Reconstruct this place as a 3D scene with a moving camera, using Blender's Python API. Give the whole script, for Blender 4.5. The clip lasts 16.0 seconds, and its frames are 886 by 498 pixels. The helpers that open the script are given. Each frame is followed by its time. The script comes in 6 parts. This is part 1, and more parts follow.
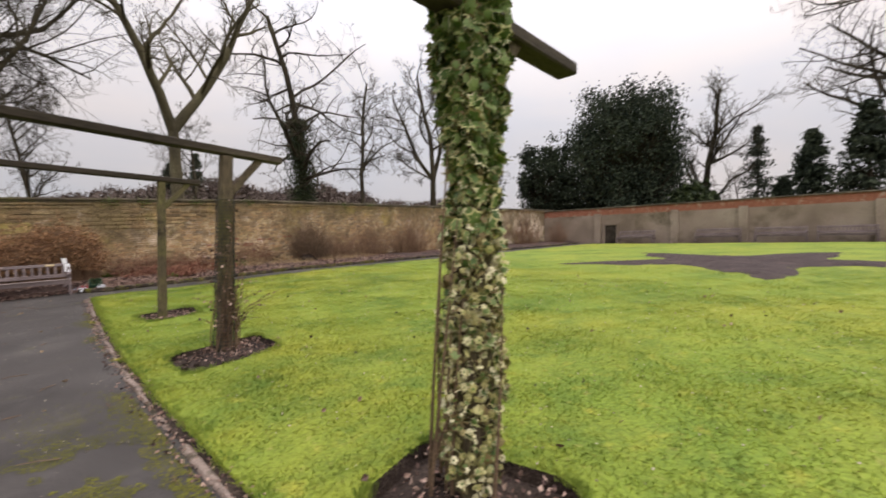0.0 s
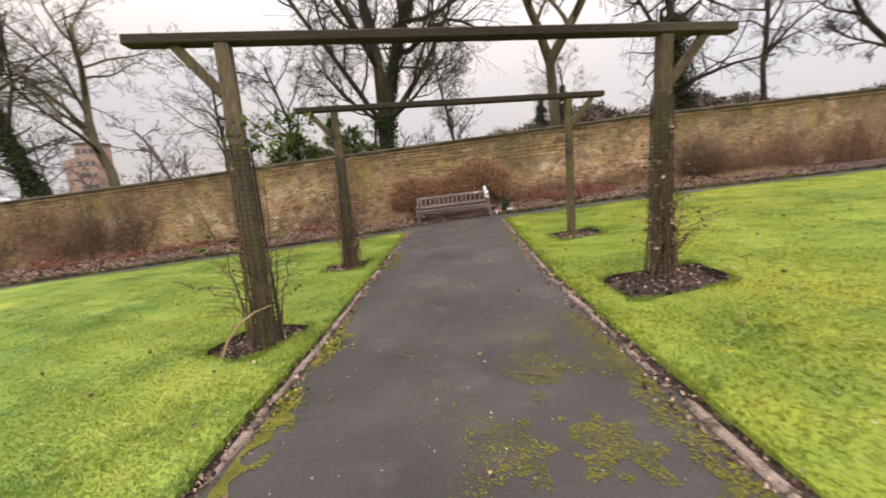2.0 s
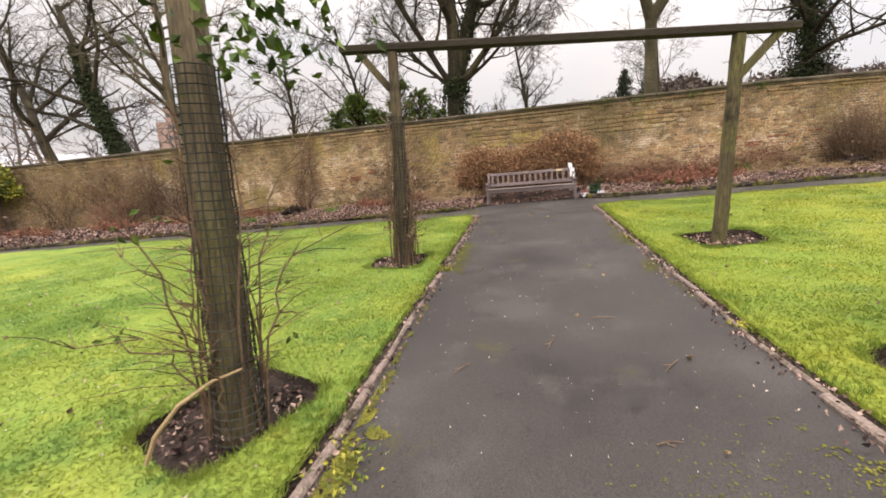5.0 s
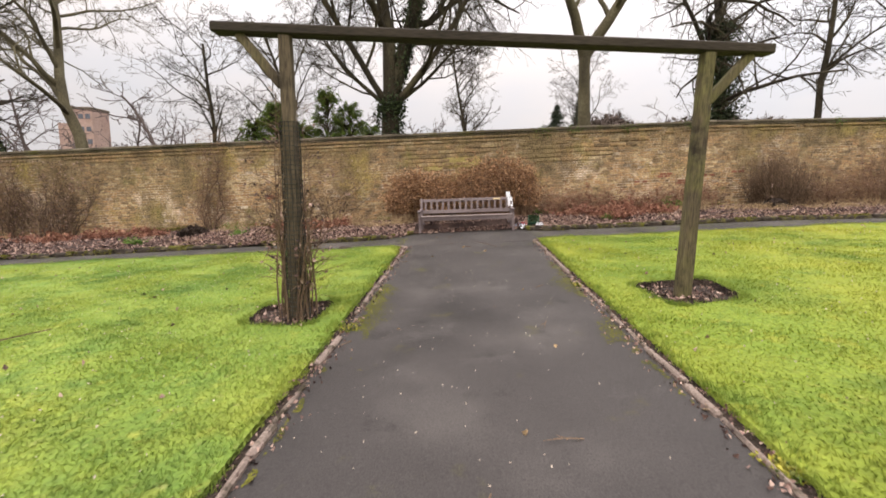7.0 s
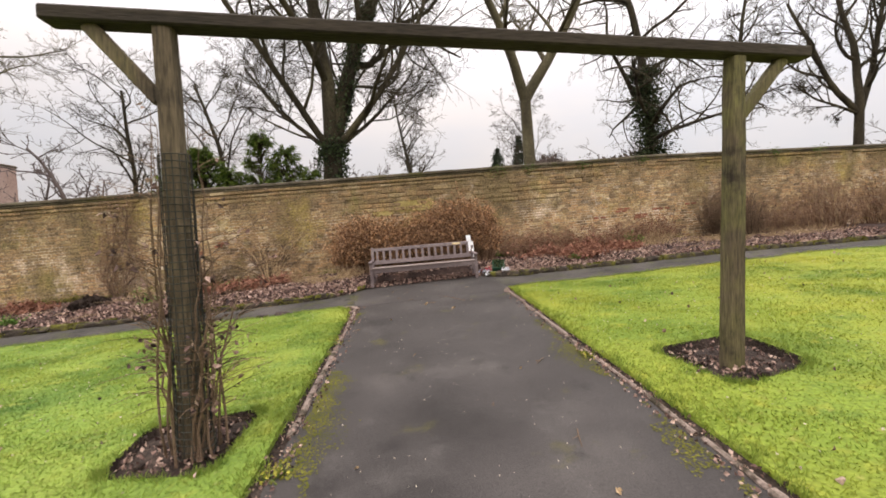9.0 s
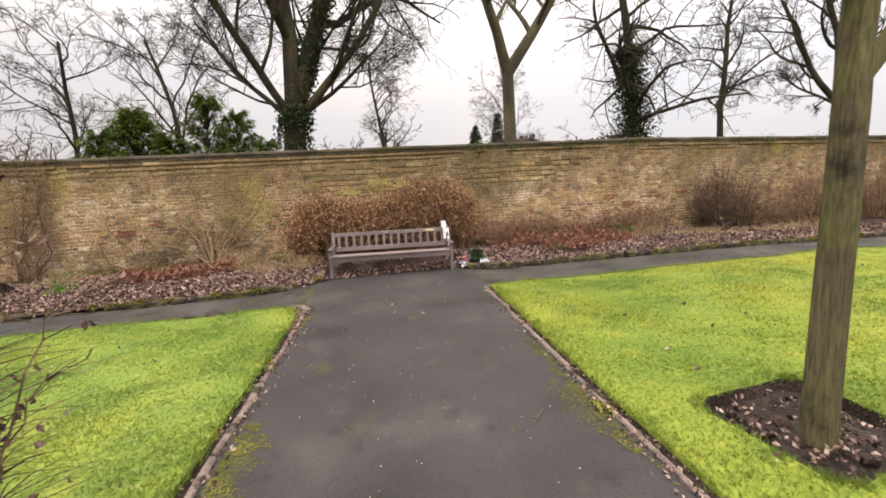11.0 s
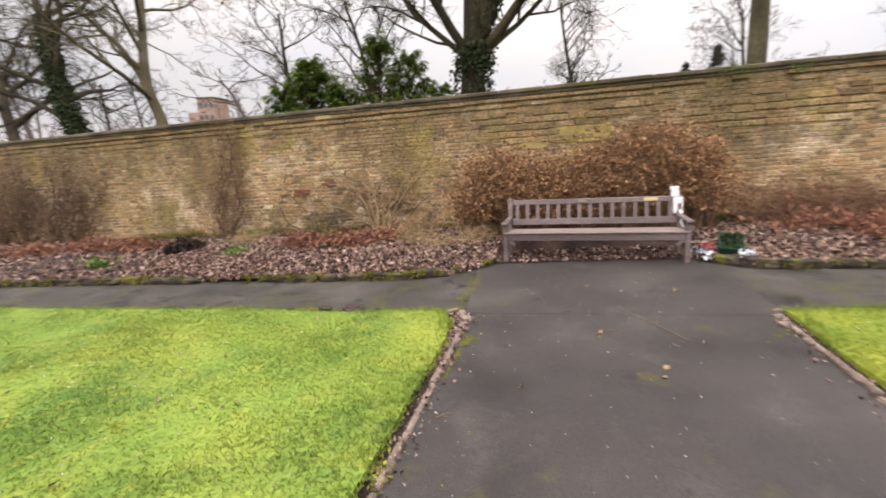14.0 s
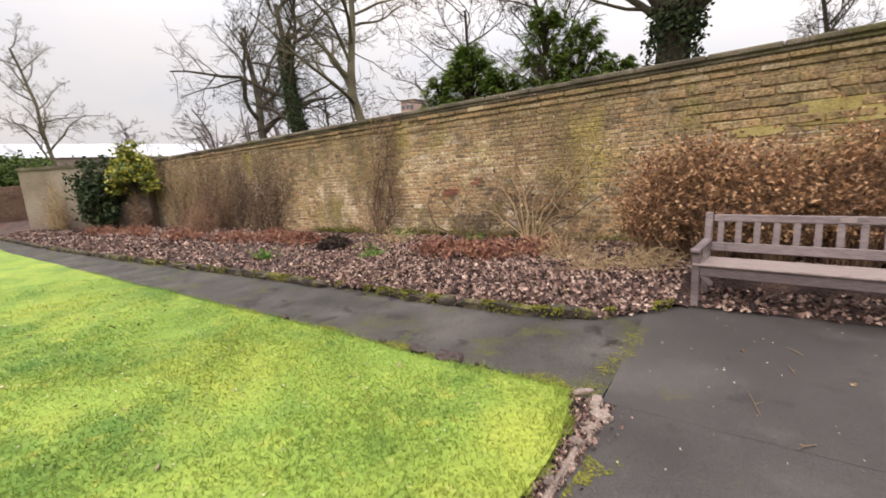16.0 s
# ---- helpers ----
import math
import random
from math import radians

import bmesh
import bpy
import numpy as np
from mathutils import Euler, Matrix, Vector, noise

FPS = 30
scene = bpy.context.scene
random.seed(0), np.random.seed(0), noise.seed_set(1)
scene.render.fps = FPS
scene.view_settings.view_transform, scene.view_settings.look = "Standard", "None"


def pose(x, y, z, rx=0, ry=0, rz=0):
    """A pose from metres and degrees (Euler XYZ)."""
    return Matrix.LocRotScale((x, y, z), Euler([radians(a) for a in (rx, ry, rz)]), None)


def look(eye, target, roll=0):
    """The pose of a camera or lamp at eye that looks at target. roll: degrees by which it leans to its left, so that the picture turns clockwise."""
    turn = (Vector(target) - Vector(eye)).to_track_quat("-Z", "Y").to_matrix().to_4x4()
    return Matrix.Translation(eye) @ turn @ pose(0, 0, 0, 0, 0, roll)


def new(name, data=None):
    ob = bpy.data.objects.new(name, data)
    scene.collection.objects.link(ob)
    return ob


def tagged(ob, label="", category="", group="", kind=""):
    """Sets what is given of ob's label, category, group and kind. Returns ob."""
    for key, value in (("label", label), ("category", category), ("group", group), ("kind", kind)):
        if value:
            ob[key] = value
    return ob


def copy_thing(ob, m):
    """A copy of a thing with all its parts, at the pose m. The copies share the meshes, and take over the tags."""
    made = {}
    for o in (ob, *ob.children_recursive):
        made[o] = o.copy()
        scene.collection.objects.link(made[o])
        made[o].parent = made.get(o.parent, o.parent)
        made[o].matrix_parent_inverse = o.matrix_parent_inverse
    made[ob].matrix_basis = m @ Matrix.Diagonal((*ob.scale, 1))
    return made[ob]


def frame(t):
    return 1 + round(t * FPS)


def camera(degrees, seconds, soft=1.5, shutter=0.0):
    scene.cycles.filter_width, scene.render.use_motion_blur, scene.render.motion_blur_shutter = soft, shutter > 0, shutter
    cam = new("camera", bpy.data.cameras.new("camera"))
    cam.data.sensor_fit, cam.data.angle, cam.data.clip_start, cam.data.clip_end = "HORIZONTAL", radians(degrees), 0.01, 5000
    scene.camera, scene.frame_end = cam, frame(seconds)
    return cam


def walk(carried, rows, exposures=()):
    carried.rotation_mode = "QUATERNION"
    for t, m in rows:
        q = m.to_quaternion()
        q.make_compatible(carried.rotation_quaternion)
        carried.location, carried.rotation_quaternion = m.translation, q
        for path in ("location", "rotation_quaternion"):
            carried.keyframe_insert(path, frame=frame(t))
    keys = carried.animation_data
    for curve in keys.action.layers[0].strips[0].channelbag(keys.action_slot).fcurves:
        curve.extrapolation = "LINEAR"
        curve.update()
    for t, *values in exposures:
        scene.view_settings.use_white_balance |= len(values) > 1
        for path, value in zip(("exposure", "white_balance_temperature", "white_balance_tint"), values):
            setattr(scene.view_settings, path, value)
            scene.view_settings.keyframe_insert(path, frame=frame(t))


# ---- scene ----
cam = camera(92.3, 16.0, soft=1.7, shutter=0.3)
PATH = [
    (0, (-0.143, 0.664, 1.411), (1.327, 2.02, 1.396), -0.3),
    (0.5, (-0.277, 0.949, 1.393), (0.955, 2.52, 1.286), -1.2),
    (1, (-0.291, 1.247, 1.263), (0.633, 3.015, 1.121), -2.1),
    (1.5, (-0.358, 1.599, 1.277), (0.115, 3.531, 1.074), -2.4),
    (2, (-0.475, 1.907, 1.255), (-0.432, 3.885, 0.957), -4.1),
    (2.5, (-0.524, 2.257, 1.259), (-0.757, 4.224, 0.98), -2.5),
    (3, (-0.576, 2.577, 1.242), (-0.981, 4.51, 0.926), -2.1),
    (5.3, (-0.753, 4.113, 1.255), (-0.961, 6.061, 0.852), -1.4),
    (5.5, (-0.739, 4.241, 1.257), (-0.92, 6.193, 0.862), -1.0),
    (6, (-0.724, 4.553, 1.244), (-0.755, 6.519, 0.878), -0.4),
    (6.5, (-0.678, 4.901, 1.253), (-0.623, 6.865, 0.879), -0.5),
    (7, (-0.595, 5.235, 1.276), (-0.545, 7.212, 0.975), 1.1),
    (7.5, (-0.609, 5.572, 1.29), (-0.474, 7.555, 1.069), -0.3),
    (8, (-0.654, 5.893, 1.301), (-0.463, 7.874, 1.104), -0.7),
    (8.5, (-0.686, 6.202, 1.328), (-0.494, 8.189, 1.214), -1.1),
    (9, (-0.714, 6.55, 1.336), (-0.424, 8.526, 1.232), -1.6),
    (9.2, (-0.68, 6.664, 1.321), (-0.371, 8.638, 1.229), -1.4),
    (11.3, (-0.459, 8.002, 1.486), (-0.038, 9.942, 1.24), 0.4),
    (11.5, (-0.463, 8.167, 1.478), (-0.032, 10.101, 1.208), 0.5),
    (12, (-0.507, 8.553, 1.494), (-0.058, 10.479, 1.196), -0.2),
    (12.5, (-0.518, 8.961, 1.497), (-0.201, 10.913, 1.2), -0.5),
    (13, (-0.507, 9.331, 1.502), (-0.356, 11.296, 1.162), -0.4),
    (13.5, (-0.554, 9.743, 1.514), (-0.551, 11.703, 1.112), -0.9),
    (14, (-0.584, 10.175, 1.492), (-0.982, 12.091, 1.083), -0.2),
    (14.5, (-0.597, 10.564, 1.481), (-1.272, 12.399, 1.059), -0.4),
    (15, (-0.568, 10.976, 1.507), (-1.216, 12.815, 1.061), -1.4),
    (15.5, (-0.536, 11.348, 1.518), (-1.47, 13.056, 1.059), -0.2),
    (16, (-0.572, 11.722, 1.52), (-1.72, 13.303, 1.093), -1.1),
]
walk(cam, [(t, look(eye, target, roll)) for t, eye, target, roll in PATH],
     exposures=[(0, -0.25, 6900, 15), (0.6, -0.13, 7050, 15), (1, -0.05, 7150, 14), (2.5, 0.12, 7250, 15), (5.5, 0.3, 7200, 14), (7, 0.24, 7100, 14), (9, 0.12, 7100, 14), (11.5, 0.22, 7150, 14), (13, 0.25, 7100, 14), (14.5, 0.33, 7000, 14), (16, 0.34, 6900, 13)])

# ---- world and light: an overcast winter day ----
def build_world():
    w = bpy.data.worlds.new("overcast_sky")
    scene.world = w
    w.use_nodes = True
    nt = w.node_tree
    nt.nodes.clear()
    out = nt.nodes.new("ShaderNodeOutputWorld")
    bg = nt.nodes.new("ShaderNodeBackground")
    sky = nt.nodes.new("ShaderNodeTexSky")
    sky.sky_type = "NISHITA"
    sky.sun_disc = False
    sky.sun_elevation = radians(38)
    sky.sun_rotation = radians(200)
    sky.dust_density = 4.0
    tc = nt.nodes.new("ShaderNodeTexCoord")
    sep = nt.nodes.new("ShaderNodeSeparateXYZ")
    nt.links.new(tc.outputs["Generated"], sep.inputs[0])
    # cloud cover: twice to three times as bright overhead as at the horizon
    ramp = nt.nodes.new("ShaderNodeMapRange")
    ramp.inputs["From Min"].default_value = 0.0
    ramp.inputs["From Max"].default_value = 1.0
    ramp.inputs["To Min"].default_value = SKY_HORIZON
    ramp.inputs["To Max"].default_value = SKY_ZENITH
    pw = nt.nodes.new("ShaderNodeMath")
    pw.operation = "POWER"
    pw.use_clamp = True
    pw.inputs[1].default_value = 2.1
    nt.links.new(sep.outputs["Z"], pw.inputs[0])
    nt.links.new(pw.outputs[0], ramp.inputs["Value"])
    mp = nt.nodes.new("ShaderNodeMapping")
    mp.inputs["Scale"].default_value = (1.6, 1.6, 4.5)
    nz = nt.nodes.new("ShaderNodeTexNoise")
    nz.inputs["Scale"].default_value = 1.5
    nz.inputs["Detail"].default_value = 4.0
    nt.links.new(tc.outputs["Generated"], mp.inputs["Vector"])
    nt.links.new(mp.outputs["Vector"], nz.inputs["Vector"])
    cr = nt.nodes.new("ShaderNodeValToRGB")
    cr.color_ramp.elements[0].position, cr.color_ramp.elements[1].position = 0.36, 0.66
    cr.color_ramp.elements[0].color = (0.86, 0.90, 0.99, 1)
    cr.color_ramp.elements[1].color = (1.0, 0.975, 1.0, 1)
    nt.links.new(nz.outputs["Fac"], cr.inputs["Fac"])
    # the cloud is thinner towards the east
    tilt = nt.nodes.new("ShaderNodeVectorMath")
    tilt.operation = "DOT_PRODUCT"
    tilt.inputs[1].default_value = (0.09, 0.0, 0.0)
    nt.links.new(tc.outputs["Generated"], tilt.inputs[0])
    one = nt.nodes.new("ShaderNodeMath")
    one.operation = "ADD"
    one.inputs[1].default_value = 1.0
    nt.links.new(tilt.outputs["Value"], one.inputs[0])
    lum = nt.nodes.new("ShaderNodeMath")
    lum.operation = "MULTIPLY"
    nt.links.new(ramp.outputs["Result"], lum.inputs[0])
    nt.links.new(one.outputs[0], lum.inputs[1])
    mul = nt.nodes.new("ShaderNodeVectorMath")
    mul.operation = "SCALE"
    nt.links.new(cr.outputs["Color"], mul.inputs[0])
    nt.links.new(lum.outputs[0], mul.inputs["Scale"])
    sc = nt.nodes.new("ShaderNodeVectorMath")
    sc.operation = "SCALE"
    sc.inputs["Scale"].default_value = 0.08
    nt.links.new(sky.outputs["Color"], sc.inputs[0])
    mix = nt.nodes.new("ShaderNodeMix")
    mix.data_type = "RGBA"
    mix.inputs[0].default_value = 0.9
    nt.links.new(sc.outputs[0], mix.inputs[6])
    nt.links.new(mul.outputs[0], mix.inputs[7])
    nt.links.new(mix.outputs[2], bg.inputs["Color"])
    bg.inputs["Strength"].default_value = 1.0
    nt.links.new(bg.outputs[0], out.inputs[0])


SKY_HORIZON, SKY_ZENITH = 0.74, 4.6
build_world()
sun = new("sun", bpy.data.lights.new("sun", "SUN"))
sun.data.energy, sun.data.angle, sun.data.color = 1.0, radians(40), (1.0, 0.96, 0.9)
sun.matrix_world = look((-10, -25, 24), (0, 0, 0))


# ---- materials ----
def mat(name, cols, scale=4.0, rough=0.8, bump=0.3, fine=40.0, fine_amt=0.35, island=0.0, rand=0.0, metal=0.0, stain=None, stain_scale=0.7, stain_pos=(0.55, 0.7), bump_dist=0.01, stretch=(1, 1, 1), stain2=None, stain2_scale=1.0, stain2_pos=(0.55, 0.7), spec=0.25, extra=(), thin=0.0, upper_streaks=None):
    """Colours spread by broad noise, broken up by fine noise, with relief; optional stains of a second colour."""
    m = bpy.data.materials.new(name)
    m.use_nodes = True
    nt = m.node_tree
    L = nt.links.new
    b = nt.nodes["Principled BSDF"]
    b.inputs["Roughness"].default_value = rough
    b.inputs["Metallic"].default_value = metal
    b.inputs["Specular IOR Level"].default_value = spec
    g = nt.nodes.new("ShaderNodeNewGeometry")
    mp = nt.nodes.new("ShaderNodeMapping")
    mp.inputs["Scale"].default_value = stretch
    L(g.outputs["Position"], mp.inputs["Vector"])
    n1 = nt.nodes.new("ShaderNodeTexNoise")
    n1.inputs["Scale"].default_value, n1.inputs["Detail"].default_value = scale, 5.0
    n2 = nt.nodes.new("ShaderNodeTexNoise")
    n2.inputs["Scale"].default_value, n2.inputs["Detail"].default_value = fine, 4.0
    L(mp.outputs[0], n1.inputs["Vector"])
    L(mp.outputs[0], n2.inputs["Vector"])
    fac = n1.outputs["Fac"]
    if island or rand:
        src = g.outputs["Random Per Island"]
        if rand:
            oi = nt.nodes.new("ShaderNodeObjectInfo")
            src = oi.outputs["Random"]
        mx = nt.nodes.new("ShaderNodeMix")
        mx.inputs[0].default_value = island or rand
        L(fac, mx.inputs[2])
        L(src, mx.inputs[3])
        fac = mx.outputs[0]
    cr = nt.nodes.new("ShaderNodeValToRGB")
    e = cr.color_ramp.elements
    lo, hi = (0.3, 0.7) if not (island or rand) else (0.2, 0.8)
    e[0].position, e[0].color = lo, (*cols[0], 1)
    e[1].position, e[1].color = hi, (*cols[-1], 1)
    for k, c in enumerate(cols[1:-1]):
        q = e.new(lo + (hi - lo) * (k + 1) / (len(cols) - 1))
        q.color = (*c, 1)
    L(fac, cr.inputs["Fac"])
    col = cr.outputs["Color"]
    for colour, size, pos, off in ((stain, stain_scale, stain_pos, 0.0), (stain2, stain2_scale, stain2_pos, 31.7), *extra):
        if not colour:
            continue
        sh = nt.nodes.new("ShaderNodeVectorMath")
        sh.inputs[1].default_value = (off, off * 0.5, 0)
        L(g.outputs["Position"], sh.inputs[0])
        n3 = nt.nodes.new("ShaderNodeTexNoise")
        n3.inputs["Scale"].default_value, n3.inputs["Detail"].default_value = size, 6.0
        n3.inputs["Roughness"].default_value = 0.65
        L(sh.outputs[0], n3.inputs["Vector"])
        r3 = nt.nodes.new("ShaderNodeMapRange")
        r3.inputs["From Min"].default_value, r3.inputs["From Max"].default_value = pos
        L(n3.outputs["Fac"], r3.inputs["Value"])
        mx3 = nt.nodes.new("ShaderNodeMix")
        mx3.data_type = "RGBA"
        L(r3.outputs["Result"], mx3.inputs[0])
        L(col, mx3.inputs[6])
        mx3.inputs[7].default_value = (*colour, 1)
        col = mx3.outputs[2]
    if upper_streaks:
        # ragged dark brown streaks, thicker towards the wall's coping
        sl = nt.nodes.new("ShaderNodeVectorMath")
        sl.operation = "DOT_PRODUCT"
        sl.inputs[1].default_value = (-0.065, 0, 1)
        L(g.outputs["Position"], sl.inputs[0])
        up = nt.nodes.new("ShaderNodeMapRange")
        up.inputs["From Min"].default_value, up.inputs["From Max"].default_value = 0.9, 2.8
        up.inputs["To Min"].default_value, up.inputs["To Max"].default_value = -0.35, 0.6
        L(sl.outputs["Value"], up.inputs["Value"])
        st = nt.nodes.new("ShaderNodeMapping")
        st.inputs["Scale"].default_value = (1.5, 1.5, 0.6)
        L(g.outputs["Position"], st.inputs["Vector"])
        ns = nt.nodes.new("ShaderNodeTexNoise")
        ns.inputs["Scale"].default_value, ns.inputs["Detail"].default_value, ns.inputs["Roughness"].default_value = 1.0, 6.0, 0.65
        L(st.outputs[0], ns.inputs["Vector"])
        ad = nt.nodes.new("ShaderNodeMath")
        ad.operation = "MULTIPLY_ADD"
        ad.inputs[1].default_value, ad.inputs[2].default_value = 2.2, -1.0
        L(ns.outputs["Fac"], ad.inputs[0])
        sm = nt.nodes.new("ShaderNodeMath")
        sm.operation = "ADD"
        sm.use_clamp = True
        L(ad.outputs[0], sm.inputs[0])
        L(up.outputs["Result"], sm.inputs[1])
        hf = nt.nodes.new("ShaderNodeMath")
        hf.operation = "MULTIPLY"
        hf.inputs[1].default_value = 0.85
        L(sm.outputs[0], hf.inputs[0])
        mr = nt.nodes.new("ShaderNodeMix")
        mr.data_type = "RGBA"
        L(hf.outputs[0], mr.inputs[0])
        L(col, mr.inputs[6])
        mr.inputs[7].default_value = (*upper_streaks, 1)
        col = mr.outputs[2]
    r2 = nt.nodes.new("ShaderNodeMapRange")
    r2.inputs["From Min"].default_value, r2.inputs["From Max"].default_value = 0.3, 0.7
    r2.inputs["To Min"].default_value, r2.inputs["To Max"].default_value = 1 - fine_amt, 1 + fine_amt
    L(n2.outputs["Fac"], r2.inputs["Value"])
    vm = nt.nodes.new("ShaderNodeVectorMath")
    vm.operation = "SCALE"
    L(col, vm.inputs[0])
    L(r2.outputs["Result"], vm.inputs["Scale"])
    L(vm.outputs[0], b.inputs["Base Color"])
    if thin:
        # light passes through blades and leaves
        tr = nt.nodes.new("ShaderNodeBsdfTranslucent")
        ms = nt.nodes.new("ShaderNodeMixShader")
        ms.inputs[0].default_value = thin
        L(vm.outputs[0], tr.inputs["Color"])
        L(b.outputs[0], ms.inputs[1])
        L(tr.outputs[0], ms.inputs[2])
        L(ms.outputs[0], nt.nodes["Material Output"].inputs["Surface"])
    if bump:
        bp = nt.nodes.new("ShaderNodeBump")
        bp.inputs["Strength"].default_value, bp.inputs["Distance"].default_value = bump, bump_dist
        L(n2.outputs["Fac"], bp.inputs["Height"])
        L(bp.outputs[0], b.inputs["Normal"])
    return m


M = {}
M["asphalt"] = mat("asphalt", [(0.03, 0.0265, 0.0245), (0.044, 0.039, 0.0365), (0.053, 0.047, 0.044), (0.074, 0.066, 0.061)], 0.9, 0.62, 0.6, 140, 0.4, stain=(0.082, 0.074, 0.069), stain_scale=1.5, stain_pos=(0.56, 0.78), bump_dist=0.005, stain2=(0.024, 0.021, 0.0195), stain2_scale=2.3, stain2_pos=(0.6, 0.74), spec=0.2, extra=(((0.085, 0.078, 0.02), 1.6, (0.62, 0.78), 43.0),))
M["asphalt_old"] = mat("asphalt_old", [(0.03, 0.027, 0.024), (0.052, 0.047, 0.042), (0.08, 0.07, 0.062)], 1.6, 0.75, 0.8, 90, 0.5, stain=(0.062, 0.066, 0.02), stain_scale=2.4, stain_pos=(0.52, 0.7), bump_dist=0.008, stain2=(0.022, 0.019, 0.017), stain2_scale=3.1, stain2_pos=(0.56, 0.64), spec=0.2)
M["lawn"] = mat("lawn", [(0.110, 0.181, 0.032), (0.163, 0.239, 0.042), (0.206, 0.269, 0.047)], 0.7, 0.8, 0.25, 34, 0.25, stain=(0.249, 0.274, 0.044), stain_scale=0.5, stain_pos=(0.46, 0.72), stain2=(0.096, 0.167, 0.036), stain2_scale=1.9, stain2_pos=(0.54, 0.74), bump_dist=0.02, spec=0.15, extra=(((0.081, 0.150, 0.028), 0.8, (0.5, 0.7), 51.0), ((0.263, 0.289, 0.055), 4.5, (0.56, 0.72), 19.0), ((0.249, 0.259, 0.086), 11.0, (0.6, 0.74), 67.0)))
M["lawn_mossy"] = mat("lawn_mossy", [(0.110, 0.171, 0.024), (0.163, 0.226, 0.032), (0.206, 0.254, 0.035)], 0.6, 0.8, 0.25, 34, 0.25, stain=(0.249, 0.259, 0.034), stain_scale=0.22, stain_pos=(0.42, 0.68), stain2=(0.096, 0.158, 0.027), stain2_scale=1.9, stain2_pos=(0.54, 0.74), bump_dist=0.02, spec=0.15, extra=(((0.082, 0.141, 0.021), 0.5, (0.5, 0.7), 51.0), ((0.264, 0.273, 0.042), 4.5, (0.56, 0.72), 19.0), ((0.249, 0.245, 0.065), 11.0, (0.6, 0.74), 67.0)))
M["blade"] = mat("blade", [(0.141, 0.220, 0.039), (0.171, 0.252, 0.044), (0.217, 0.283, 0.049), (0.312, 0.357, 0.103)], 0.7, 0.8, 0, 34, 0.25, island=0.5, thin=0.5, stain=(0.262, 0.289, 0.047), stain_scale=0.5, stain_pos=(0.46, 0.72), stain2=(0.101, 0.176, 0.038), stain2_scale=1.9, stain2_pos=(0.54, 0.74), bump_dist=0.02, spec=0.15, extra=(((0.086, 0.157, 0.030), 0.8, (0.5, 0.7), 51.0), ((0.277, 0.304, 0.058), 4.5, (0.56, 0.72), 19.0), ((0.262, 0.273, 0.091), 11.0, (0.6, 0.74), 67.0)))
M["blade_mossy"] = mat("blade_mossy", [(0.141, 0.208, 0.029), (0.172, 0.238, 0.033), (0.217, 0.267, 0.037), (0.313, 0.337, 0.078)], 0.6, 0.8, 0, 34, 0.25, island=0.5, thin=0.5, stain=(0.263, 0.272, 0.035), stain_scale=0.22, stain_pos=(0.42, 0.68), stain2=(0.101, 0.166, 0.028), stain2_scale=1.9, stain2_pos=(0.54, 0.74), bump_dist=0.02, spec=0.15, extra=(((0.086, 0.148, 0.023), 0.5, (0.5, 0.7), 51.0), ((0.278, 0.287, 0.044), 4.5, (0.56, 0.72), 19.0), ((0.263, 0.257, 0.069), 11.0, (0.6, 0.74), 67.0)))
M["soil"] = mat("soil", [(0.02, 0.013, 0.01), (0.038, 0.026, 0.02), (0.07, 0.05, 0.04)], 4.0, 0.95, 1.0, 45, 0.55, bump_dist=0.03)
M["bed"] = mat("bed", [(0.03, 0.019, 0.016), (0.06, 0.038, 0.032), (0.105, 0.068, 0.056)], 2.4, 0.95, 1.0, 40, 0.55, stain=(0.12, 0.05, 0.03), stain_scale=0.6, stain_pos=(0.56, 0.72), bump_dist=0.03)
M["star_soil"] = mat("star_soil", [(0.035, 0.024, 0.022), (0.05, 0.036, 0.034), (0.07, 0.05, 0.045)], 2.0, 0.95, 1.0, 30, 0.4, bump_dist=0.03)
M["dead_leaf"] = mat("dead_leaf", [(0.035, 0.02, 0.018), (0.10, 0.06, 0.05), (0.18, 0.11, 0.09), (0.25, 0.155, 0.125), (0.42, 0.30, 0.24)], 3, 0.7, 0, 60, 0.25, island=0.88)
M["rust_leaf"] = mat("rust_leaf", [(0.10, 0.048, 0.024), (0.225, 0.112, 0.052), (0.36, 0.195, 0.095), (0.55, 0.34, 0.19)], 3, 0.65, 0, 60, 0.2, island=0.75, thin=0.25)
M["red_fern"] = mat("red_fern", [(0.12, 0.05, 0.034), (0.21, 0.09, 0.058), (0.30, 0.15, 0.095)], 3, 0.8, 0, 60, 0.2, island=0.8)
M["straw"] = mat("straw", [(0.20, 0.13, 0.07), (0.32, 0.22, 0.12), (0.42, 0.32, 0.19)], 3, 0.8, 0, 60, 0.2, island=0.8)
M["twig"] = mat("twig", [(0.07, 0.045, 0.03), (0.13, 0.085, 0.055), (0.22, 0.15, 0.095)], 3, 0.9, 0, 60, 0.3, island=0.7)
M["brown_twig"] = mat("brown_twig", [(0.12, 0.07, 0.045), (0.21, 0.127, 0.08), (0.32, 0.205, 0.13)], 3, 0.9, 0, 60, 0.3, island=0.7)
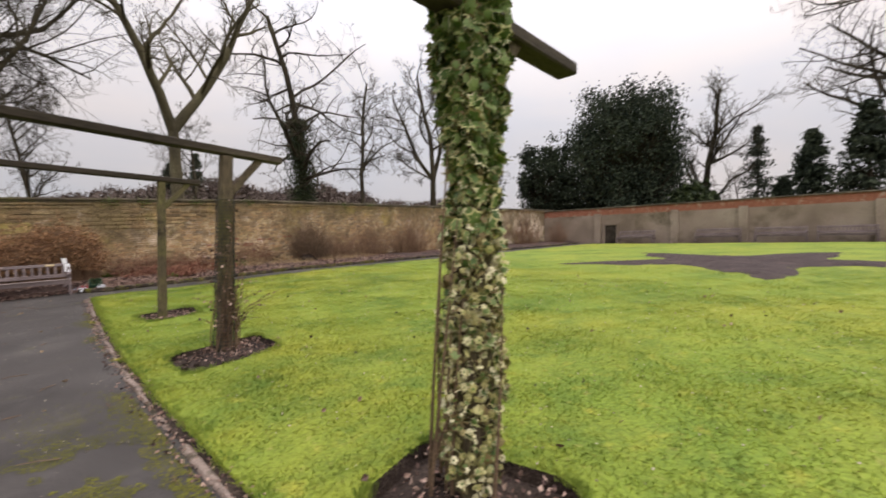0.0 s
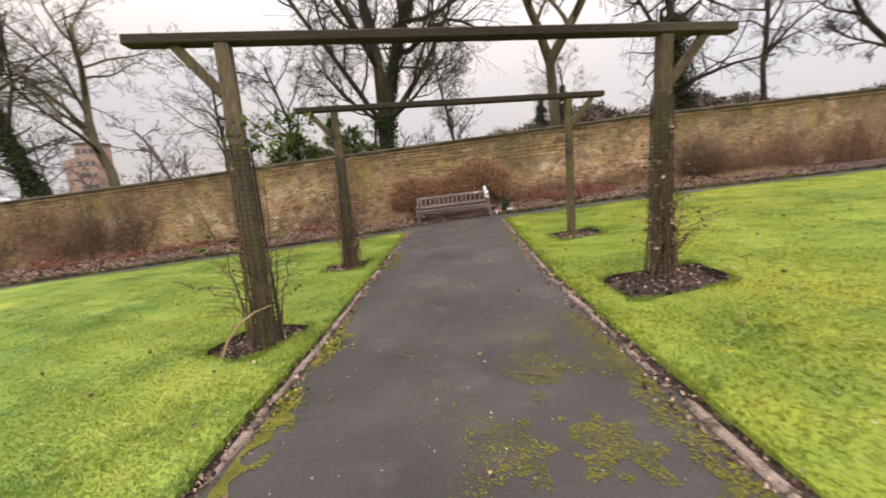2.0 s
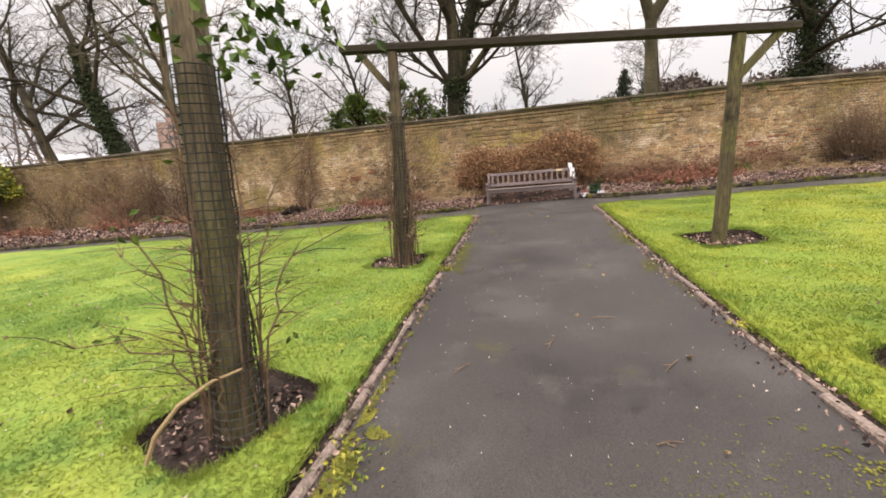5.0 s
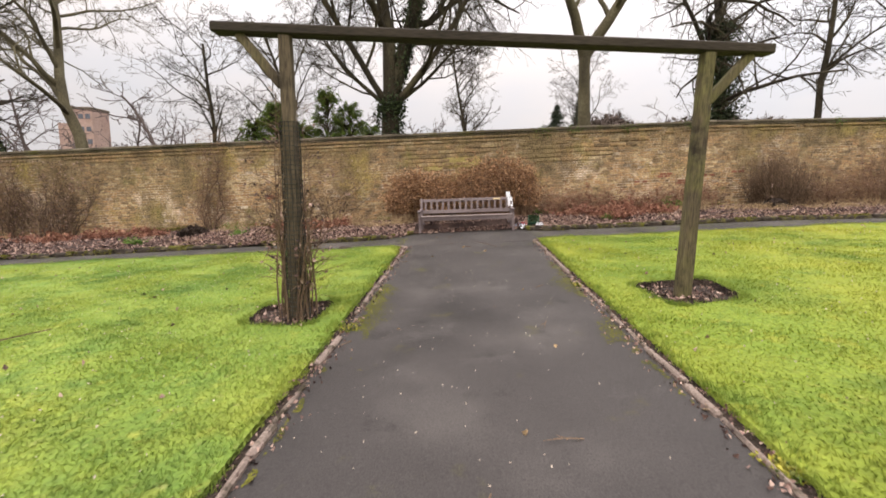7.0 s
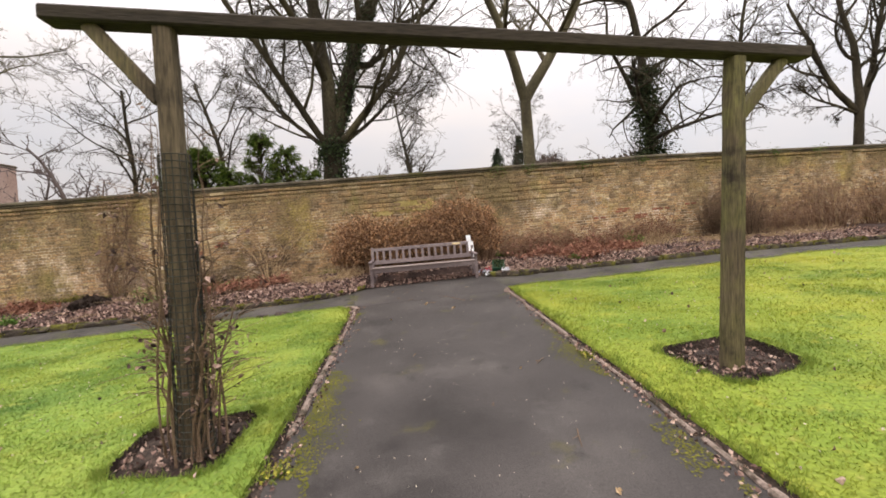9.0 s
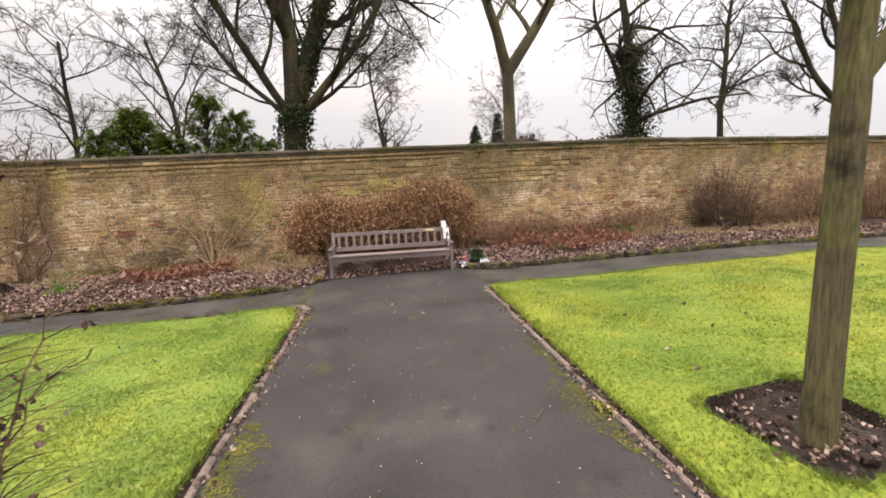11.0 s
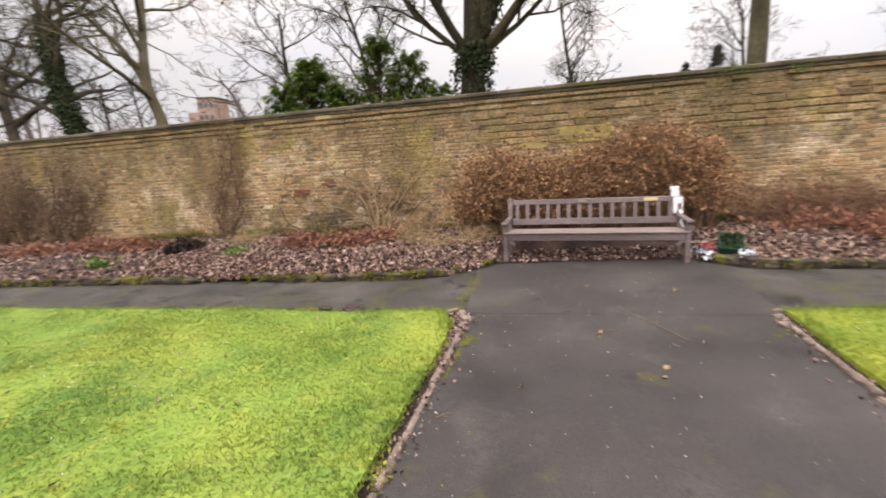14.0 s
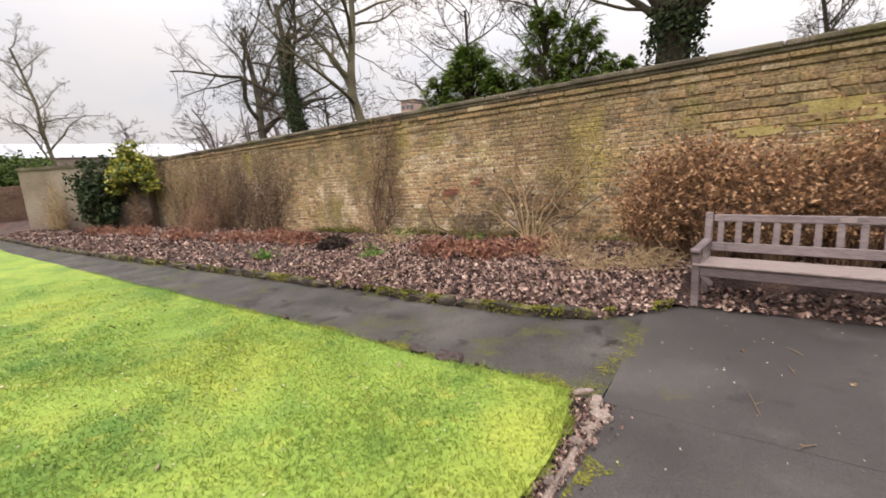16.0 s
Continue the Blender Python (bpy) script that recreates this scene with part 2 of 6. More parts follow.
M["brick"] = mat("brick", [(0.10, 0.07, 0.043), (0.20, 0.137, 0.078), (0.31, 0.208, 0.112), (0.38, 0.23, 0.115), (0.42, 0.315, 0.172), (0.58, 0.455, 0.29)], 1.6, 0.95, 0.9, 30, 0.55, island=0.42, stain=(0.20, 0.15, 0.076), stain_scale=0.45, stain_pos=(0.48, 0.68), bump_dist=0.015, stain2=(0.56, 0.44, 0.32), stain2_scale=1.1, stain2_pos=(0.57, 0.76), extra=(((0.085, 0.066, 0.042), 0.8, (0.55, 0.70), 77.0), ((0.34, 0.265, 0.075), 0.75, (0.55, 0.76), 13.0), ((0.15, 0.14, 0.046), 1.4, (0.58, 0.76), 29.0)), upper_streaks=(0.12, 0.088, 0.05))
M["brick_part"] = mat("brick_part", [(0.10, 0.07, 0.043), (0.20, 0.137, 0.078), (0.31, 0.208, 0.112), (0.38, 0.23, 0.115), (0.42, 0.315, 0.172), (0.58, 0.455, 0.29)], 1.6, 0.95, 0.9, 30, 0.55, rand=0.42, stain=(0.20, 0.15, 0.076), stain_scale=0.45, stain_pos=(0.48, 0.68), bump_dist=0.015, stain2=(0.56, 0.44, 0.32), stain2_scale=1.1, stain2_pos=(0.57, 0.76), extra=(((0.085, 0.066, 0.042), 0.8, (0.55, 0.70), 77.0), ((0.34, 0.265, 0.075), 0.75, (0.55, 0.76), 13.0), ((0.15, 0.14, 0.046), 1.4, (0.58, 0.76), 29.0)), upper_streaks=(0.12, 0.088, 0.05))
M["mortar"] = mat("mortar", [(0.11, 0.083, 0.055), (0.32, 0.25, 0.175), (0.62, 0.52, 0.39)], 1.1, 0.95, 0.8, 30, 0.55, stain=(0.15, 0.115, 0.065), stain_scale=0.45, stain_pos=(0.48, 0.68), stain2=(0.68, 0.57, 0.46), stain2_scale=1.1, stain2_pos=(0.53, 0.68), extra=(((0.075, 0.058, 0.04), 0.8, (0.55, 0.70), 77.0), ((0.33, 0.26, 0.085), 0.75, (0.56, 0.78), 13.0), ((0.15, 0.14, 0.05), 1.4, (0.58, 0.76), 29.0)), upper_streaks=(0.12, 0.088, 0.052))
M["moss_render"] = mat("moss_render", [(0.21, 0.165, 0.06), (0.30, 0.24, 0.085), (0.38, 0.31, 0.13)], 2.5, 0.95, 0.4, 50, 0.25, stain=(0.16, 0.12, 0.055), stain_scale=2.0, stain_pos=(0.58, 0.74))
M["red_brick"] = mat("red_brick", [(0.15, 0.065, 0.042), (0.24, 0.095, 0.06), (0.31, 0.14, 0.09)], 4, 0.95, 0.8, 40, 0.45, island=0.5, stain=(0.36, 0.28, 0.21), stain_scale=3.0, stain_pos=(0.56, 0.7))
M["old_brick"] = mat("old_brick", [(0.07, 0.042, 0.03), (0.115, 0.07, 0.048), (0.16, 0.1, 0.07)], 0.8, 0.95, 0.6, 12, 0.4)
M["render_grey"] = mat("render_grey", [(0.16, 0.125, 0.095), (0.24, 0.19, 0.15), (0.30, 0.25, 0.20)], 0.5, 0.95, 0.5, 30, 0.3, stain=(0.10, 0.08, 0.05), stain_scale=0.4)
M["coping"] = mat("coping", [(0.055, 0.045, 0.033), (0.10, 0.083, 0.06), (0.17, 0.143, 0.105)], 1.5, 0.95, 0.8, 40, 0.45, stain=(0.085, 0.08, 0.025), stain_scale=1.2, stain_pos=(0.55, 0.72))
M["edging"] = mat("edging", [(0.11, 0.085, 0.07), (0.24, 0.185, 0.155), (0.36, 0.285, 0.24)], 3, 0.9, 0.8, 60, 0.35, stain=(0.05, 0.04, 0.025), stain_scale=3, stain_pos=(0.5, 0.62))
M["kerb_stone"] = mat("kerb_stone", [(0.025, 0.02, 0.016), (0.05, 0.04, 0.03), (0.10, 0.08, 0.06)], 4, 0.95, 1.0, 40, 0.5, stain=(0.11, 0.105, 0.02), stain_scale=4.0, stain_pos=(0.52, 0.64), bump_dist=0.02)
M["pale_stone"] = mat("pale_stone", [(0.33, 0.28, 0.22), (0.45, 0.39, 0.31), (0.55, 0.49, 0.40)], 5, 0.9, 0.6, 60, 0.25)
M["post"] = mat("post", [(0.045, 0.034, 0.022), (0.09, 0.069, 0.044), (0.145, 0.114, 0.074)], 2.0, 0.85, 0.8, 70, 0.45, stain=(0.125, 0.118, 0.042), stain_scale=1.3, stain_pos=(0.5, 0.7), stretch=(1, 1, 0.12), stain2=(0.028, 0.021, 0.014), stain2_scale=2.6, stain2_pos=(0.56, 0.7))
M["beam"] = mat("beam", [(0.018, 0.014, 0.01), (0.036, 0.028, 0.02), (0.068, 0.054, 0.039)], 2.5, 0.85, 0.6, 70, 0.35, stretch=(0.15, 1, 1))
M["wire"] = mat("wire", [(0.02, 0.02, 0.016), (0.04, 0.04, 0.03)], 5, 0.6, 0, 50, 0.2)
M["bench"] = mat("bench", [(0.105, 0.08, 0.08), (0.15, 0.118, 0.117), (0.20, 0.16, 0.156)], 3, 0.6, 0.4, 60, 0.25, stretch=(0.2, 1, 1), stain=(0.075, 0.06, 0.055), stain_scale=2.5, stain_pos=(0.58, 0.74))
M["bench_top"] = mat("bench_top", [(0.175, 0.135, 0.125), (0.25, 0.2, 0.18)], 3, 0.55, 0.3, 60, 0.25, stretch=(0.2, 1, 1))
M["plaque"] = mat("plaque", [(0.45, 0.34, 0.19), (0.55, 0.43, 0.25)], 5, 0.5, 0, 60, 0.1)
M["paper"] = mat("paper", [(0.72, 0.74, 0.78), (0.82, 0.83, 0.86)], 5, 0.7, 0.2, 30, 0.05)
M["dark_green"] = mat("dark_green", [(0.012, 0.05, 0.03), (0.03, 0.09, 0.05)], 9, 0.5, 0.2, 60, 0.2)
M["petal_red"] = mat("petal_red", [(0.35, 0.04, 0.06), (0.5, 0.1, 0.12)], 9, 0.6, 0, 60, 0.2)
M["petal_blue"] = mat("petal_blue", [(0.16, 0.2, 0.3), (0.4, 0.42, 0.5)], 9, 0.6, 0, 60, 0.2)
M["bark"] = mat("bark", [(0.022, 0.018, 0.012), (0.042, 0.034, 0.021), (0.075, 0.064, 0.036)], 1.5, 0.95, 0.9, 25, 0.45, stretch=(1, 1, 0.3), bump_dist=0.03)
M["bark_pale"] = mat("bark_pale", [(0.055, 0.047, 0.03), (0.095, 0.082, 0.048), (0.14, 0.125, 0.075)], 1.2, 0.95, 0.9, 25, 0.4, stretch=(1, 1, 0.3), bump_dist=0.03)
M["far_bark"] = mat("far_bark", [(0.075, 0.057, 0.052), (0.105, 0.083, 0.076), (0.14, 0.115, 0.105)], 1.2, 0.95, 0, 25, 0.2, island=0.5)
M["far_scrub"] = mat("far_scrub", [(0.05, 0.038, 0.031), (0.085, 0.064, 0.054), (0.13, 0.102, 0.088)], 0.12, 0.95, 0, 2, 0.3, island=0.5)
M["ivy_dark"] = mat("ivy_dark", [(0.012, 0.02, 0.009), (0.028, 0.042, 0.016), (0.055, 0.075, 0.03)], 2, 0.6, 0, 30, 0.2, island=0.8, spec=0.15)
M["holly"] = mat("holly", [(0.014, 0.021, 0.016), (0.032, 0.044, 0.028), (0.07, 0.085, 0.052)], 0.5, 0.8, 0, 20, 0.25, island=0.45, spec=0.1)
M["laurel"] = mat("laurel", [(0.022, 0.04, 0.01), (0.055, 0.095, 0.018), (0.12, 0.17, 0.035)], 1.6, 0.6, 0, 30, 0.2, island=0.6, spec=0.15)
M["yellow_leaf"] = mat("yellow_leaf", [(0.07, 0.10, 0.02), (0.20, 0.20, 0.03), (0.36, 0.33, 0.05)], 1.5, 0.5, 0, 30, 0.15, island=0.8)
M["cypress"] = mat("cypress", [(0.022, 0.042, 0.01), (0.065, 0.115, 0.02), (0.125, 0.185, 0.03), (0.21, 0.25, 0.045)], 1.4, 0.65, 0, 30, 0.2, island=0.5, spec=0.15, thin=0.3)
M["grey_pine"] = mat("grey_pine", [(0.03, 0.038, 0.028), (0.06, 0.07, 0.05)], 0.6, 0.8, 0, 20, 0.2, island=0.6, spec=0.1)
M["sprig"] = mat("sprig", [(0.05, 0.085, 0.018), (0.11, 0.14, 0.03)], 5, 0.7, 0, 70, 0.2, island=0.6)
M["moss"] = mat("moss", [(0.075, 0.08, 0.014), (0.16, 0.15, 0.022)], 5, 0.95, 0.5, 70, 0.4)
M["fresh_green"] = mat("fresh_green", [(0.06, 0.13, 0.02), (0.13, 0.22, 0.035)], 5, 0.7, 0, 70, 0.2, island=0.6)
M["ivy_green"] = mat("ivy_green", [(0.05, 0.09, 0.022), (0.10, 0.165, 0.045), (0.17, 0.235, 0.08)], 3, 0.5, 0, 60, 0.2, rand=0.8)
M["ivy_cream"] = mat("ivy_cream", [(0.15, 0.11, 0.05), (0.30, 0.29, 0.11), (0.46, 0.44, 0.19), (0.60, 0.56, 0.34)], 3, 0.5, 0, 60, 0.2, rand=0.85)
M["ivy_green_s"] = mat("ivy_green_s", [(0.05, 0.09, 0.022), (0.10, 0.165, 0.045), (0.17, 0.235, 0.08)], 3, 0.5, 0, 60, 0.2, island=0.8)
M["ivy_cream_s"] = mat("ivy_cream_s", [(0.17, 0.12, 0.055), (0.36, 0.33, 0.13), (0.50, 0.46, 0.22), (0.64, 0.59, 0.38)], 3, 0.5, 0, 60, 0.2, island=0.85)
M["roof_pale"] = mat("roof_pale", [(0.34, 0.35, 0.37), (0.46, 0.47, 0.49)], 1, 0.6, 0, 10, 0.1)
M["tower_brick"] = mat("tower_brick", [(0.32, 0.22, 0.18), (0.40, 0.29, 0.24)], 0.3, 0.9, 0, 3, 0.15)
M["window_dark"] = mat("window_dark", [(0.08, 0.09, 0.11), (0.13, 0.14, 0.16)], 1, 0.3, 0, 3, 0.1)


# ---- building helpers ----
class Geo:
    """Collects faces for one mesh."""

    def __init__(self):
        self.v, self.f, self.m = [], [], []

    def add(self, vs, fs, m=0):
        o = len(self.v)
        self.v.extend(vs)
        self.f.extend([tuple(o + k for k in q) for q in fs])
        self.m.extend([m] * len(fs))

    def box(self, c, s, rot=None, m=0, bev=0.0):
        hx, hy, hz = s[0] / 2, s[1] / 2, s[2] / 2
        if bev:
            b = min(bev, hx * 0.9, hy * 0.9, hz * 0.9)
            vs = []
            for z, i in ((-hz, b), (-hz + b, 0), (hz - b, 0), (hz, b)):
                for sx, sy, k in ((-1, -1, 0), (1, -1, 1), (1, 1, 0), (-1, 1, 1)):
                    px, py = (hx - i, hy - b - i * 0), (hx - b, hy - i)
                    a, d = (px, py) if (k == 0) else (py, px)
                    vs.append((sx * a[0], sy * a[1], z))
                    vs.append((sx * d[0], sy * d[1], z))
            fs = [tuple(range(7, -1, -1)), tuple(range(24, 32))]
            for r in range(3):
                for q in range(8):
                    fs.append((r * 8 + q, r * 8 + (q + 1) % 8, r * 8 + 8 + (q + 1) % 8, r * 8 + 8 + q))
        else:
            vs = [(x, y, z) for z in (-hz, hz) for x, y in ((-hx, -hy), (hx, -hy), (hx, hy), (-hx, hy))]
            fs = [(3, 2, 1, 0), (4, 5, 6, 7), (0, 1, 5, 4), (1, 2, 6, 5), (2, 3, 7, 6), (3, 0, 4, 7)]
        mtx = Matrix.Translation(c) @ (rot if rot is not None else Matrix())
        self.add([tuple(mtx @ Vector(p)) for p in vs], fs, m)

    def tube(self, pts, rad, n=5, m=0, cap=False):
        o = len(self.v)
        k = len(pts)
        ux = None
        for i in range(k):
            a = pts[max(i - 1, 0)]
            b = pts[min(i + 1, k - 1)]
            dx, dy, dz = b[0] - a[0], b[1] - a[1], b[2] - a[2]
            l = math.sqrt(dx * dx + dy * dy + dz * dz) or 1e-6
            dx, dy, dz = dx / l, dy / l, dz / l
            if ux is None:
                ux = (1.0, 0.0, 0.0) if abs(dx) < 0.7 else (0.0, 1.0, 0.0)
            t = ux[0] * dx + ux[1] * dy + ux[2] * dz
            u = (ux[0] - t * dx, ux[1] - t * dy, ux[2] - t * dz)
            l = math.sqrt(u[0] ** 2 + u[1] ** 2 + u[2] ** 2) or 1e-6
            u = ux = (u[0] / l, u[1] / l, u[2] / l)
            w = (dy * u[2] - dz * u[1], dz * u[0] - dx * u[2], dx * u[1] - dy * u[0])
            r = rad[i]
            p = pts[i]
            for q in range(n):
                c, s = r * COS[n][q], r * SIN[n][q]
                self.v.append((p[0] + u[0] * c + w[0] * s, p[1] + u[1] * c + w[1] * s, p[2] + u[2] * c + w[2] * s))
        for i in range(k - 1):
            for q in range(n):
                self.f.append((o + i * n + q, o + i * n + (q + 1) % n, o + (i + 1) * n + (q + 1) % n, o + (i + 1) * n + q))
                self.m.append(m)
        if cap:
            self.f.append(tuple(o + q for q in range(n - 1, -1, -1)))
            self.f.append(tuple(o + (k - 1) * n + q for q in range(n)))
            self.m.extend((m, m))

    def leaf(self, p, size, rng, m=0, up=0.0, long=1.7):
        """One small folded leaf, pointing anywhere."""
        a = Vector((rng.uniform(-1, 1), rng.uniform(-1, 1), rng.uniform(-1, 1) + up)).normalized()
        b = a.orthogonal().normalized()
        b.rotate(Matrix.Rotation(rng.uniform(0, 6.28), 3, a))
        c = a.cross(b) * size * 0.25
        a, b = a * size * long * 0.5, b * size * 0.5
        p = Vector(p)
        self.add([tuple(p - a), tuple(p + b + c), tuple(p + a), tuple(p - b + c)], [(0, 1, 2), (0, 2, 3)], m)

    def flake(self, p, size, rng):
        """One flat scrap lying on the ground."""
        a = rng.uniform(0, 6.283)
        vs = []
        for q in range(4):
            r = size * rng.uniform(0.5, 1.1)
            vs.append((p[0] + r * math.cos(a + 1.571 * q), p[1] + r * math.sin(a + 1.571 * q), p[2] + rng.uniform(0, 0.003)))
        self.add(vs, [(0, 1, 2, 3)])

    def mesh(self, name):
        me = bpy.data.meshes.new(name)
        me.from_pydata(self.v, [], self.f)
        if any(self.m):
            me.polygons.foreach_set("material_index", self.m)
        me.update()
        return me


COS = {n: [math.cos(2 * math.pi * q / n) for q in range(n)] for n in range(3, 25)}
SIN = {n: [math.sin(2 * math.pi * q / n) for q in range(n)] for n in range(3, 25)}


def part(name, geo, material, parent=None, label="", smooth=False):
    """One mesh object; under a parent it is a part of it, in the parent's own space."""
    me = geo if isinstance(geo, bpy.types.Mesh) else geo.mesh(name)
    mats = material if isinstance(material, (list, tuple)) else [material]
    if not me.materials:
        for x in mats:
            me.materials.append(x)
    if smooth:
        me.polygons.foreach_set("use_smooth", [True] * len(me.polygons))
    ob = new(name, me)
    if parent is not None:
        ob.parent = parent
    if label:
        tagged(ob, label)
    return ob


def thing(name, m, label, category, group="", kind=""):
    e = new(name)
    e.empty_display_size = 0.1
    e.matrix_basis = m
    return tagged(e, label, category, group, kind)


def gz(x):
    """Height of the ground: the garden falls towards the west."""
    return float(np.interp(x, [-70, -30, -20, 8, 34, 70], [-2.0, -1.75, -1.3, 0.52, 1.6, 1.9]))


def gzs(x):
    return np.interp(x, [-70, -30, -20, 8, 34, 70], [-2.0, -1.75, -1.3, 0.52, 1.6, 1.9])


def edge_l(y):
    return float(np.interp(y, [-9, 3, 4, 6, 8, 11, 14.3], [-2.0, -1.68, -1.63, -1.5, -1.42, -1.28, -1.13]))


def edge_r(y):
    return float(np.interp(y, [-9, 3, 5, 7, 9, 11, 13, 14.3], [0.5, 0.72, 0.78, 0.90, 1.08, 1.27, 1.47, 1.6]))


def heave(x, y):
    """Gentle unevenness of the turf; takes numbers or arrays."""
    return (0.016 * np.sin(x * 1.9 + 1.3 * np.sin(y * 0.9)) * np.sin(y * 1.7 + 0.8 * np.cos(x * 1.1))
            + 0.009 * np.sin(x * 4.3 + 2.0 * np.sin(y * 2.1)) * np.sin(y * 3.9 + 1.1) + 0.005 * np.sin(x * 9.1 + y * 3.0) * np.sin(y * 8.3 - x * 2.2))


def turf_l(y):
    """West lawn's cut edge: it draws back from the stones at the corner. Numbers or arrays."""
    return 0.12 + 0.2 * np.clip((y - 13.5) / 0.86, 0, 1) ** 2


POSTS = {"1r": (1.62, 2.08), "1l": (-2.45, 2.0), "2r": (1.93, 6.3), "2l": (-2.155, 5.905), "3r": (2.05, 9.55), "3l": (-1.98, 9.5)}
# corners of the soil squares cut in the turf, counter-clockwise
PATCH = {
    "1r": [(1.2, 1.5), (1.98, 1.6), (1.85, 2.62), (1.15, 2.48)],
    "1l": [(-2.95, 1.6), (-2.05, 1.5), (-2.0, 2.4), (-2.9, 2.5)],
    "2r": [(1.25, 5.45), (2.4, 5.72), (2.45, 6.6), (1.3, 6.5)],
    "2l": [(-2.75, 5.75), (-2.1, 5.36), (-1.74, 6.22), (-2.45, 6.62)],
    "3r": [(1.8, 9.2), (2.62, 9.36), (2.73, 10.22), (1.72, 10.12)],
    "3l": [(-2.48, 9.32), (-1.76, 9.16), (-1.66, 10.08), (-2.52, 10.08)],
}


def rounded(quad, cut=0.16):
    """The square with its corners clipped twice: twelve sides."""
    out = []
    n = len(quad)
    for k in range(n):
        p, c, q = Vector(quad[k - 1]), Vector(quad[k]), Vector(quad[(k + 1) % n])
        a, b = c.lerp(p, cut), c.lerp(q, cut)
        out += [a, (a + b + c) / 3, b]
    return out


RIM = {k: rounded(q) for k, q in PATCH.items()}


def outside(x, y, rim, grow_by=0.0):
    """How far a place lies outside a convex rim; negative within. Numbers or arrays."""
    d = -1e9
    n = len(rim)
    for k in range(n):
        a, b = rim[k], rim[(k + 1) % n]
        e = b - a
        l = e.length
        d = np.maximum(d, ((x - a.x) * e.y - (y - a.y) * e.x) / l)
    return d - grow_by


STAR = (16.1, 2.85)
BENCH_AT = (0.33, 16.8)


def star_radius(a):
    """Outline of the star-shaped flower bed: long points and short ones."""
    k = ((a - radians(48)) / radians(72)) % 1.0
    t = abs(2 * k - 1)
    return 2.4 + 3.6 * t ** 2.0


# ---- ground ----
def strip(name, xs_of, y0, y1, ny, nx, dz, material, far=None, label="", kind="structure", wob=0.0, skirt=0.06, holes=()):
    """A sheet between two curves in x, laid on the slope, with an edge that goes down."""
    rng = random.Random(name)
    g = Geo()
    vs = []
    for j in range(ny + 1):
        y = y0 + (y1 - y0) * j / ny
        a, b = xs_of(y)
        for i in range(nx + 1):
            t = i / nx
            x = a + (b - a) * t * t if far else a + (b - a) * t
            vs.append((x, y, gz(x) + dz + wob * float(heave(x, y))))
    fs = [(j * (nx + 1) + i, j * (nx + 1) + i + 1, (j + 1) * (nx + 1) + i + 1, (j + 1) * (nx + 1) + i) for j in range(ny) for i in range(nx)]
    if xs_of(y0)[0] > xs_of(y0)[1]:
        fs = [q[::-1] for q in fs]
    rim = [i for i in range(nx + 1)] + [(j + 1) * (nx + 1) - 1 for j in range(1, ny + 1)] + [ny * (nx + 1) + i for i in range(nx - 1, -1, -1)] + [j * (nx + 1) for j in range(ny - 1, 0, -1)]
    n0 = len(vs)
    vs += [(vs[k][0], vs[k][1], vs[k][2] - skirt) for k in rim]
    for q in range(len(rim)):
        w = (q + 1) % len(rim)
        fs.append((rim[q], n0 + q, n0 + w, rim[w]))
    g.add(vs, fs)
    ob = part(name, g, material, smooth=bool(wob))
    if holes:
        cut_holes(ob.data, holes)
    return tagged(ob, label, "", "", kind)


def cut_holes(me, keys):
    """Cuts the soil squares out of the turf."""
    bm = bmesh.new()
    bm.from_mesh(me)
    for k in keys:
        rim = RIM[k]
        mid = sum(rim, Vector((0, 0))) / len(rim)
        for i in range(len(rim)):
            a, b = rim[i], rim[(i + 1) % len(rim)]
            near = [f for f in bm.faces if (f.calc_center_median().xy - mid).length < 1.3]
            geom = near + list({e for f in near for e in f.edges}) + list({v for f in near for v in f.verts})
            bmesh.ops.bisect_plane(bm, geom=geom, dist=1e-5, plane_co=(a.x, a.y, 0), plane_no=(b.y - a.y, a.x - b.x, 0))
        gone = [f for f in bm.faces if outside(f.calc_center_median().x, f.calc_center_median().y, rim) < 0]
        bmesh.ops.delete(bm, geom=gone, context="FACES")
    bm.to_mesh(me)
    bm.free()


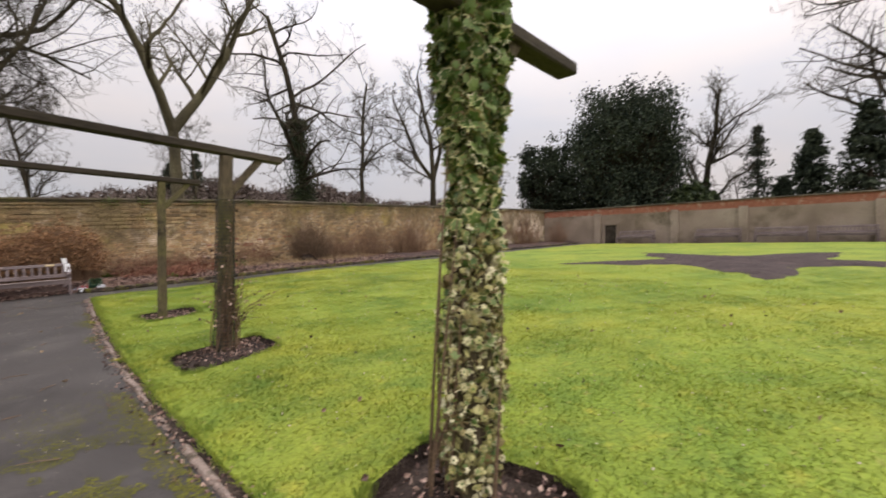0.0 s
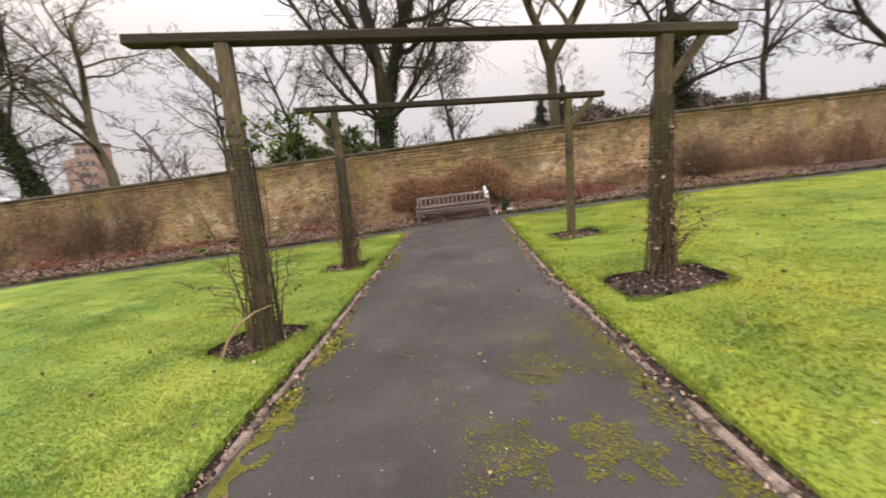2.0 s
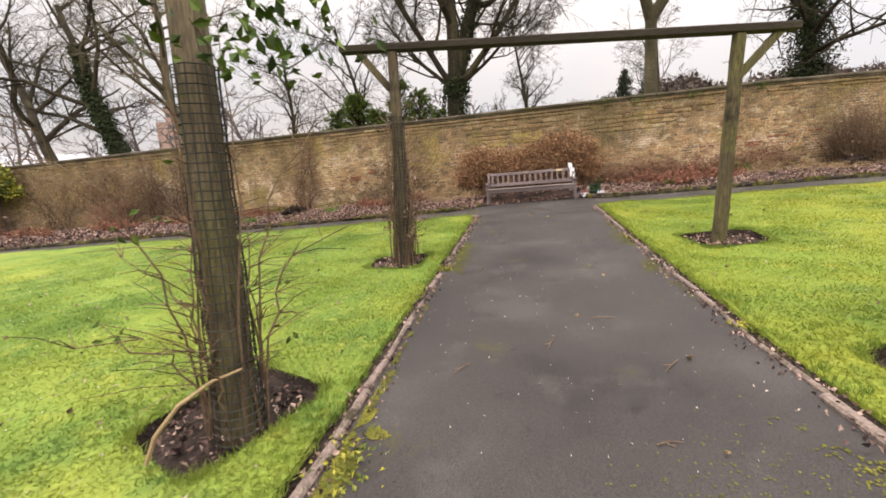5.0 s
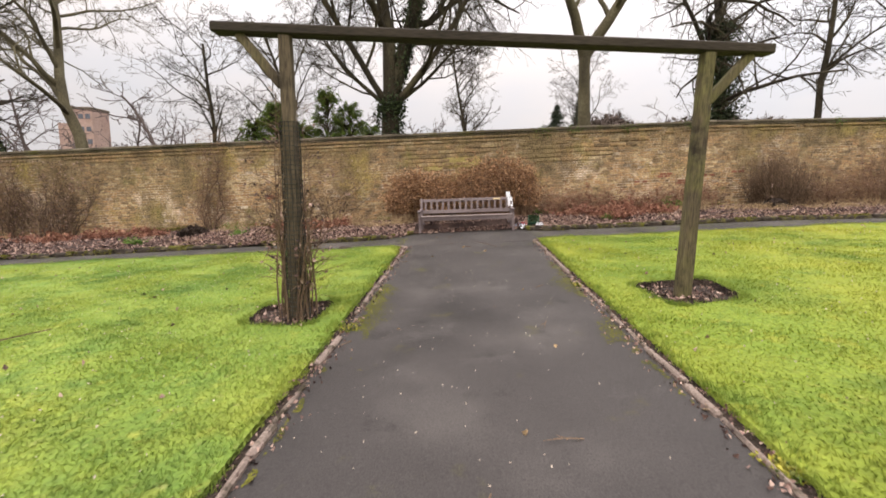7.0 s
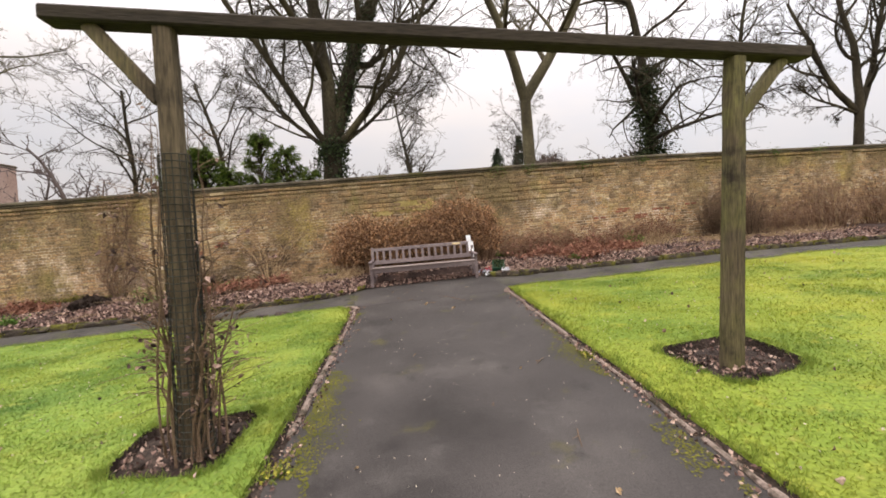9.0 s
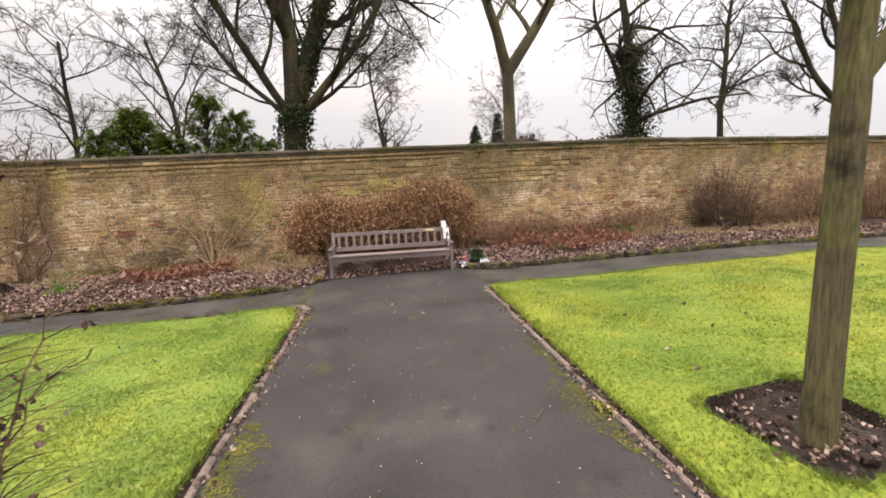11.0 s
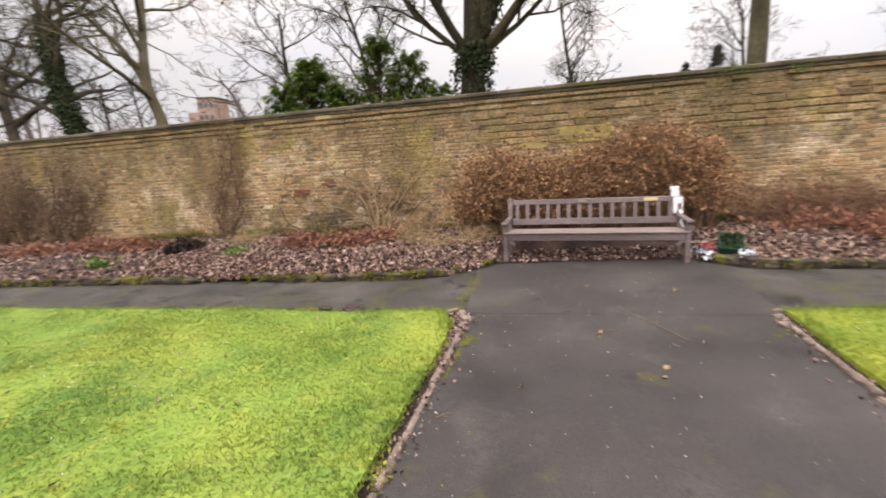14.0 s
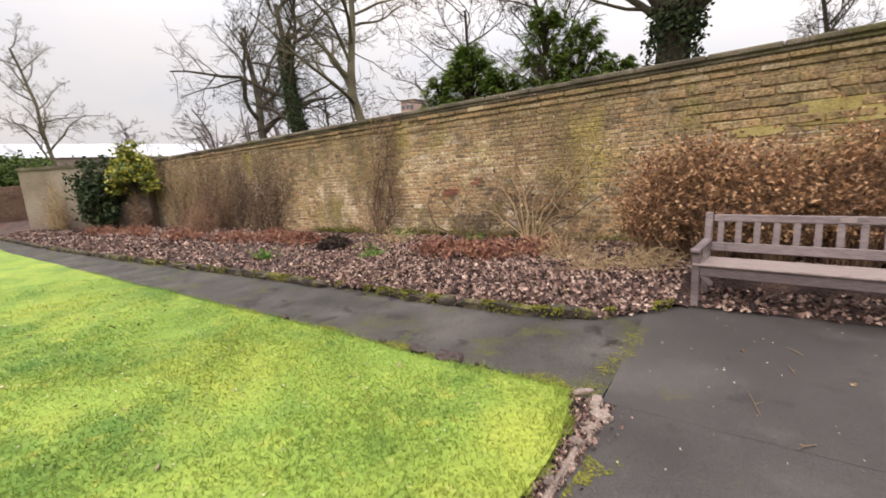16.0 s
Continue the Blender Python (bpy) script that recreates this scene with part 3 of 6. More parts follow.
def soil_square(k):
    """A dug square below the level of the turf, with an earth edge all round and clods in it."""
    rim = RIM[k]
    px, py = POSTS[k]
    mid = sum(rim, Vector((0, 0))) / len(rim)
    rng = random.Random(k)
    g = Geo()
    outer = []
    for i in range(len(rim)):
        a, b = rim[i], rim[(i + 1) % len(rim)]
        outer += [a, a.lerp(b, 1 / 3), a.lerp(b, 2 / 3)]
    n = len(outer)
    vs = [(p.x, p.y, gz(p.x) + 0.032 + float(heave(p.x, p.y))) for p in outer]
    vs += [(*(p + (mid - p).normalized() * 0.025), gz(p.x) - 0.045) for p in outer]
    fs = [(q, (q + 1) % n, n + (q + 1) % n, n + q) for q in range(n)]
    rings = 7
    for r in range(1, rings):
        for p in outer:
            w = p.lerp(mid, 0.05 + 0.93 * r / rings)
            h = -0.045 + 0.05 * min(1, r / 4) + 0.022 * noise.noise((w.x * 5, w.y * 5, 1)) + 0.02 * noise.noise((w.x * 14, w.y * 14, 3))
            vs.append((w.x, w.y, gz(w.x) + h))
    for r in range(1, rings):
        for q in range(n):
            fs.append((r * n + q, r * n + (q + 1) % n, (r + 1) * n + (q + 1) % n, (r + 1) * n + q))
    vs.append((mid.x, mid.y, gz(mid.x) + 0.01))
    fs += [(rings * n + q, rings * n + (q + 1) % n, len(vs) - 1) for q in range(n)]
    g.add(vs, fs)
    for _ in range(34):
        x, y = rng.uniform(mid.x - 0.55, mid.x + 0.55), rng.uniform(mid.y - 0.55, mid.y + 0.55)
        if outside(x, y, rim) < -0.07:
            s = rng.uniform(0.03, 0.08)
            lumpy(g, (x, y, gz(x) - 0.002), (s, s * 0.8, s * 0.7), rng, 0, rng.uniform(0, 3), 0.5)
    tagged(part("soil_patch", g, M["soil"]), "dug square of dark bare soil in the turf round a post", "flower bed", "", "structure")


def build_ground():
    g = Geo()
    xs = [-1500, -400, -120, -70, -45, -30, -20, -10, -4, 0, 4, 8, 20, 34, 45, 70, 120, 400, 1500]
    ys = [-1500, -300, -60, -20, -8, 0, 8, 14, 17, 19, 21, 30, 60, 120, 300, 1500]
    vs = [(x, y, gz(x) - 0.07) for y in ys for x in xs]
    n = len(xs)
    g.add(vs, [(j * n + i, j * n + i + 1, (j + 1) * n + i + 1, (j + 1) * n + i) for j in range(len(ys) - 1) for i in range(n - 1)])
    tagged(part("ground", g, M["soil"]), "dark bare earth below lawns and paths", "", "", "structure")
    strip("pavement", lambda y: (edge_l(y) - 0.03, edge_r(y) + 0.03), -9, 14.36, 60, 6, 0, M["asphalt"], label="worn dark grey asphalt garden path with moss stains")
    # the open asphalt in front of the bench and the older path along the wall
    strip("pavement", lambda y: (-1.22 - 0.05 * (y - 14.36), 1.75 + 0.02 * (y - 14.36)), 14.36, 16.72, 8, 6, 0.002, M["asphalt"], label="dark asphalt forecourt before the bench")
    strip("pavement", lambda y: (-1.24, -34), 14.3, 16.5, 5, 40, -0.004, M["asphalt_old"], label="older mossy asphalt path along the west bed")
    strip("pavement", lambda y: (1.77, 33), 14.3, 16.6, 5, 40, -0.004, M["asphalt_old"], label="older asphalt path along the east bed")
    # bare earth between the edging and the turf
    strip("soil_verge", lambda y: (edge_l(y) - float(turf_l(y)) - 0.03, edge_l(y) - 0.002), 0.5, 14.35, 70, 2, -0.006, M["soil"], label="strip of bare earth along the west edging")
    strip("soil_verge", lambda y: (edge_r(y) + 0.002, edge_r(y) + 0.15), 0.5, 14.4, 70, 2, -0.006, M["soil"], label="strip of bare earth along the east edging")
    strip("lawn", lambda y: (edge_r(y) + 0.12, 31.0), -9, 14.42, 130, 90, 0.03, M["lawn_mossy"], far=True, label="mown bright green lawn with yellow moss patches", wob=1.0, holes=("1r", "2r", "3r"))
    strip("lawn", lambda y: (edge_l(y) - float(turf_l(y)), -32.0), -9, 14.36, 130, 90, 0.03, M["lawn"], far=True, label="mown bright green lawn west of the path", wob=1.0, holes=("1l", "2l", "3l"))


def star_bed():
    g = Geo()
    n, rings = 90, 6
    x0, y0 = STAR
    vs = [(x0, y0, gz(x0) + 0.1)]
    for r in range(1, rings + 1):
        for q in range(n):
            a = 2 * math.pi * q / n
            t = r / rings
            x, y = x0 + math.cos(a) * star_radius(a) * t, y0 + math.sin(a) * star_radius(a) * t
            vs.append((x, y, gz(x) + (0.045 + 0.05 * (1 - t * t) + 0.03 * noise.noise((x * 3, y * 3, 9)) if r < rings else 0.02)))
    fs = [(0, 1 + q, 1 + (q + 1) % n) for q in range(n)]
    for r in range(rings - 1):
        for q in range(n):
            a, b = 1 + r * n + q, 1 + r * n + (q + 1) % n
            fs.append((a, a + n, b + n, b))
    g.add(vs, fs)
    tagged(part("star_bed", g, M["star_soil"]), "star-shaped empty flower bed of dark soil in the lawn", "flower bed", "", "structure")


build_ground()
star_bed()


# ---- boundary walls ----
WALL_Y, WALL_H, WALL_T = 19.25, 2.82, 0.38
BED_RISE = 0.16


def build_north_wall():
    w = tagged(new("wall_north"), "old buff brick garden wall with mossy stone coping", "", "", "structure")
    g = Geo()
    xs = np.arange(-21.0, 34.6, 1.0)
    y0, y1 = WALL_Y, WALL_Y + WALL_T
    for i in range(len(xs) - 1):
        a, b = float(xs[i]), float(xs[i + 1])
        za, zb = gz(a), gz(b)
        g.add([(a, y0, za - 0.1), (b, y0, zb - 0.1), (b, y0, zb + WALL_H), (a, y0, za + WALL_H), (a, y1, za - 0.1), (b, y1, zb - 0.1), (b, y1, zb + WALL_H), (a, y1, za + WALL_H)],
              [(0, 1, 2, 3), (5, 4, 7, 6), (3, 2, 6, 7)] + ([(4, 0, 3, 7)] if i == 0 else []) + ([(1, 5, 6, 2)] if i == len(xs) - 2 else []))
    part("wall_core", g, M["mortar"], w, "sandy lime mortar")
    # bricks stand 8 to 20 mm proud of the mortar
    rng = random.Random(4)
    ch = 0.078
    stuff, near = Geo(), []
    shapes = []
    for k in range(9):
        gg = Geo()
        d = 0.004 + 0.0018 * (k % 5)
        L, H = (0.218, 0.205, 0.226, 0.212, 0.22, 0.198, 0.108, 0.102, 0.155)[k], ch - 0.013 - 0.003 * (k % 3)
        hx, hz, q = L / 2, H / 2, 0.007
        gg.add([(-hx, 0, -hz), (hx, 0, -hz), (hx, 0, hz), (-hx, 0, hz), (-hx + q, -d, -hz + q * 0.7), (hx - q * 1.3, -d, -hz + q), (hx - q, -d * 0.8, hz - q), (-hx + q * 1.2, -d, hz - q * 0.8)],
               [(4, 5, 6, 7), (0, 1, 5, 4), (1, 2, 6, 5), (2, 3, 7, 6), (3, 0, 4, 7)])
        me = gg.mesh("brick")
        me.materials.append(M["brick_part"])
        shapes.append((gg, me, L))
    rows = int((WALL_H - 0.03) / ch)
    for r in range(rows):
        zc = 0.03 + ch * (r + 0.5)
        x = -20.8 + rng.uniform(0, 0.2)
        while x < 26.0:
            k = rng.choice((6, 7, 8, 0, 1)) if r % 4 == 2 else rng.choice((0, 1, 2, 3, 4, 5, 0, 2, 6))
            gg, me, L = shapes[k]
            xc = x + L / 2
            if rng.random() < 0.975:
                slope = (gz(xc + 0.2) - gz(xc - 0.2)) / 0.4
                sag = 0.012 * noise.noise((xc * 0.35, r * 0.4, 2))
                p = Matrix.Translation((xc, WALL_Y - 0.001, gz(xc) + zc + sag + rng.uniform(-0.004, 0.004))) @ Matrix.Rotation(-math.atan(slope) + rng.gauss(0, 0.012), 4, "Y")
                if -5.6 < x < -2.2 and 8 <= r < 28 and len(near) < 290:
                    near.append((p, me))
                else:
                    stuff.add([tuple(p @ Vector(v)) for v in gg.v], gg.f)
            x += L + rng.uniform(0.008, 0.016)
    tagged(part("brickwork", stuff, M["brick"], w, "weathered buff bricks"), kind="stuff")
    for p, me in near:
        b = new("brick", me)
        b.parent = w
        b.matrix_basis = p
    for px, pz, pw, ph in ((0.3, 2.0, 1.25, 0.36), (-0.6, 1.84, 0.6, 0.2)):
        # a skim of render with a ragged outline
        g = Geo()
        n = 40
        ring = []
        for q in range(n):
            a = 6.2832 * q / n
            s = (abs(math.cos(a)) ** 4 + abs(math.sin(a)) ** 4) ** -0.25 * (1 + 0.14 * noise.noise((q * 0.9, px * 5, 0)))
            ring.append((pw / 2 * s * math.cos(a), ph / 2 * s * math.sin(a) + 0.06 * pw / 2 * s * math.cos(a)))
        g.add([(u, 0, v) for u, v in ring] + [(u * 0.975, -0.014, v * 0.95) for u, v in ring] + [(0, -0.02, 0)],
              [(q, (q + 1) % n, n + (q + 1) % n, n + q) for q in range(n)] + [(n + q, n + (q + 1) % n, 2 * n) for q in range(n)])
        o = part("repair_patch", g, M["moss_render"], w, "smooth yellow-green repair patch")
        o.location = (px, WALL_Y - 0.004, gz(px) + pz)
    # odd courses of red brick let into the wall
    rb = random.Random(12)
    for px, pz, n, rows in ((6.85, 1.22, 2, 2), (6.1, 1.08, 2, 1), (8.1, 1.2, 3, 1), (7.5, 0.98, 2, 2), (9.3, 1.3, 2, 1), (-5.95, 1.1, 2, 2), (-5.2, 1.3, 1, 2)):
        g = Geo()
        for r in range(rows):
            for q in range(n):
                L = rb.uniform(0.17, 0.215)
                g.box((0.225 * q + rb.uniform(-0.02, 0.02) + 0.06 * (r % 2), -0.001, 0.078 * r + 0.0146 * q), (L, 0.03, 0.062), Matrix.Rotation(-0.065 + rb.gauss(0, 0.015), 4, "Y"), 0, 0.006)
        o = part("repair_patch", g, M["red_brick"], w, "dull red replacement bricks")
        o.location = (px, WALL_Y - 0.002, gz(px) + pz)
    # oversailing course and coping slabs
    x = -21.0
    while x < 34.2:
        L = rng.uniform(0.75, 1.15)
        slope = (gz(x + L) - gz(x)) / L
        g = Geo()
        tw = Matrix.Rotation(-math.atan(slope) + rng.uniform(-0.004, 0.004), 4, "Y")
        g.box((0, 0, 0), (L - 0.004, WALL_T + 0.15 + rng.uniform(-0.015, 0.015), 0.085), tw, 0, 0.02)
        c = part("coping_stone", g, M["coping"], w)
        c.location = (x + L / 2, WALL_Y + WALL_T / 2, gz(x + L / 2) + WALL_H + 0.075 + rng.uniform(-0.004, 0.004))
        x += L
    g = Geo()
    for r, (drop, proud) in enumerate(((0.075, 0.05), (0.185, 0.034), (0.30, 0.018))):
        x = -20.9
        while x < 33.5:
            L = rng.uniform(0.2, 0.62)
            worn = noise.noise((x * 0.5, r * 3.0, 6)) + rng.uniform(-0.25, 0.25)
            if worn > -0.2 - 0.12 * (2 - r) and not (r and x > 1.5 and worn > -0.02):
                h = rng.uniform(0.058, 0.075)
                g.box((x + L / 2, WALL_Y - proud / 2 + 0.005, gz(x + L / 2) + WALL_H - drop + rng.uniform(-0.006, 0.004)), (L - 0.012, proud + 0.01, h), Matrix.Rotation(-math.atan((gz(x + L) - gz(x)) / L), 4, "Y"), 0, 0.008)
            x += L
    tagged(part("projecting_course", g, M["brick"], w, "stepped brick courses below the coping"), kind="stuff")
    # larger squared stones in the upper part of the wall
    g = Geo()
    for r in range(5):
        x = -1.9 + 0.2 * r
        while x < 6.5 - 0.5 * r:
            L = rng.uniform(0.26, 0.55)
            if rng.random() < 0.72:
                g.box((x + L / 2, WALL_Y - 0.004, gz(x + L / 2) + WALL_H - 0.36 - 0.135 * r + rng.uniform(-0.01, 0.01)), (L - 0.02, 0.05, rng.uniform(0.10, 0.122)), Matrix.Rotation(-math.atan((gz(x + L) - gz(x)) / L) + rng.gauss(0, 0.008), 4, "Y"), 0, 0.014)
            x += L
    tagged(part("stonework", g, M["brick"], w, "coursed squared stones"), kind="stuff")
    g = Geo()
    for i in range(55):
        a = -21 + i * 1.01
        g.box((a + 0.5, WALL_Y + WALL_T / 2, gz(a + 0.5) + WALL_H + 0.014), (1.02, WALL_T + 0.07, 0.05), Matrix.Rotation(-math.atan((gz(a + 1) - gz(a))), 4, "Y"))
    part("oversail_course", g, M["coping"], w, "dark projecting course below the coping")


def build_other_walls():
    # east wall: grey render below, red brick above
    w = tagged(new("wall_east"), "rendered garden wall with a red brick top", "", "", "structure")
    g, gr, gc = Geo(), Geo(), Geo()
    X, z0, y0, y1 = 33.0, gz(33) - 0.1, -22.0, 19.6
    g.box((X + 0.2, (y0 + y1) / 2, z0 + 1.15), (0.4, y1 - y0, 2.3))
    part("wall_face", g, M["render_grey"], w, "stained grey render")
    gr.box((X + 0.2, (y0 + y1) / 2, z0 + 2.55), (0.36, y1 - y0, 0.5))
    part("brick_band", gr, M["red_brick"], w, "red brick upper courses")
    gc.box((X + 0.2, (y0 + y1) / 2, z0 + 2.845), (0.5, y1 - y0, 0.09), None, 0, 0.02)
    part("coping", gc, M["coping"], w)
    for yy in (-12, -6.5, -1.2, 5.0, 9.0, 14.5):
        p = Geo()
        p.box((X - 0.09, yy, z0 + 1.2), (0.18, 0.5, 2.4))
        part("buttress", p, M["render_grey"], w)
    d = tagged(new("door_1"), "low dark wooden door in a stone surround", "", "", "structure")
    a, b = Geo(), Geo()
    for yy in (13.0, 14.0):
        a.box((X - 0.03, yy, z0 + 0.75), (0.14, 0.14, 1.5))
    a.box((X - 0.03, 13.5, z0 + 1.56), (0.16, 1.2, 0.14))
    b.box((X - 0.015, 13.5, z0 + 0.72), (0.06, 0.86, 1.44))
    part("door_frame", a, M["render_grey"], d)
    part("door_leaf", b, M["beam"], d)
    # the wall bends towards the garden at its west end
    w = tagged(new("wall_corner"), "weathered brick wall bending round the west corner", "", "", "structure")
    a, b = Vector((-20.95, WALL_Y, 0)), Vector((-26.7, 16.5, 0))
    n = Vector((a.y - b.y, b.x - a.x, 0)).normalized() * -1
    for k in range(6):
        p, q = a.lerp(b, k / 6), a.lerp(b, (k + 1) / 6)
        zp, zq = gz(p.x), gz(q.x)
        for nm, lo, hi, o0, o1, mt in (("wall_face", -0.1, WALL_H, 0.0, 0.38, "render_grey"), ("coping", WALL_H, WALL_H + 0.12, -0.07, 0.45, "coping")):
            g = Geo()
            c = [p - n * o0, q - n * o0, q - n * o1, p - n * o1]
            z = [zp, zq, zq, zp]
            g.add([(v.x, v.y, e + lo) for v, e in zip(c, z)] + [(v.x, v.y, e + hi) for v, e in zip(c, z)], [(0, 1, 5, 4), (1, 2, 6, 5), (2, 3, 7, 6), (3, 0, 4, 7), (4, 5, 6, 7), (3, 2, 1, 0)])
            part(nm, g, M[mt], w)
    # the walls that close the garden behind the camera
    for nm, c, s in (("wall_south", (6, -14, 0.5), (56, 0.4, 4.4)), ("wall_west", (-34, 3, -1), (0.4, 34, 2.6))):
        g = Geo()
        g.box(c, s)
        tagged(part(nm, g, M["old_brick"]), "plain old brown brick garden wall", "", "", "structure")


# ---- kerbs, edging, bed ----
def lumpy(g, c, s, rng, m=0, rot=0.0, amp=0.32):
    """A rough stone."""
    n, rings = 10, 6
    vs = []
    sd = rng.uniform(0, 50)
    for r in range(rings + 1):
        ph = -math.pi / 2 + math.pi * r / rings
        for q in range(n):
            a = 2 * math.pi * q / n
            v = Vector((math.cos(a) * math.cos(ph), math.sin(a) * math.cos(ph), math.sin(ph)))
            v = Vector([math.copysign(abs(t) ** 0.55, t) for t in v])
            v *= 1 + amp * noise.noise(v * 1.9 + Vector((sd, 0, 0)))
            x, y = v.x * s[0] / 2, v.y * s[1] / 2
            vs.append((c[0] + x * math.cos(rot) - y * math.sin(rot), c[1] + x * math.sin(rot) + y * math.cos(rot), c[2] + v.z * s[2] / 2))
    fs = [(r * n + q, r * n + (q + 1) % n, (r + 1) * n + (q + 1) % n, (r + 1) * n + q) for r in range(rings) for q in range(n)]
    g.add(vs, fs, m)


for _k in POSTS:
    soil_square(_k)


def kerb_y(x):
    return float(np.interp(x, [-34, -13, -7, -3.2, -1.9, -1.4, -1.05, 1.75, 2.2, 4, 8, 33], [14.9, 15.35, 15.62, 15.68, 15.78, 16.1, 16.55, 16.6, 16.05, 16.0, 15.9, 15.9]))


def build_bed():
    g = Geo()
    xs = np.concatenate([np.arange(-34, -8, 1.0), np.arange(-8, 10, 0.16), np.arange(10, 33.01, 1.0)])
    nr = 18
    vs = []
    for x in xs:
        y0 = kerb_y(x) + 0.05
        for j in range(nr + 1):
            y = y0 + (WALL_Y + 0.02 - y0) * j / nr
            h = 0.03 + BED_RISE * min(1, j / 6) + 0.06 * noise.noise((x * 1.1, y * 1.1, 0)) + 0.03 * noise.noise((x * 4, y * 4, 5))
            if -1.1 < x < 1.8 and y < 17.4:
                h = 0.015 + 0.015 * noise.noise((x * 4, y * 4, 5))
            vs.append((float(x), y, gz(x) + max(h, 0.006)))
    n = nr + 1
    fs = [(i * n + j, (i + 1) * n + j, (i + 1) * n + j + 1, i * n + j + 1) for i in range(len(xs) - 1) for j in range(nr)]
    g.add(vs, fs)
    tagged(part("flower_bed", g, M["bed"]), "long raised border of leaf-strewn soil below the wall", "flower bed", "", "structure")


def bed_z(x, y):
    t = (y - kerb_y(x)) / (WALL_Y - kerb_y(x))
    if -1.1 < x < 1.8 and y < 17.4:
        return gz(x) + 0.02
    return gz(x) + 0.03 + BED_RISE * min(1, max(t, 0) * 3) + 0.06 * noise.noise((x * 1.1, y * 1.1, 0))


def build_kerbs():
    rng = random.Random(8)
    k = tagged(new("bed_kerb"), "low rough kerb of mossy stones along the border", "", "", "structure")
    x = -33.0
    count = 0
    while x < 32:
        L = rng.uniform(0.3, 0.62) if x < 1.9 else rng.uniform(0.25, 0.5)
        if -1.05 < x + L / 2 < 1.75:
            x += L
            continue
        xa, xb = x, x + L
        ya, yb = kerb_y(xa), kerb_y(xb)
        if rng.random() < 0.95 and not -5.9 < xa < -5.0:
            g = Geo()
            lumpy(g, (0, 0, 0), (math.hypot(L, yb - ya) * 1.0, rng.uniform(0.1, 0.15), rng.uniform(0.12, 0.17)), rng, 0, math.atan2(yb - ya, L), 0.45)
            o = part("kerb_stone", g, M["kerb_stone"], k)
            o.location = ((xa + xb) / 2, (ya + yb) / 2 + rng.uniform(-0.02, 0.02), gz((xa + xb) / 2) + 0.03 + rng.uniform(-0.015, 0.015))
        x += L
    g = Geo()
    n = 0
    while n < 16000:
        x = rng.uniform(-13, 12)
        n += 0.5
        if -1.1 < x < 1.75 or noise.noise((x * 1.7, 2.0, 0)) + 0.6 * noise.noise((x * 6.0, 5.0, 0)) < 0.02:
            continue
        n += 0.5
        off = rng.gauss(0.0, 0.045)
        g.leaf((x, kerb_y(x) + off, gz(x) + 0.108 - 14 * off * off + rng.uniform(-0.012, 0.006)), rng.uniform(0.012, 0.03), rng, 0, 0, 1.3)
    # the seam between the two pavements and the ragged edge of the lawn are mossy too
    for _ in range(420):
        t = rng.random()
        x, y = -1.36 + 0.12 * t + rng.gauss(0, 0.05), 14.4 + 1.25 * t
        if noise.noise((x * 5, y * 4, 2)) > -0.1:
            g.flake((x, y, gz(x) + 0.004), rng.uniform(0.006, 0.014), rng)
    for _ in range(4200):
        x = rng.uniform(-7.0, -1.35)
        off = abs(rng.gauss(0, 0.1))
        if noise.noise((x * 2.1, 7.0, 0)) > off * 3 - 0.1:
            g.flake((x, 14.38 + off, gz(x) + 0.003), rng.uniform(0.007, 0.018), rng)
    tagged(part("kerb_moss", g, M["moss"]), "yellow-green moss on kerb stones and pavement seams", "moss", "", "stuff")
    # clods of broken tarmac at the lawn's edge
    for cx, cy, s in ((-2.5, 14.44, 0.24), (-2.84, 14.43, 0.18), (-3.3, 14.46, 0.12), (-2.2, 14.46, 0.1), (-4.9, 14.45, 0.15)):
        g = Geo()
        lumpy(g, (0, 0, 0), (s, s * 0.5, s * 0.34), rng, 0, rng.uniform(-0.3, 0.3), 0.5)
        o = tagged(part("tarmac_clod", g, M["star_soil"]), "dark crumbling clod at the lawn's edge", "clod", "clods along the lawn")
        o.location = (cx, cy, gz(cx) + s * 0.07)
    # thin stone edging on both sides of the path
    e = tagged(new("path_edging"), "narrow broken stone edging along the path", "", "", "structure")
    for side, f in ((-1, edge_l), (1, edge_r)):
        y = -8.5
        while y < 14.25:
            L = min(rng.uniform(0.22, 0.75), 14.34 - y)
            if rng.random() < 0.9:
                g = Geo()
                dx = f(y + L) - f(y)
                wob = 0.05
                g.box((0, 0, 0), (rng.uniform(0.03, 0.062), math.hypot(L, dx) - 0.015, 0.09), Matrix.Rotation(-math.atan2(dx, L) + rng.uniform(-wob, wob), 4, "Z") @ Matrix.Rotation(rng.uniform(-0.1, 0.1), 4, "Y"), 0, 0.012)
                o = part("edging_strip", g, M["edging"], e)
                xm = f(y + L / 2) + side * 0.03
                o.location = (xm, y + L / 2, gz(xm) + rng.uniform(-0.035, -0.008))
            y += L
    for cx, cy, s in ((-1.17, 14.18, 0.14), (-1.24, 14.3, 0.16), (-1.2, 14.02, 0.13), (-1.22, 13.86, 0.12), (-1.36, 14.42, 0.12), (-1.2, 13.66, 0.1), (-1.24, 13.5, 0.12), (1.62, 14.3, 0.12), (1.72, 14.44, 0.13), (1.58, 14.12, 0.1)):
        g = Geo()
        lumpy(g, (0, 0, 0), (s * rng.uniform(0.45, 0.8), s * rng.uniform(0.7, 1.25), s * rng.uniform(0.22, 0.36)), rng, 0, rng.uniform(0, 3))
        o = part("edging_stone", g, M["edging"], e, "pale rough stone")
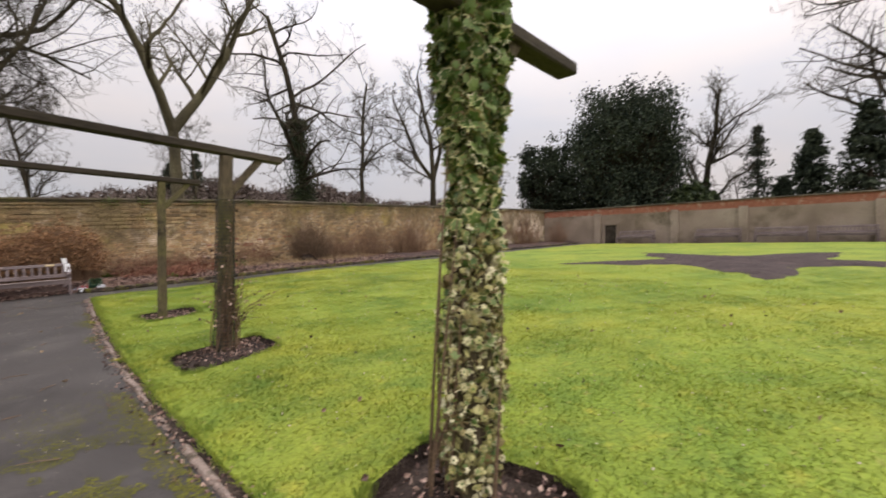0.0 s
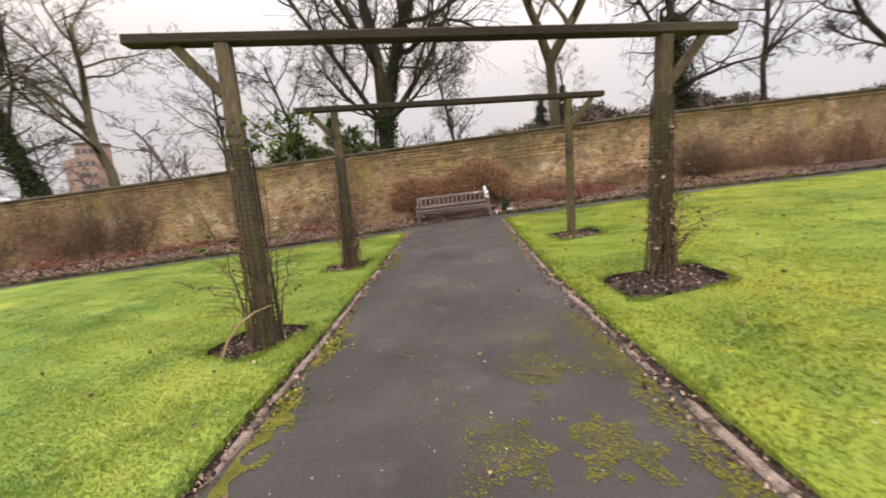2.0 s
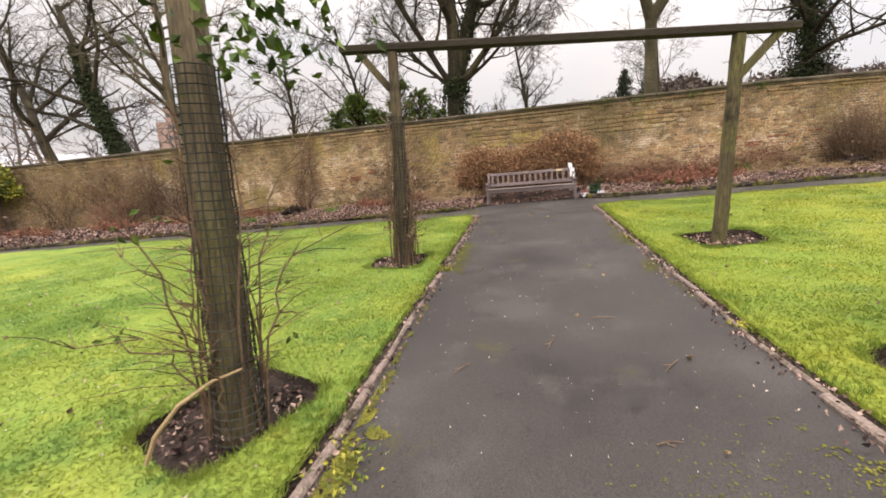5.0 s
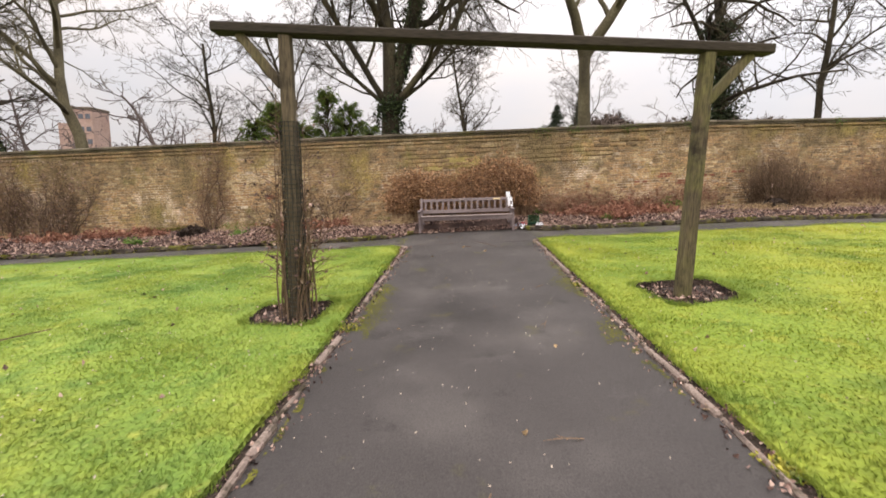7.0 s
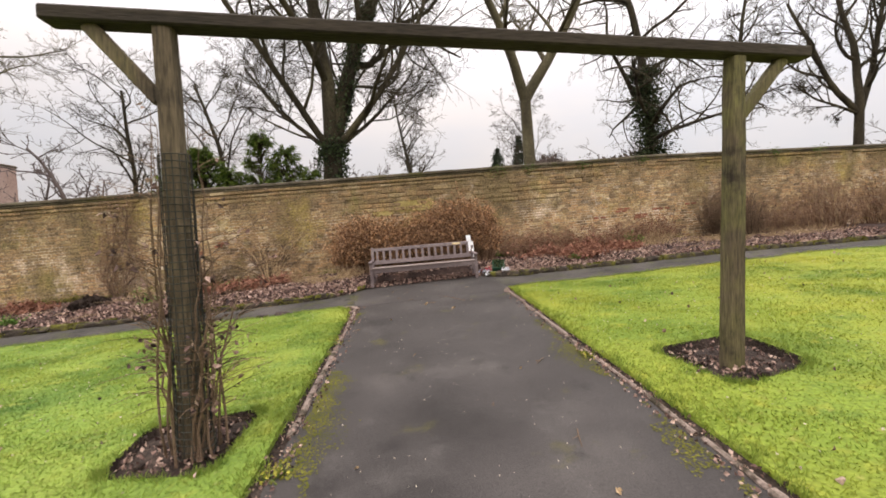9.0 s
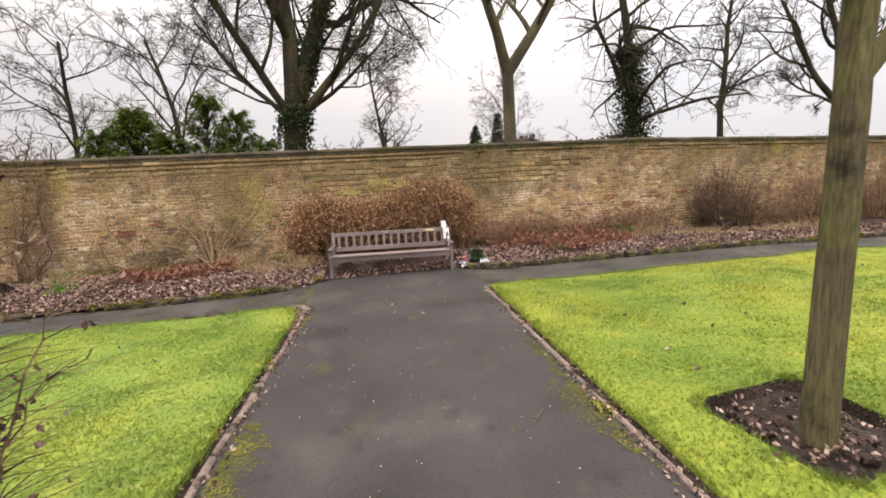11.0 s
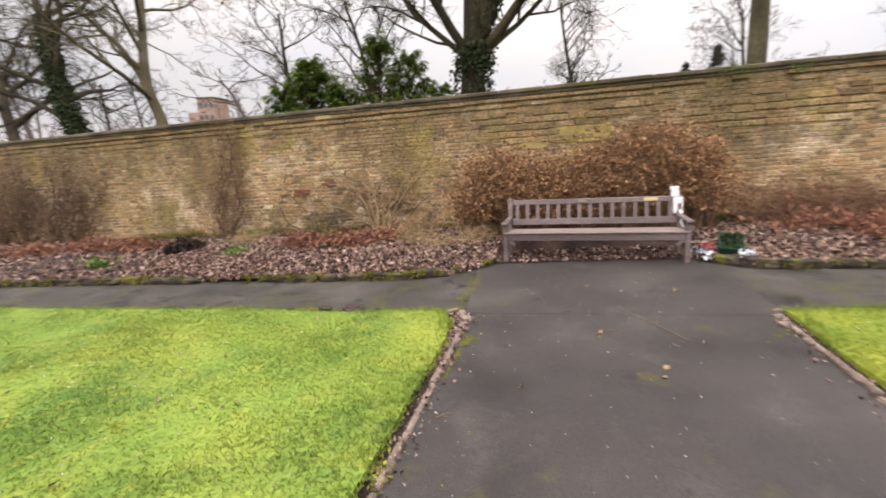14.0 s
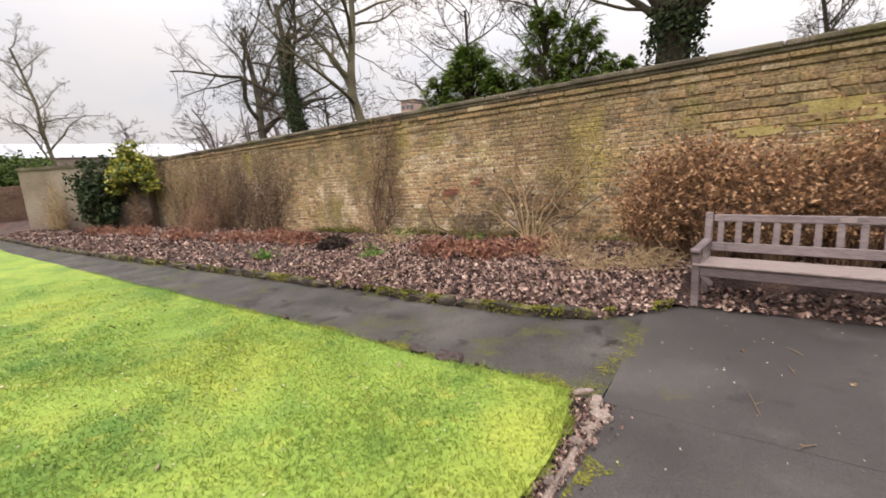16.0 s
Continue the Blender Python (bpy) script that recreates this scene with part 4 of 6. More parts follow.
        o.location = (cx, cy, gz(cx) + s * 0.05)


def in_patch(x, y):
    if any(outside(x, y, rim) < 0.02 for rim in RIM.values()):
        return True
    a = math.atan2(y - STAR[1], x - STAR[0])
    return math.hypot(x - STAR[0], y - STAR[1]) < star_radius(a)


def build_grass():
    rs = np.random.RandomState(5)

    def field(name, x0, x1, y0, y1, n, h, label, material):
        u = rs.beta(1.0, 2.2, n)
        x = x0 + (x1 - x0) * u
        y = rs.uniform(y0, y1, n)
        el = np.interp(y, [-9, 3, 4, 6, 8, 11, 14.3], [-2.0, -1.68, -1.63, -1.5, -1.42, -1.28, -1.13])
        er = np.interp(y, [-9, 3, 5, 7, 9, 11, 13, 14.3], [0.5, 0.72, 0.78, 0.90, 1.08, 1.27, 1.47, 1.6])
        ok = ((x < el - turf_l(y) + 0.03) & (y < 14.38)) | ((x > er + 0.09) & (y < 14.44))
        for rim in RIM.values():
            ok &= outside(x, y, rim) > -0.01
        x, y = x[ok], y[ok]
        n = len(x)
        z = gzs(x) + 0.026 + heave(x, y)
        clump = 0.65 + 0.5 * np.sin(x * 3.1 + np.sin(y * 2.3)) * np.sin(y * 2.7 + np.cos(x * 1.9)) * 0.5
        hh = h * rs.uniform(0.5, 1.25, n) * clump
        la = rs.uniform(0, 6.283, n)
        a = la + 1.571 + rs.normal(0, 0.4, n)
        lean = rs.uniform(0.7, 2.1, n) * hh
        w = 0.0025 + 0.003 * rs.uniform(0, 1, n)
        if h < 0.04:
            w *= 1.3
        v = np.empty((n, 3, 3))
        v[:, 0] = np.stack([x - np.cos(a) * w, y - np.sin(a) * w, z], 1)
        v[:, 1] = np.stack([x + np.cos(a) * w, y + np.sin(a) * w, z], 1)
        v[:, 2] = np.stack([x + np.cos(la) * lean, y + np.sin(la) * lean, z + hh], 1)
        me = bpy.data.meshes.new(name)
        me.vertices.add(3 * n)
        me.vertices.foreach_set("co", v.ravel())
        me.loops.add(3 * n)
        me.loops.foreach_set("vertex_index", np.arange(3 * n, dtype=np.int32))
        me.polygons.add(n)
        me.polygons.foreach_set("loop_start", np.arange(0, 3 * n, 3, dtype=np.int32))
        me.update(calc_edges=True)
        tagged(part(name, me, material), label, "grass", "", "stuff")

    field("grass", -1.1, -13, 1.5, 14.4, 290000, 0.036, "short bright green lawn grass beside the path", M["blade"])
    field("grass", 0.7, 16, -1.5, 14.5, 330000, 0.036, "short yellow-green lawn grass beside the path", M["blade_mossy"])
    # longer tufts along the cut edges
    rng = random.Random(3)
    g = Geo()
    spots = []
    for _ in range(900):
        y = rng.uniform(1.5, 14.3)
        s = rng.random() < 0.5
        x = edge_l(y) - float(turf_l(y)) + rng.uniform(-0.08, 0.04) if s else edge_r(y) + rng.uniform(0.08, 0.2)
        spots.append((x, y))
    for rim in RIM.values():
        for _ in range(190):
            k = rng.randrange(len(rim))
            p = rim[k].lerp(rim[(k + 1) % len(rim)], rng.random())
            out = (p - sum(rim, Vector((0, 0))) / len(rim)).normalized() * rng.uniform(0.0, 0.05)
            spots.append((p.x + out.x, p.y + out.y))
    for x in np.arange(-12, 14, 0.035):
        if x < -1.5 or x > 1.7:
            spots.append((float(x), (14.36 if x < 0 else 14.43) + rng.uniform(-0.03, 0.03)))
    for x, y in spots:
        if edge_l(y) - 0.05 < x < edge_r(y) + 0.05 and y < 14.3:
            continue
        for _ in range(7):
            a, l = rng.uniform(0, 6.28), rng.uniform(0.025, 0.07)
            bx, by = x + rng.uniform(-0.03, 0.03), y + rng.uniform(-0.03, 0.03)
            w = 0.003
            z = gz(bx) + 0.02 + float(heave(bx, by))
            g.add([(bx - w, by, z), (bx + w, by, z), (bx + math.cos(a) * l * 0.5, by + math.sin(a) * l * 0.5, z + l)], [(0, 1, 2)])
    tagged(part("grass_tufts", g, M["blade"]), "longer grass tufts along the lawn edges", "grass", "", "stuff")


# ---- pergola frames ----
def pergola(kl, kr, beam_z, over_l, over_r, net_l, net_r, r=0.088, lean=((0.0, 0.0), (0.0, 0.0))):
    xl, yl = POSTS[kl]
    xr, yr = POSTS[kr]
    th = thing("pergola", pose(xl, yl, gz(xl)), "weathered timber pergola frame with two posts and a beam", "pergola", "pergola frames over the path")
    base = Vector((xl, yl, gz(xl)))
    d = Vector((xr - xl, yr - yl, 0))
    yaw = math.atan2(d.y, d.x)
    u = d.normalized()
    rng = random.Random(kl)
    for k, (x, y) in ((kl, (xl, yl)), (kr, (xr, yr))):
        g = Geo()
        z0 = gz(x) - 0.2 - base.z
        z1 = beam_z[0 if k == kl else 1] - base.z
        lx, ly = lean[0 if k == kl else 1]
        pts = [Vector((x - base.x + lx * (i / 9 - 0.5), y - base.y + ly * (i / 9 - 0.5), z0 + (z1 - z0) * i / 9)) + Vector((0.006 * noise.noise((i * 0.7, x, 0)), 0.006 * noise.noise((i * 0.7, x, 7)), 0)) for i in range(10)]
        # squared timber with worn corners
        n = 12
        o = len(g.v)
        for i, p in enumerate(pts):
            for q in range(n):
                a = yaw + 2 * math.pi * (q + 0.5) / n
                rr = r * (1 / max(abs(math.cos(a - yaw)), abs(math.sin(a - yaw)))) ** 0.55 * (1.1 - 0.16 * i / 9) * (1 + 0.03 * noise.noise((q * 2.0, i * 0.8, x)))
                g.v.append((p.x + rr * math.cos(a), p.y + rr * math.sin(a), p.z))
        for i in range(9):
            for q in range(n):
                g.f.append((o + i * n + q, o + i * n + (q + 1) % n, o + (i + 1) * n + (q + 1) % n, o + (i + 1) * n + q))
                g.m.append(0)
        g.f.append(tuple(o + 9 * n + q for q in range(n)))
        g.m.append(0)
        po = part("post", g, M["post"], th, "green-stained squared post")
        top = (net_l if k == kl else net_r)
        if top:
            w = Geo()
            c = Vector((x - base.x, y - base.y, 0))
            zb = gz(x) + 0.03 - base.z
            rows = int(top / 0.045)
            rad = [r * (1.58 - 0.22 * i / rows) * (1 + 0.07 * noise.noise((i * 0.3, x, 3))) + 0.012 * max(0, 1 - i / 8) for i in range(rows + 1)]
            for i in range(rows + 1):
                sx, sy = lx * (i * 0.045 / 2.7 - 0.5), ly * (i * 0.045 / 2.7 - 0.5)
                ring = [(c.x + sx + rad[i] * math.cos(2 * math.pi * q / 14), c.y + sy + rad[i] * math.sin(2 * math.pi * q / 14), zb + i * 0.045 + 0.006 * noise.noise((q, i * 0.4, x))) for q in range(15)]
                w.tube(ring, [0.004] * 15, 3)
            for q in range(14):
                a = 2 * math.pi * q / 14
                w.tube([(c.x + lx * (i * 0.045 / 2.7 - 0.5) + rad[i] * math.cos(a), c.y + ly * (i * 0.045 / 2.7 - 0.5) + rad[i] * math.sin(a), zb + i * 0.045) for i in range(rows + 1)], [0.004] * (rows + 1), 3)
            part("wire_netting", w, M["wire"], po, "dark square wire netting wrapped round the post")
    # beam laid flat over the posts
    g = Geo()
    za, zb = beam_z[0] - base.z, beam_z[1] - base.z
    top_l = Vector((lean[0][0] / 2, lean[0][1] / 2, za))
    top_r = Vector((d.x + lean[1][0] / 2, d.y + lean[1][1] / 2, zb))
    u = Vector((top_r.x - top_l.x, top_r.y - top_l.y, 0)).normalized()
    yaw = math.atan2(u.y, u.x)
    a = top_l - u * over_l
    b = top_r + u * over_r
    slope = math.atan2(b.z - a.z, (b - a).xy.length)
    L = (b - a).length
    mid = (a + b) / 2 + Vector((0, 0, 0.045))
    g.box(mid, (L, 0.16, 0.09), Matrix.Rotation(yaw, 4, "Z") @ Matrix.Rotation(-slope, 4, "Y"), 0, 0.012)
    part("beam", g, M["beam"], th, "dark weathered timber beam")
    # braces outside the posts
    for s, at, z in ((-1, Vector((top_l.x, top_l.y, 0)), za), (1, Vector((top_r.x, top_r.y, 0)), zb)):
        g = Geo()
        p0 = at + u * s * (r * 0.8) + Vector((0, 0, z - 0.44))
        p1 = at + u * s * 0.42 + Vector((0, 0, z - 0.005))
        v = p1 - p0
        g.box((p0 + p1) / 2, (v.length + 0.03, 0.075, 0.085), Matrix.Rotation(yaw, 4, "Z") @ Matrix.Rotation(-math.atan2(v.z, (v.xy.length) * s), 4, "Y"), 0, 0.01)
        part("brace", g, M["post"], th, "short slanting brace")
    return th


def climber(px, py, h, n, seed, label, leafy=0, spread=0.35, base_r=0.12, name="climbing_plant"):
    """Bare stems of a climbing rose winding up a post."""
    rng = random.Random(seed)
    th = thing(name, pose(px, py, gz(px)), label, "climbing plant")
    lf = Geo()
    for k in range(n):
        g = Geo()
        a = rng.uniform(0, 6.28)
        hh = h * rng.uniform(0.35, 1.0)
        r0 = base_r * rng.uniform(0.8, 1.5)
        out = rng.random() < 0.28
        pts, rr = [], []
        m = 11
        for i in range(m):
            t = i / (m - 1)
            r = r0 + (spread * t * t * rng.uniform(0.6, 1.1) if out else 0.03 * math.sin(6 * t + k))
            aa = a + (0.9 * t if not out else 0.35 * t) + rng.uniform(-0.12, 0.12)
            pts.append((r * math.cos(aa), r * math.sin(aa), 0.02 + hh * t * (1 - 0.25 * t if out else 1)))
            rr.append(max(0.0095 * (1 - 0.75 * t), 0.002))
        g.tube(pts, rr, 4)
        for _ in range(15):
            i = rng.randrange(3, m)
            p = Vector(pts[i])
            v = Vector((math.cos(a) + rng.uniform(-0.8, 0.8), math.sin(a) + rng.uniform(-0.8, 0.8), rng.uniform(-0.1, 0.9))) * rng.uniform(0.08, 0.24)
            g.tube([p, p + v * 0.5 + Vector((0, 0, 0.02)), p + v], [0.003, 0.0022, 0.001], 3)
            for _ in range(2 if rng.random() < (0.06 if leafy else 0.3) else 0):
                lf.leaf(p + v * rng.uniform(0.4, 1), 0.03, rng)
        part("stem", g, M["twig"], th)
    for _ in range(leafy):
        p = Vector((rng.gauss(0.3, 0.24), rng.gauss(0, 0.16), h - 0.26 + rng.uniform(-0.16, 0.17)))
        lf.leaf(p, rng.uniform(0.03, 0.055), rng)
    if lf.f:
        tagged(part("foliage", lf, M["laurel"] if leafy else M["dead_leaf"], th, "few remaining leaves"), kind="stuff")
    return th


def ivy_leaf(size, cream=0.55):
    """Five-lobed leaf, green in the middle with a cream rim, slightly cupped."""
    g = Geo()
    out = [(0, -0.45), (0.32, -0.5), (0.34, -0.22), (0.62, -0.05), (0.3, 0.14), (0.34, 0.4), (0.1, 0.3), (0, 0.75), (-0.1, 0.3), (-0.34, 0.4), (-0.3, 0.14), (-0.62, -0.05), (-0.34, -0.22), (-0.32, -0.5)]
    n = len(out)
    zf = lambda x, y: -0.35 * (x * x + y * y) * size
    vs = [(0, 0, 0.0)] + [(x * cream * size, y * cream * size, zf(x * cream, y * cream)) for x, y in out] + [(x * size, y * size, zf(x, y)) for x, y in out]
    g.add(vs, [(0, 1 + q, 1 + (q + 1) % n) for q in range(n)], 0)
    g.add(vs[1:], [(q, n + q, n + (q + 1) % n, (q + 1) % n) for q in range(n)], 1)
    return g


def ivy_post(px, py, h):
    rng = random.Random(12)
    th = thing("ivy", pose(px, py, gz(px)), "variegated green and cream ivy clothing a pergola post", "ivy")
    shapes = [ivy_leaf(0.05, 0.8), ivy_leaf(0.085, 0.78), ivy_leaf(0.042, 0.15), ivy_leaf(0.075, 0.95), ivy_leaf(0.046, 0.3)]
    meshes = []
    for gg in shapes:
        me = gg.mesh("leaf")
        me.materials.append(M["ivy_green"])
        me.materials.append(M["ivy_cream"])
        meshes.append(me)
    stuff, stems = Geo(), Geo()
    count = 0
    for k in range(4500):
        z = h * rng.random() ** 0.9
        t = z / h
        a = rng.uniform(0, 6.283)
        bulge = 0.122 + 0.03 * min(1, z / 1.2) + 0.04 * noise.noise((math.cos(a) * 1.5, math.sin(a) * 1.5, z * 2.2)) + 0.02 * math.sin(z * 3.2) + (0.03 * (t - 0.72) / 0.28 if t > 0.72 else 0)
        r = bulge * rng.uniform(0.68, 1.14)
        p = Vector((r * math.cos(a), r * math.sin(a), z + 0.04))
        out = Vector((math.cos(a), math.sin(a), rng.uniform(-0.15, 0.75))).normalized()
        q = out.to_track_quat("Z", "Y").to_matrix().to_4x4()
        m = Matrix.Translation(p) @ q @ Matrix.Rotation(math.pi + rng.gauss(0, 0.8), 4, "Z") @ Matrix.Rotation(rng.gauss(0.25, 0.7), 4, "X") @ Matrix.Rotation(rng.gauss(0, 0.7), 4, "Y") @ Matrix.Scale(rng.uniform(0.5, 1.25), 4)
        low = t < 0.5
        i = rng.choice((0, 2, 4, 2, 0, 4)) if low or (t < 0.62 and rng.random() < 0.5) else rng.choice((1, 3, 3, 1, 3, 0))
        if count < 290 and r > bulge * 1.0 and rng.random() < 0.25:
            o = new("leaf", meshes[i])
            o.parent = th
            o.matrix_basis = m
            count += 1
        else:
            gg = shapes[i]
            b = len(stuff.v)
            stuff.v.extend([tuple(m @ Vector(v)) for v in gg.v])
            stuff.f.extend([tuple(b + c for c in f) for f in gg.f])
            stuff.m.extend(gg.m)
    tagged(part("foliage", stuff, [M["ivy_green_s"], M["ivy_cream_s"]], th), kind="stuff")
    for k in range(13):
        a = rng.uniform(0, 6.283)
        r0 = rng.uniform(0.1, 0.27)
        hh = rng.uniform(0.5, 2.2) if r0 < 0.24 else rng.uniform(0.3, 0.9)
        stems = Geo()
        stems.tube([((r0 - (r0 - 0.16) * i / 6) * math.cos(a + 0.12 * i), (r0 - (r0 - 0.16) * i / 6) * math.sin(a + 0.12 * i), 0.02 + hh * i / 6) for i in range(7)], [0.011 - 0.0012 * i for i in range(7)], 5)
        part("stem", stems, M["twig"], th)


# ---- bench ----
def garden_bench(L, m, label, group="", plaque=False):
    th = thing("garden_bench", m, label, "bench", group)
    W = M["bench"]
    hw = L / 2
    for s in (-1, 1):
        g = Geo()
        g.box((s * (hw - 0.035), -0.27, 0.29), (0.07, 0.07, 0.58), None, 0, 0.008)
        part("front_leg", g, W, th)
        g = Geo()
        g.box((s * (hw - 0.035), 0.27, 0.22), (0.07, 0.075, 0.44), None, 0, 0.008)
        g.box((s * (hw - 0.035), 0.315, 0.66), (0.07, 0.065, 0.50), Matrix.Rotation(-0.17, 4, "X"), 0, 0.012)
        part("back_post", g, W, th)
        g = Geo()
        g.box((s * (hw - 0.035), -0.02, 0.60), (0.085, 0.6, 0.035), Matrix.Rotation(0.03, 4, "X"), 0, 0.012)
        lumpy_r = [(s * (hw - 0.035) - 0.042, -0.32, 0.585), (s * (hw - 0.035) + 0.042, -0.32, 0.585)]
        g.tube(lumpy_r, [0.03, 0.03], 10, 0, True)
        part("armrest", g, W, th, "rounded armrest")
        g = Geo()
        g.box((s * (hw - 0.035), 0, 0.385), (0.045, 0.5, 0.07), None, 0, 0.005)
        part("side_rail", g, W, th)
        g = Geo()
        g.box((s * (hw - 0.12), -0.27, 0.3), (0.15, 0.035, 0.05), Matrix.Rotation(-s * 0.75, 4, "Y"), 0, 0.006)
        part("bracket", g, W, th)
    g = Geo()
    g.box((0, -0.275, 0.375), (L - 0.14, 0.035, 0.10), None, 0, 0.006)
    part("apron", g, W, th)
    for i in range(4):
        g = Geo()
        g.box((0, -0.255 + i * 0.135, 0.44 - 0.006 * i), (L - (0.01 if i == 0 else 0.15), 0.118, 0.028), None, 0, 0.008)
        part("seat_slat", g, M["bench_top"], th, "worn paler seat slat")
    back = Matrix.Rotation(-0.17, 4, "X")
    g = Geo()
    g.box((0, 0.352, 0.84), (L - 0.14, 0.04, 0.085), back, 0, 0.012)
    part("top_rail", g, W, th)
    g = Geo()
    g.box((0, 0.283, 0.535), (L - 0.14, 0.036, 0.10), back, 0, 0.008)
    part("lower_rail", g, W, th)
    n = 15
    gg = Geo()
    gg.box((0, 0, 0), (0.058, 0.02, 0.25), back, 0, 0.004)
    me = gg.mesh("back_slat")
    for i in range(n):
        o = part("back_slat", me, W, th)
        o.location = (-(L - 0.14) / 2 + (i + 0.5) * (L - 0.14) / n, 0.32, 0.69)
    if plaque:
        g = Geo()
        g.box((hw - 0.42, 0.327, 0.845), (0.19, 0.006, 0.05), back, 0, 0.002)
        part("plaque", g, M["plaque"], th, "small pale plaque")
        g = Geo()
        g.box((-0.12, 0.327, 0.845), (0.12, 0.006, 0.05), back, 0, 0.002)
        part("plaque", g, M["bench_top"], th, "small faded plaque")
    return th


def build_benches():
    bx, by = BENCH_AT
    # follows part of the slope
    slope = math.atan2(0.055, 1.0)
    m = Matrix.Translation((bx, by, gz(bx) + 0.0)) @ Matrix.Rotation(radians(-5.0), 4, "Z") @ Matrix.Rotation(-slope, 4, "Y")
    garden_bench(2.55, m, "long weathered mauve-brown wooden bench facing the path", plaque=True)
    # white paper and ribbon hanging on its post
    rng = random.Random(2)
    t = thing("paper_note", m @ pose(1.24, 0.36, 0.92), "white paper note and ribbon tied over the bench post", "note")
    g = Geo()
    for (cx, cz, w, h, tl) in ((-0.07, 0.03, 0.11, 0.15, -0.25), (-0.02, -0.17, 0.13, 0.24, -0.12)):
        nx, nz = 5, 6
        vs = [(cx + w * (i / nx - 0.5) + tl * h * (j / nz - 0.5) * 0.5, -0.06 + 0.012 * noise.noise((i * 0.8, j * 0.8, cx * 9)), cz + h * (j / nz - 0.5)) for j in range(nz + 1) for i in range(nx + 1)]
        vs += [(v[0], v[1] + 0.004, v[2]) for v in vs]
        o = (nx + 1) * (nz + 1)
        fs = [(j * (nx + 1) + i, j * (nx + 1) + i + 1, (j + 1) * (nx + 1) + i + 1, (j + 1) * (nx + 1) + i) for j in range(nz) for i in range(nx)]
        g.add(vs, fs + [tuple(o + k for k in f[::-1]) for f in fs])
    part("sheet", g, M["paper"], t, "crumpled white paper sheet")
    g = Geo()
    g.tube([(0.0, -0.07, -0.24), (0.03, -0.09, -0.33), (0.02, -0.1, -0.42), (0.05, -0.13, -0.49)], [0.022, 0.018, 0.016, 0.006], 5)
    part("ribbon", g, M["paper"], t, "white ribbon end")
    # flowers and pots beside the bench
    p = thing("planter_tray", Matrix.Translation((2.1, 16.55, bed_z(2.1, 16.55) + 0.09)) @ Matrix.Rotation(radians(-14), 4, "Z") @ Matrix.Rotation(radians(38), 4, "X"), "square dark green plastic tray tipped over on leaves", "flower pot")
    g = Geo()
    for x0, y0, sx, sy in ((0, -0.14, 0.28, 0.012), (0, 0.14, 0.28, 0.012), (-0.14, 0, 0.012, 0.268), (0.14, 0, 0.012, 0.268)):
        g.box((x0, y0, 0.06), (sx, sy, 0.12), None, 0, 0.004)
    part("side", g, M["dark_green"], p)
    g = Geo()
    g.box((0, 0, 0.006), (0.27, 0.27, 0.012), None, 0, 0.003)
    part("base", g, M["dark_green"], p)
    g = Geo()
    for _ in range(70):
        g.leaf((rng.uniform(-0.11, 0.11), rng.uniform(-0.11, 0.11), rng.uniform(0.05, 0.15)), 0.045, rng)
    part("leaves", g, M["ivy_dark"], p, "small dark green leaves")
    for cx, cy, mt, lab in ((1.9, 16.75, "petal_red", "faded red flowers laid beside the bench"), (1.8, 16.66, "petal_blue", "small blue and white flowers beside the bench"), (2.2, 16.3, "paper", "crumpled white wrapping on the border edge"), (1.83, 16.45, "paper", "white card lying by the bench")):
        g = Geo()
        for _ in range(36):
            g.leaf((rng.gauss(0, 0.05), rng.gauss(0, 0.04), abs(rng.gauss(0.03, 0.03))), 0.045, rng)
        o = tagged(part("flowers" if mt != "paper" else "wrapping", g, M[mt]), lab, "flowers" if mt != "paper" else "litter")
        o.location = (cx, cy, bed_z(cx, cy) + 0.02)
    for yy in (11.4, 6.3, 3.1, 0.2, -3.0):
        garden_bench(2.5, Matrix.Translation((32.2, yy, gz(32.2) + 0.03)) @ Matrix.Rotation(radians(-90), 4, "Z"), "weathered grey wooden bench against the east wall", "benches along the east wall")


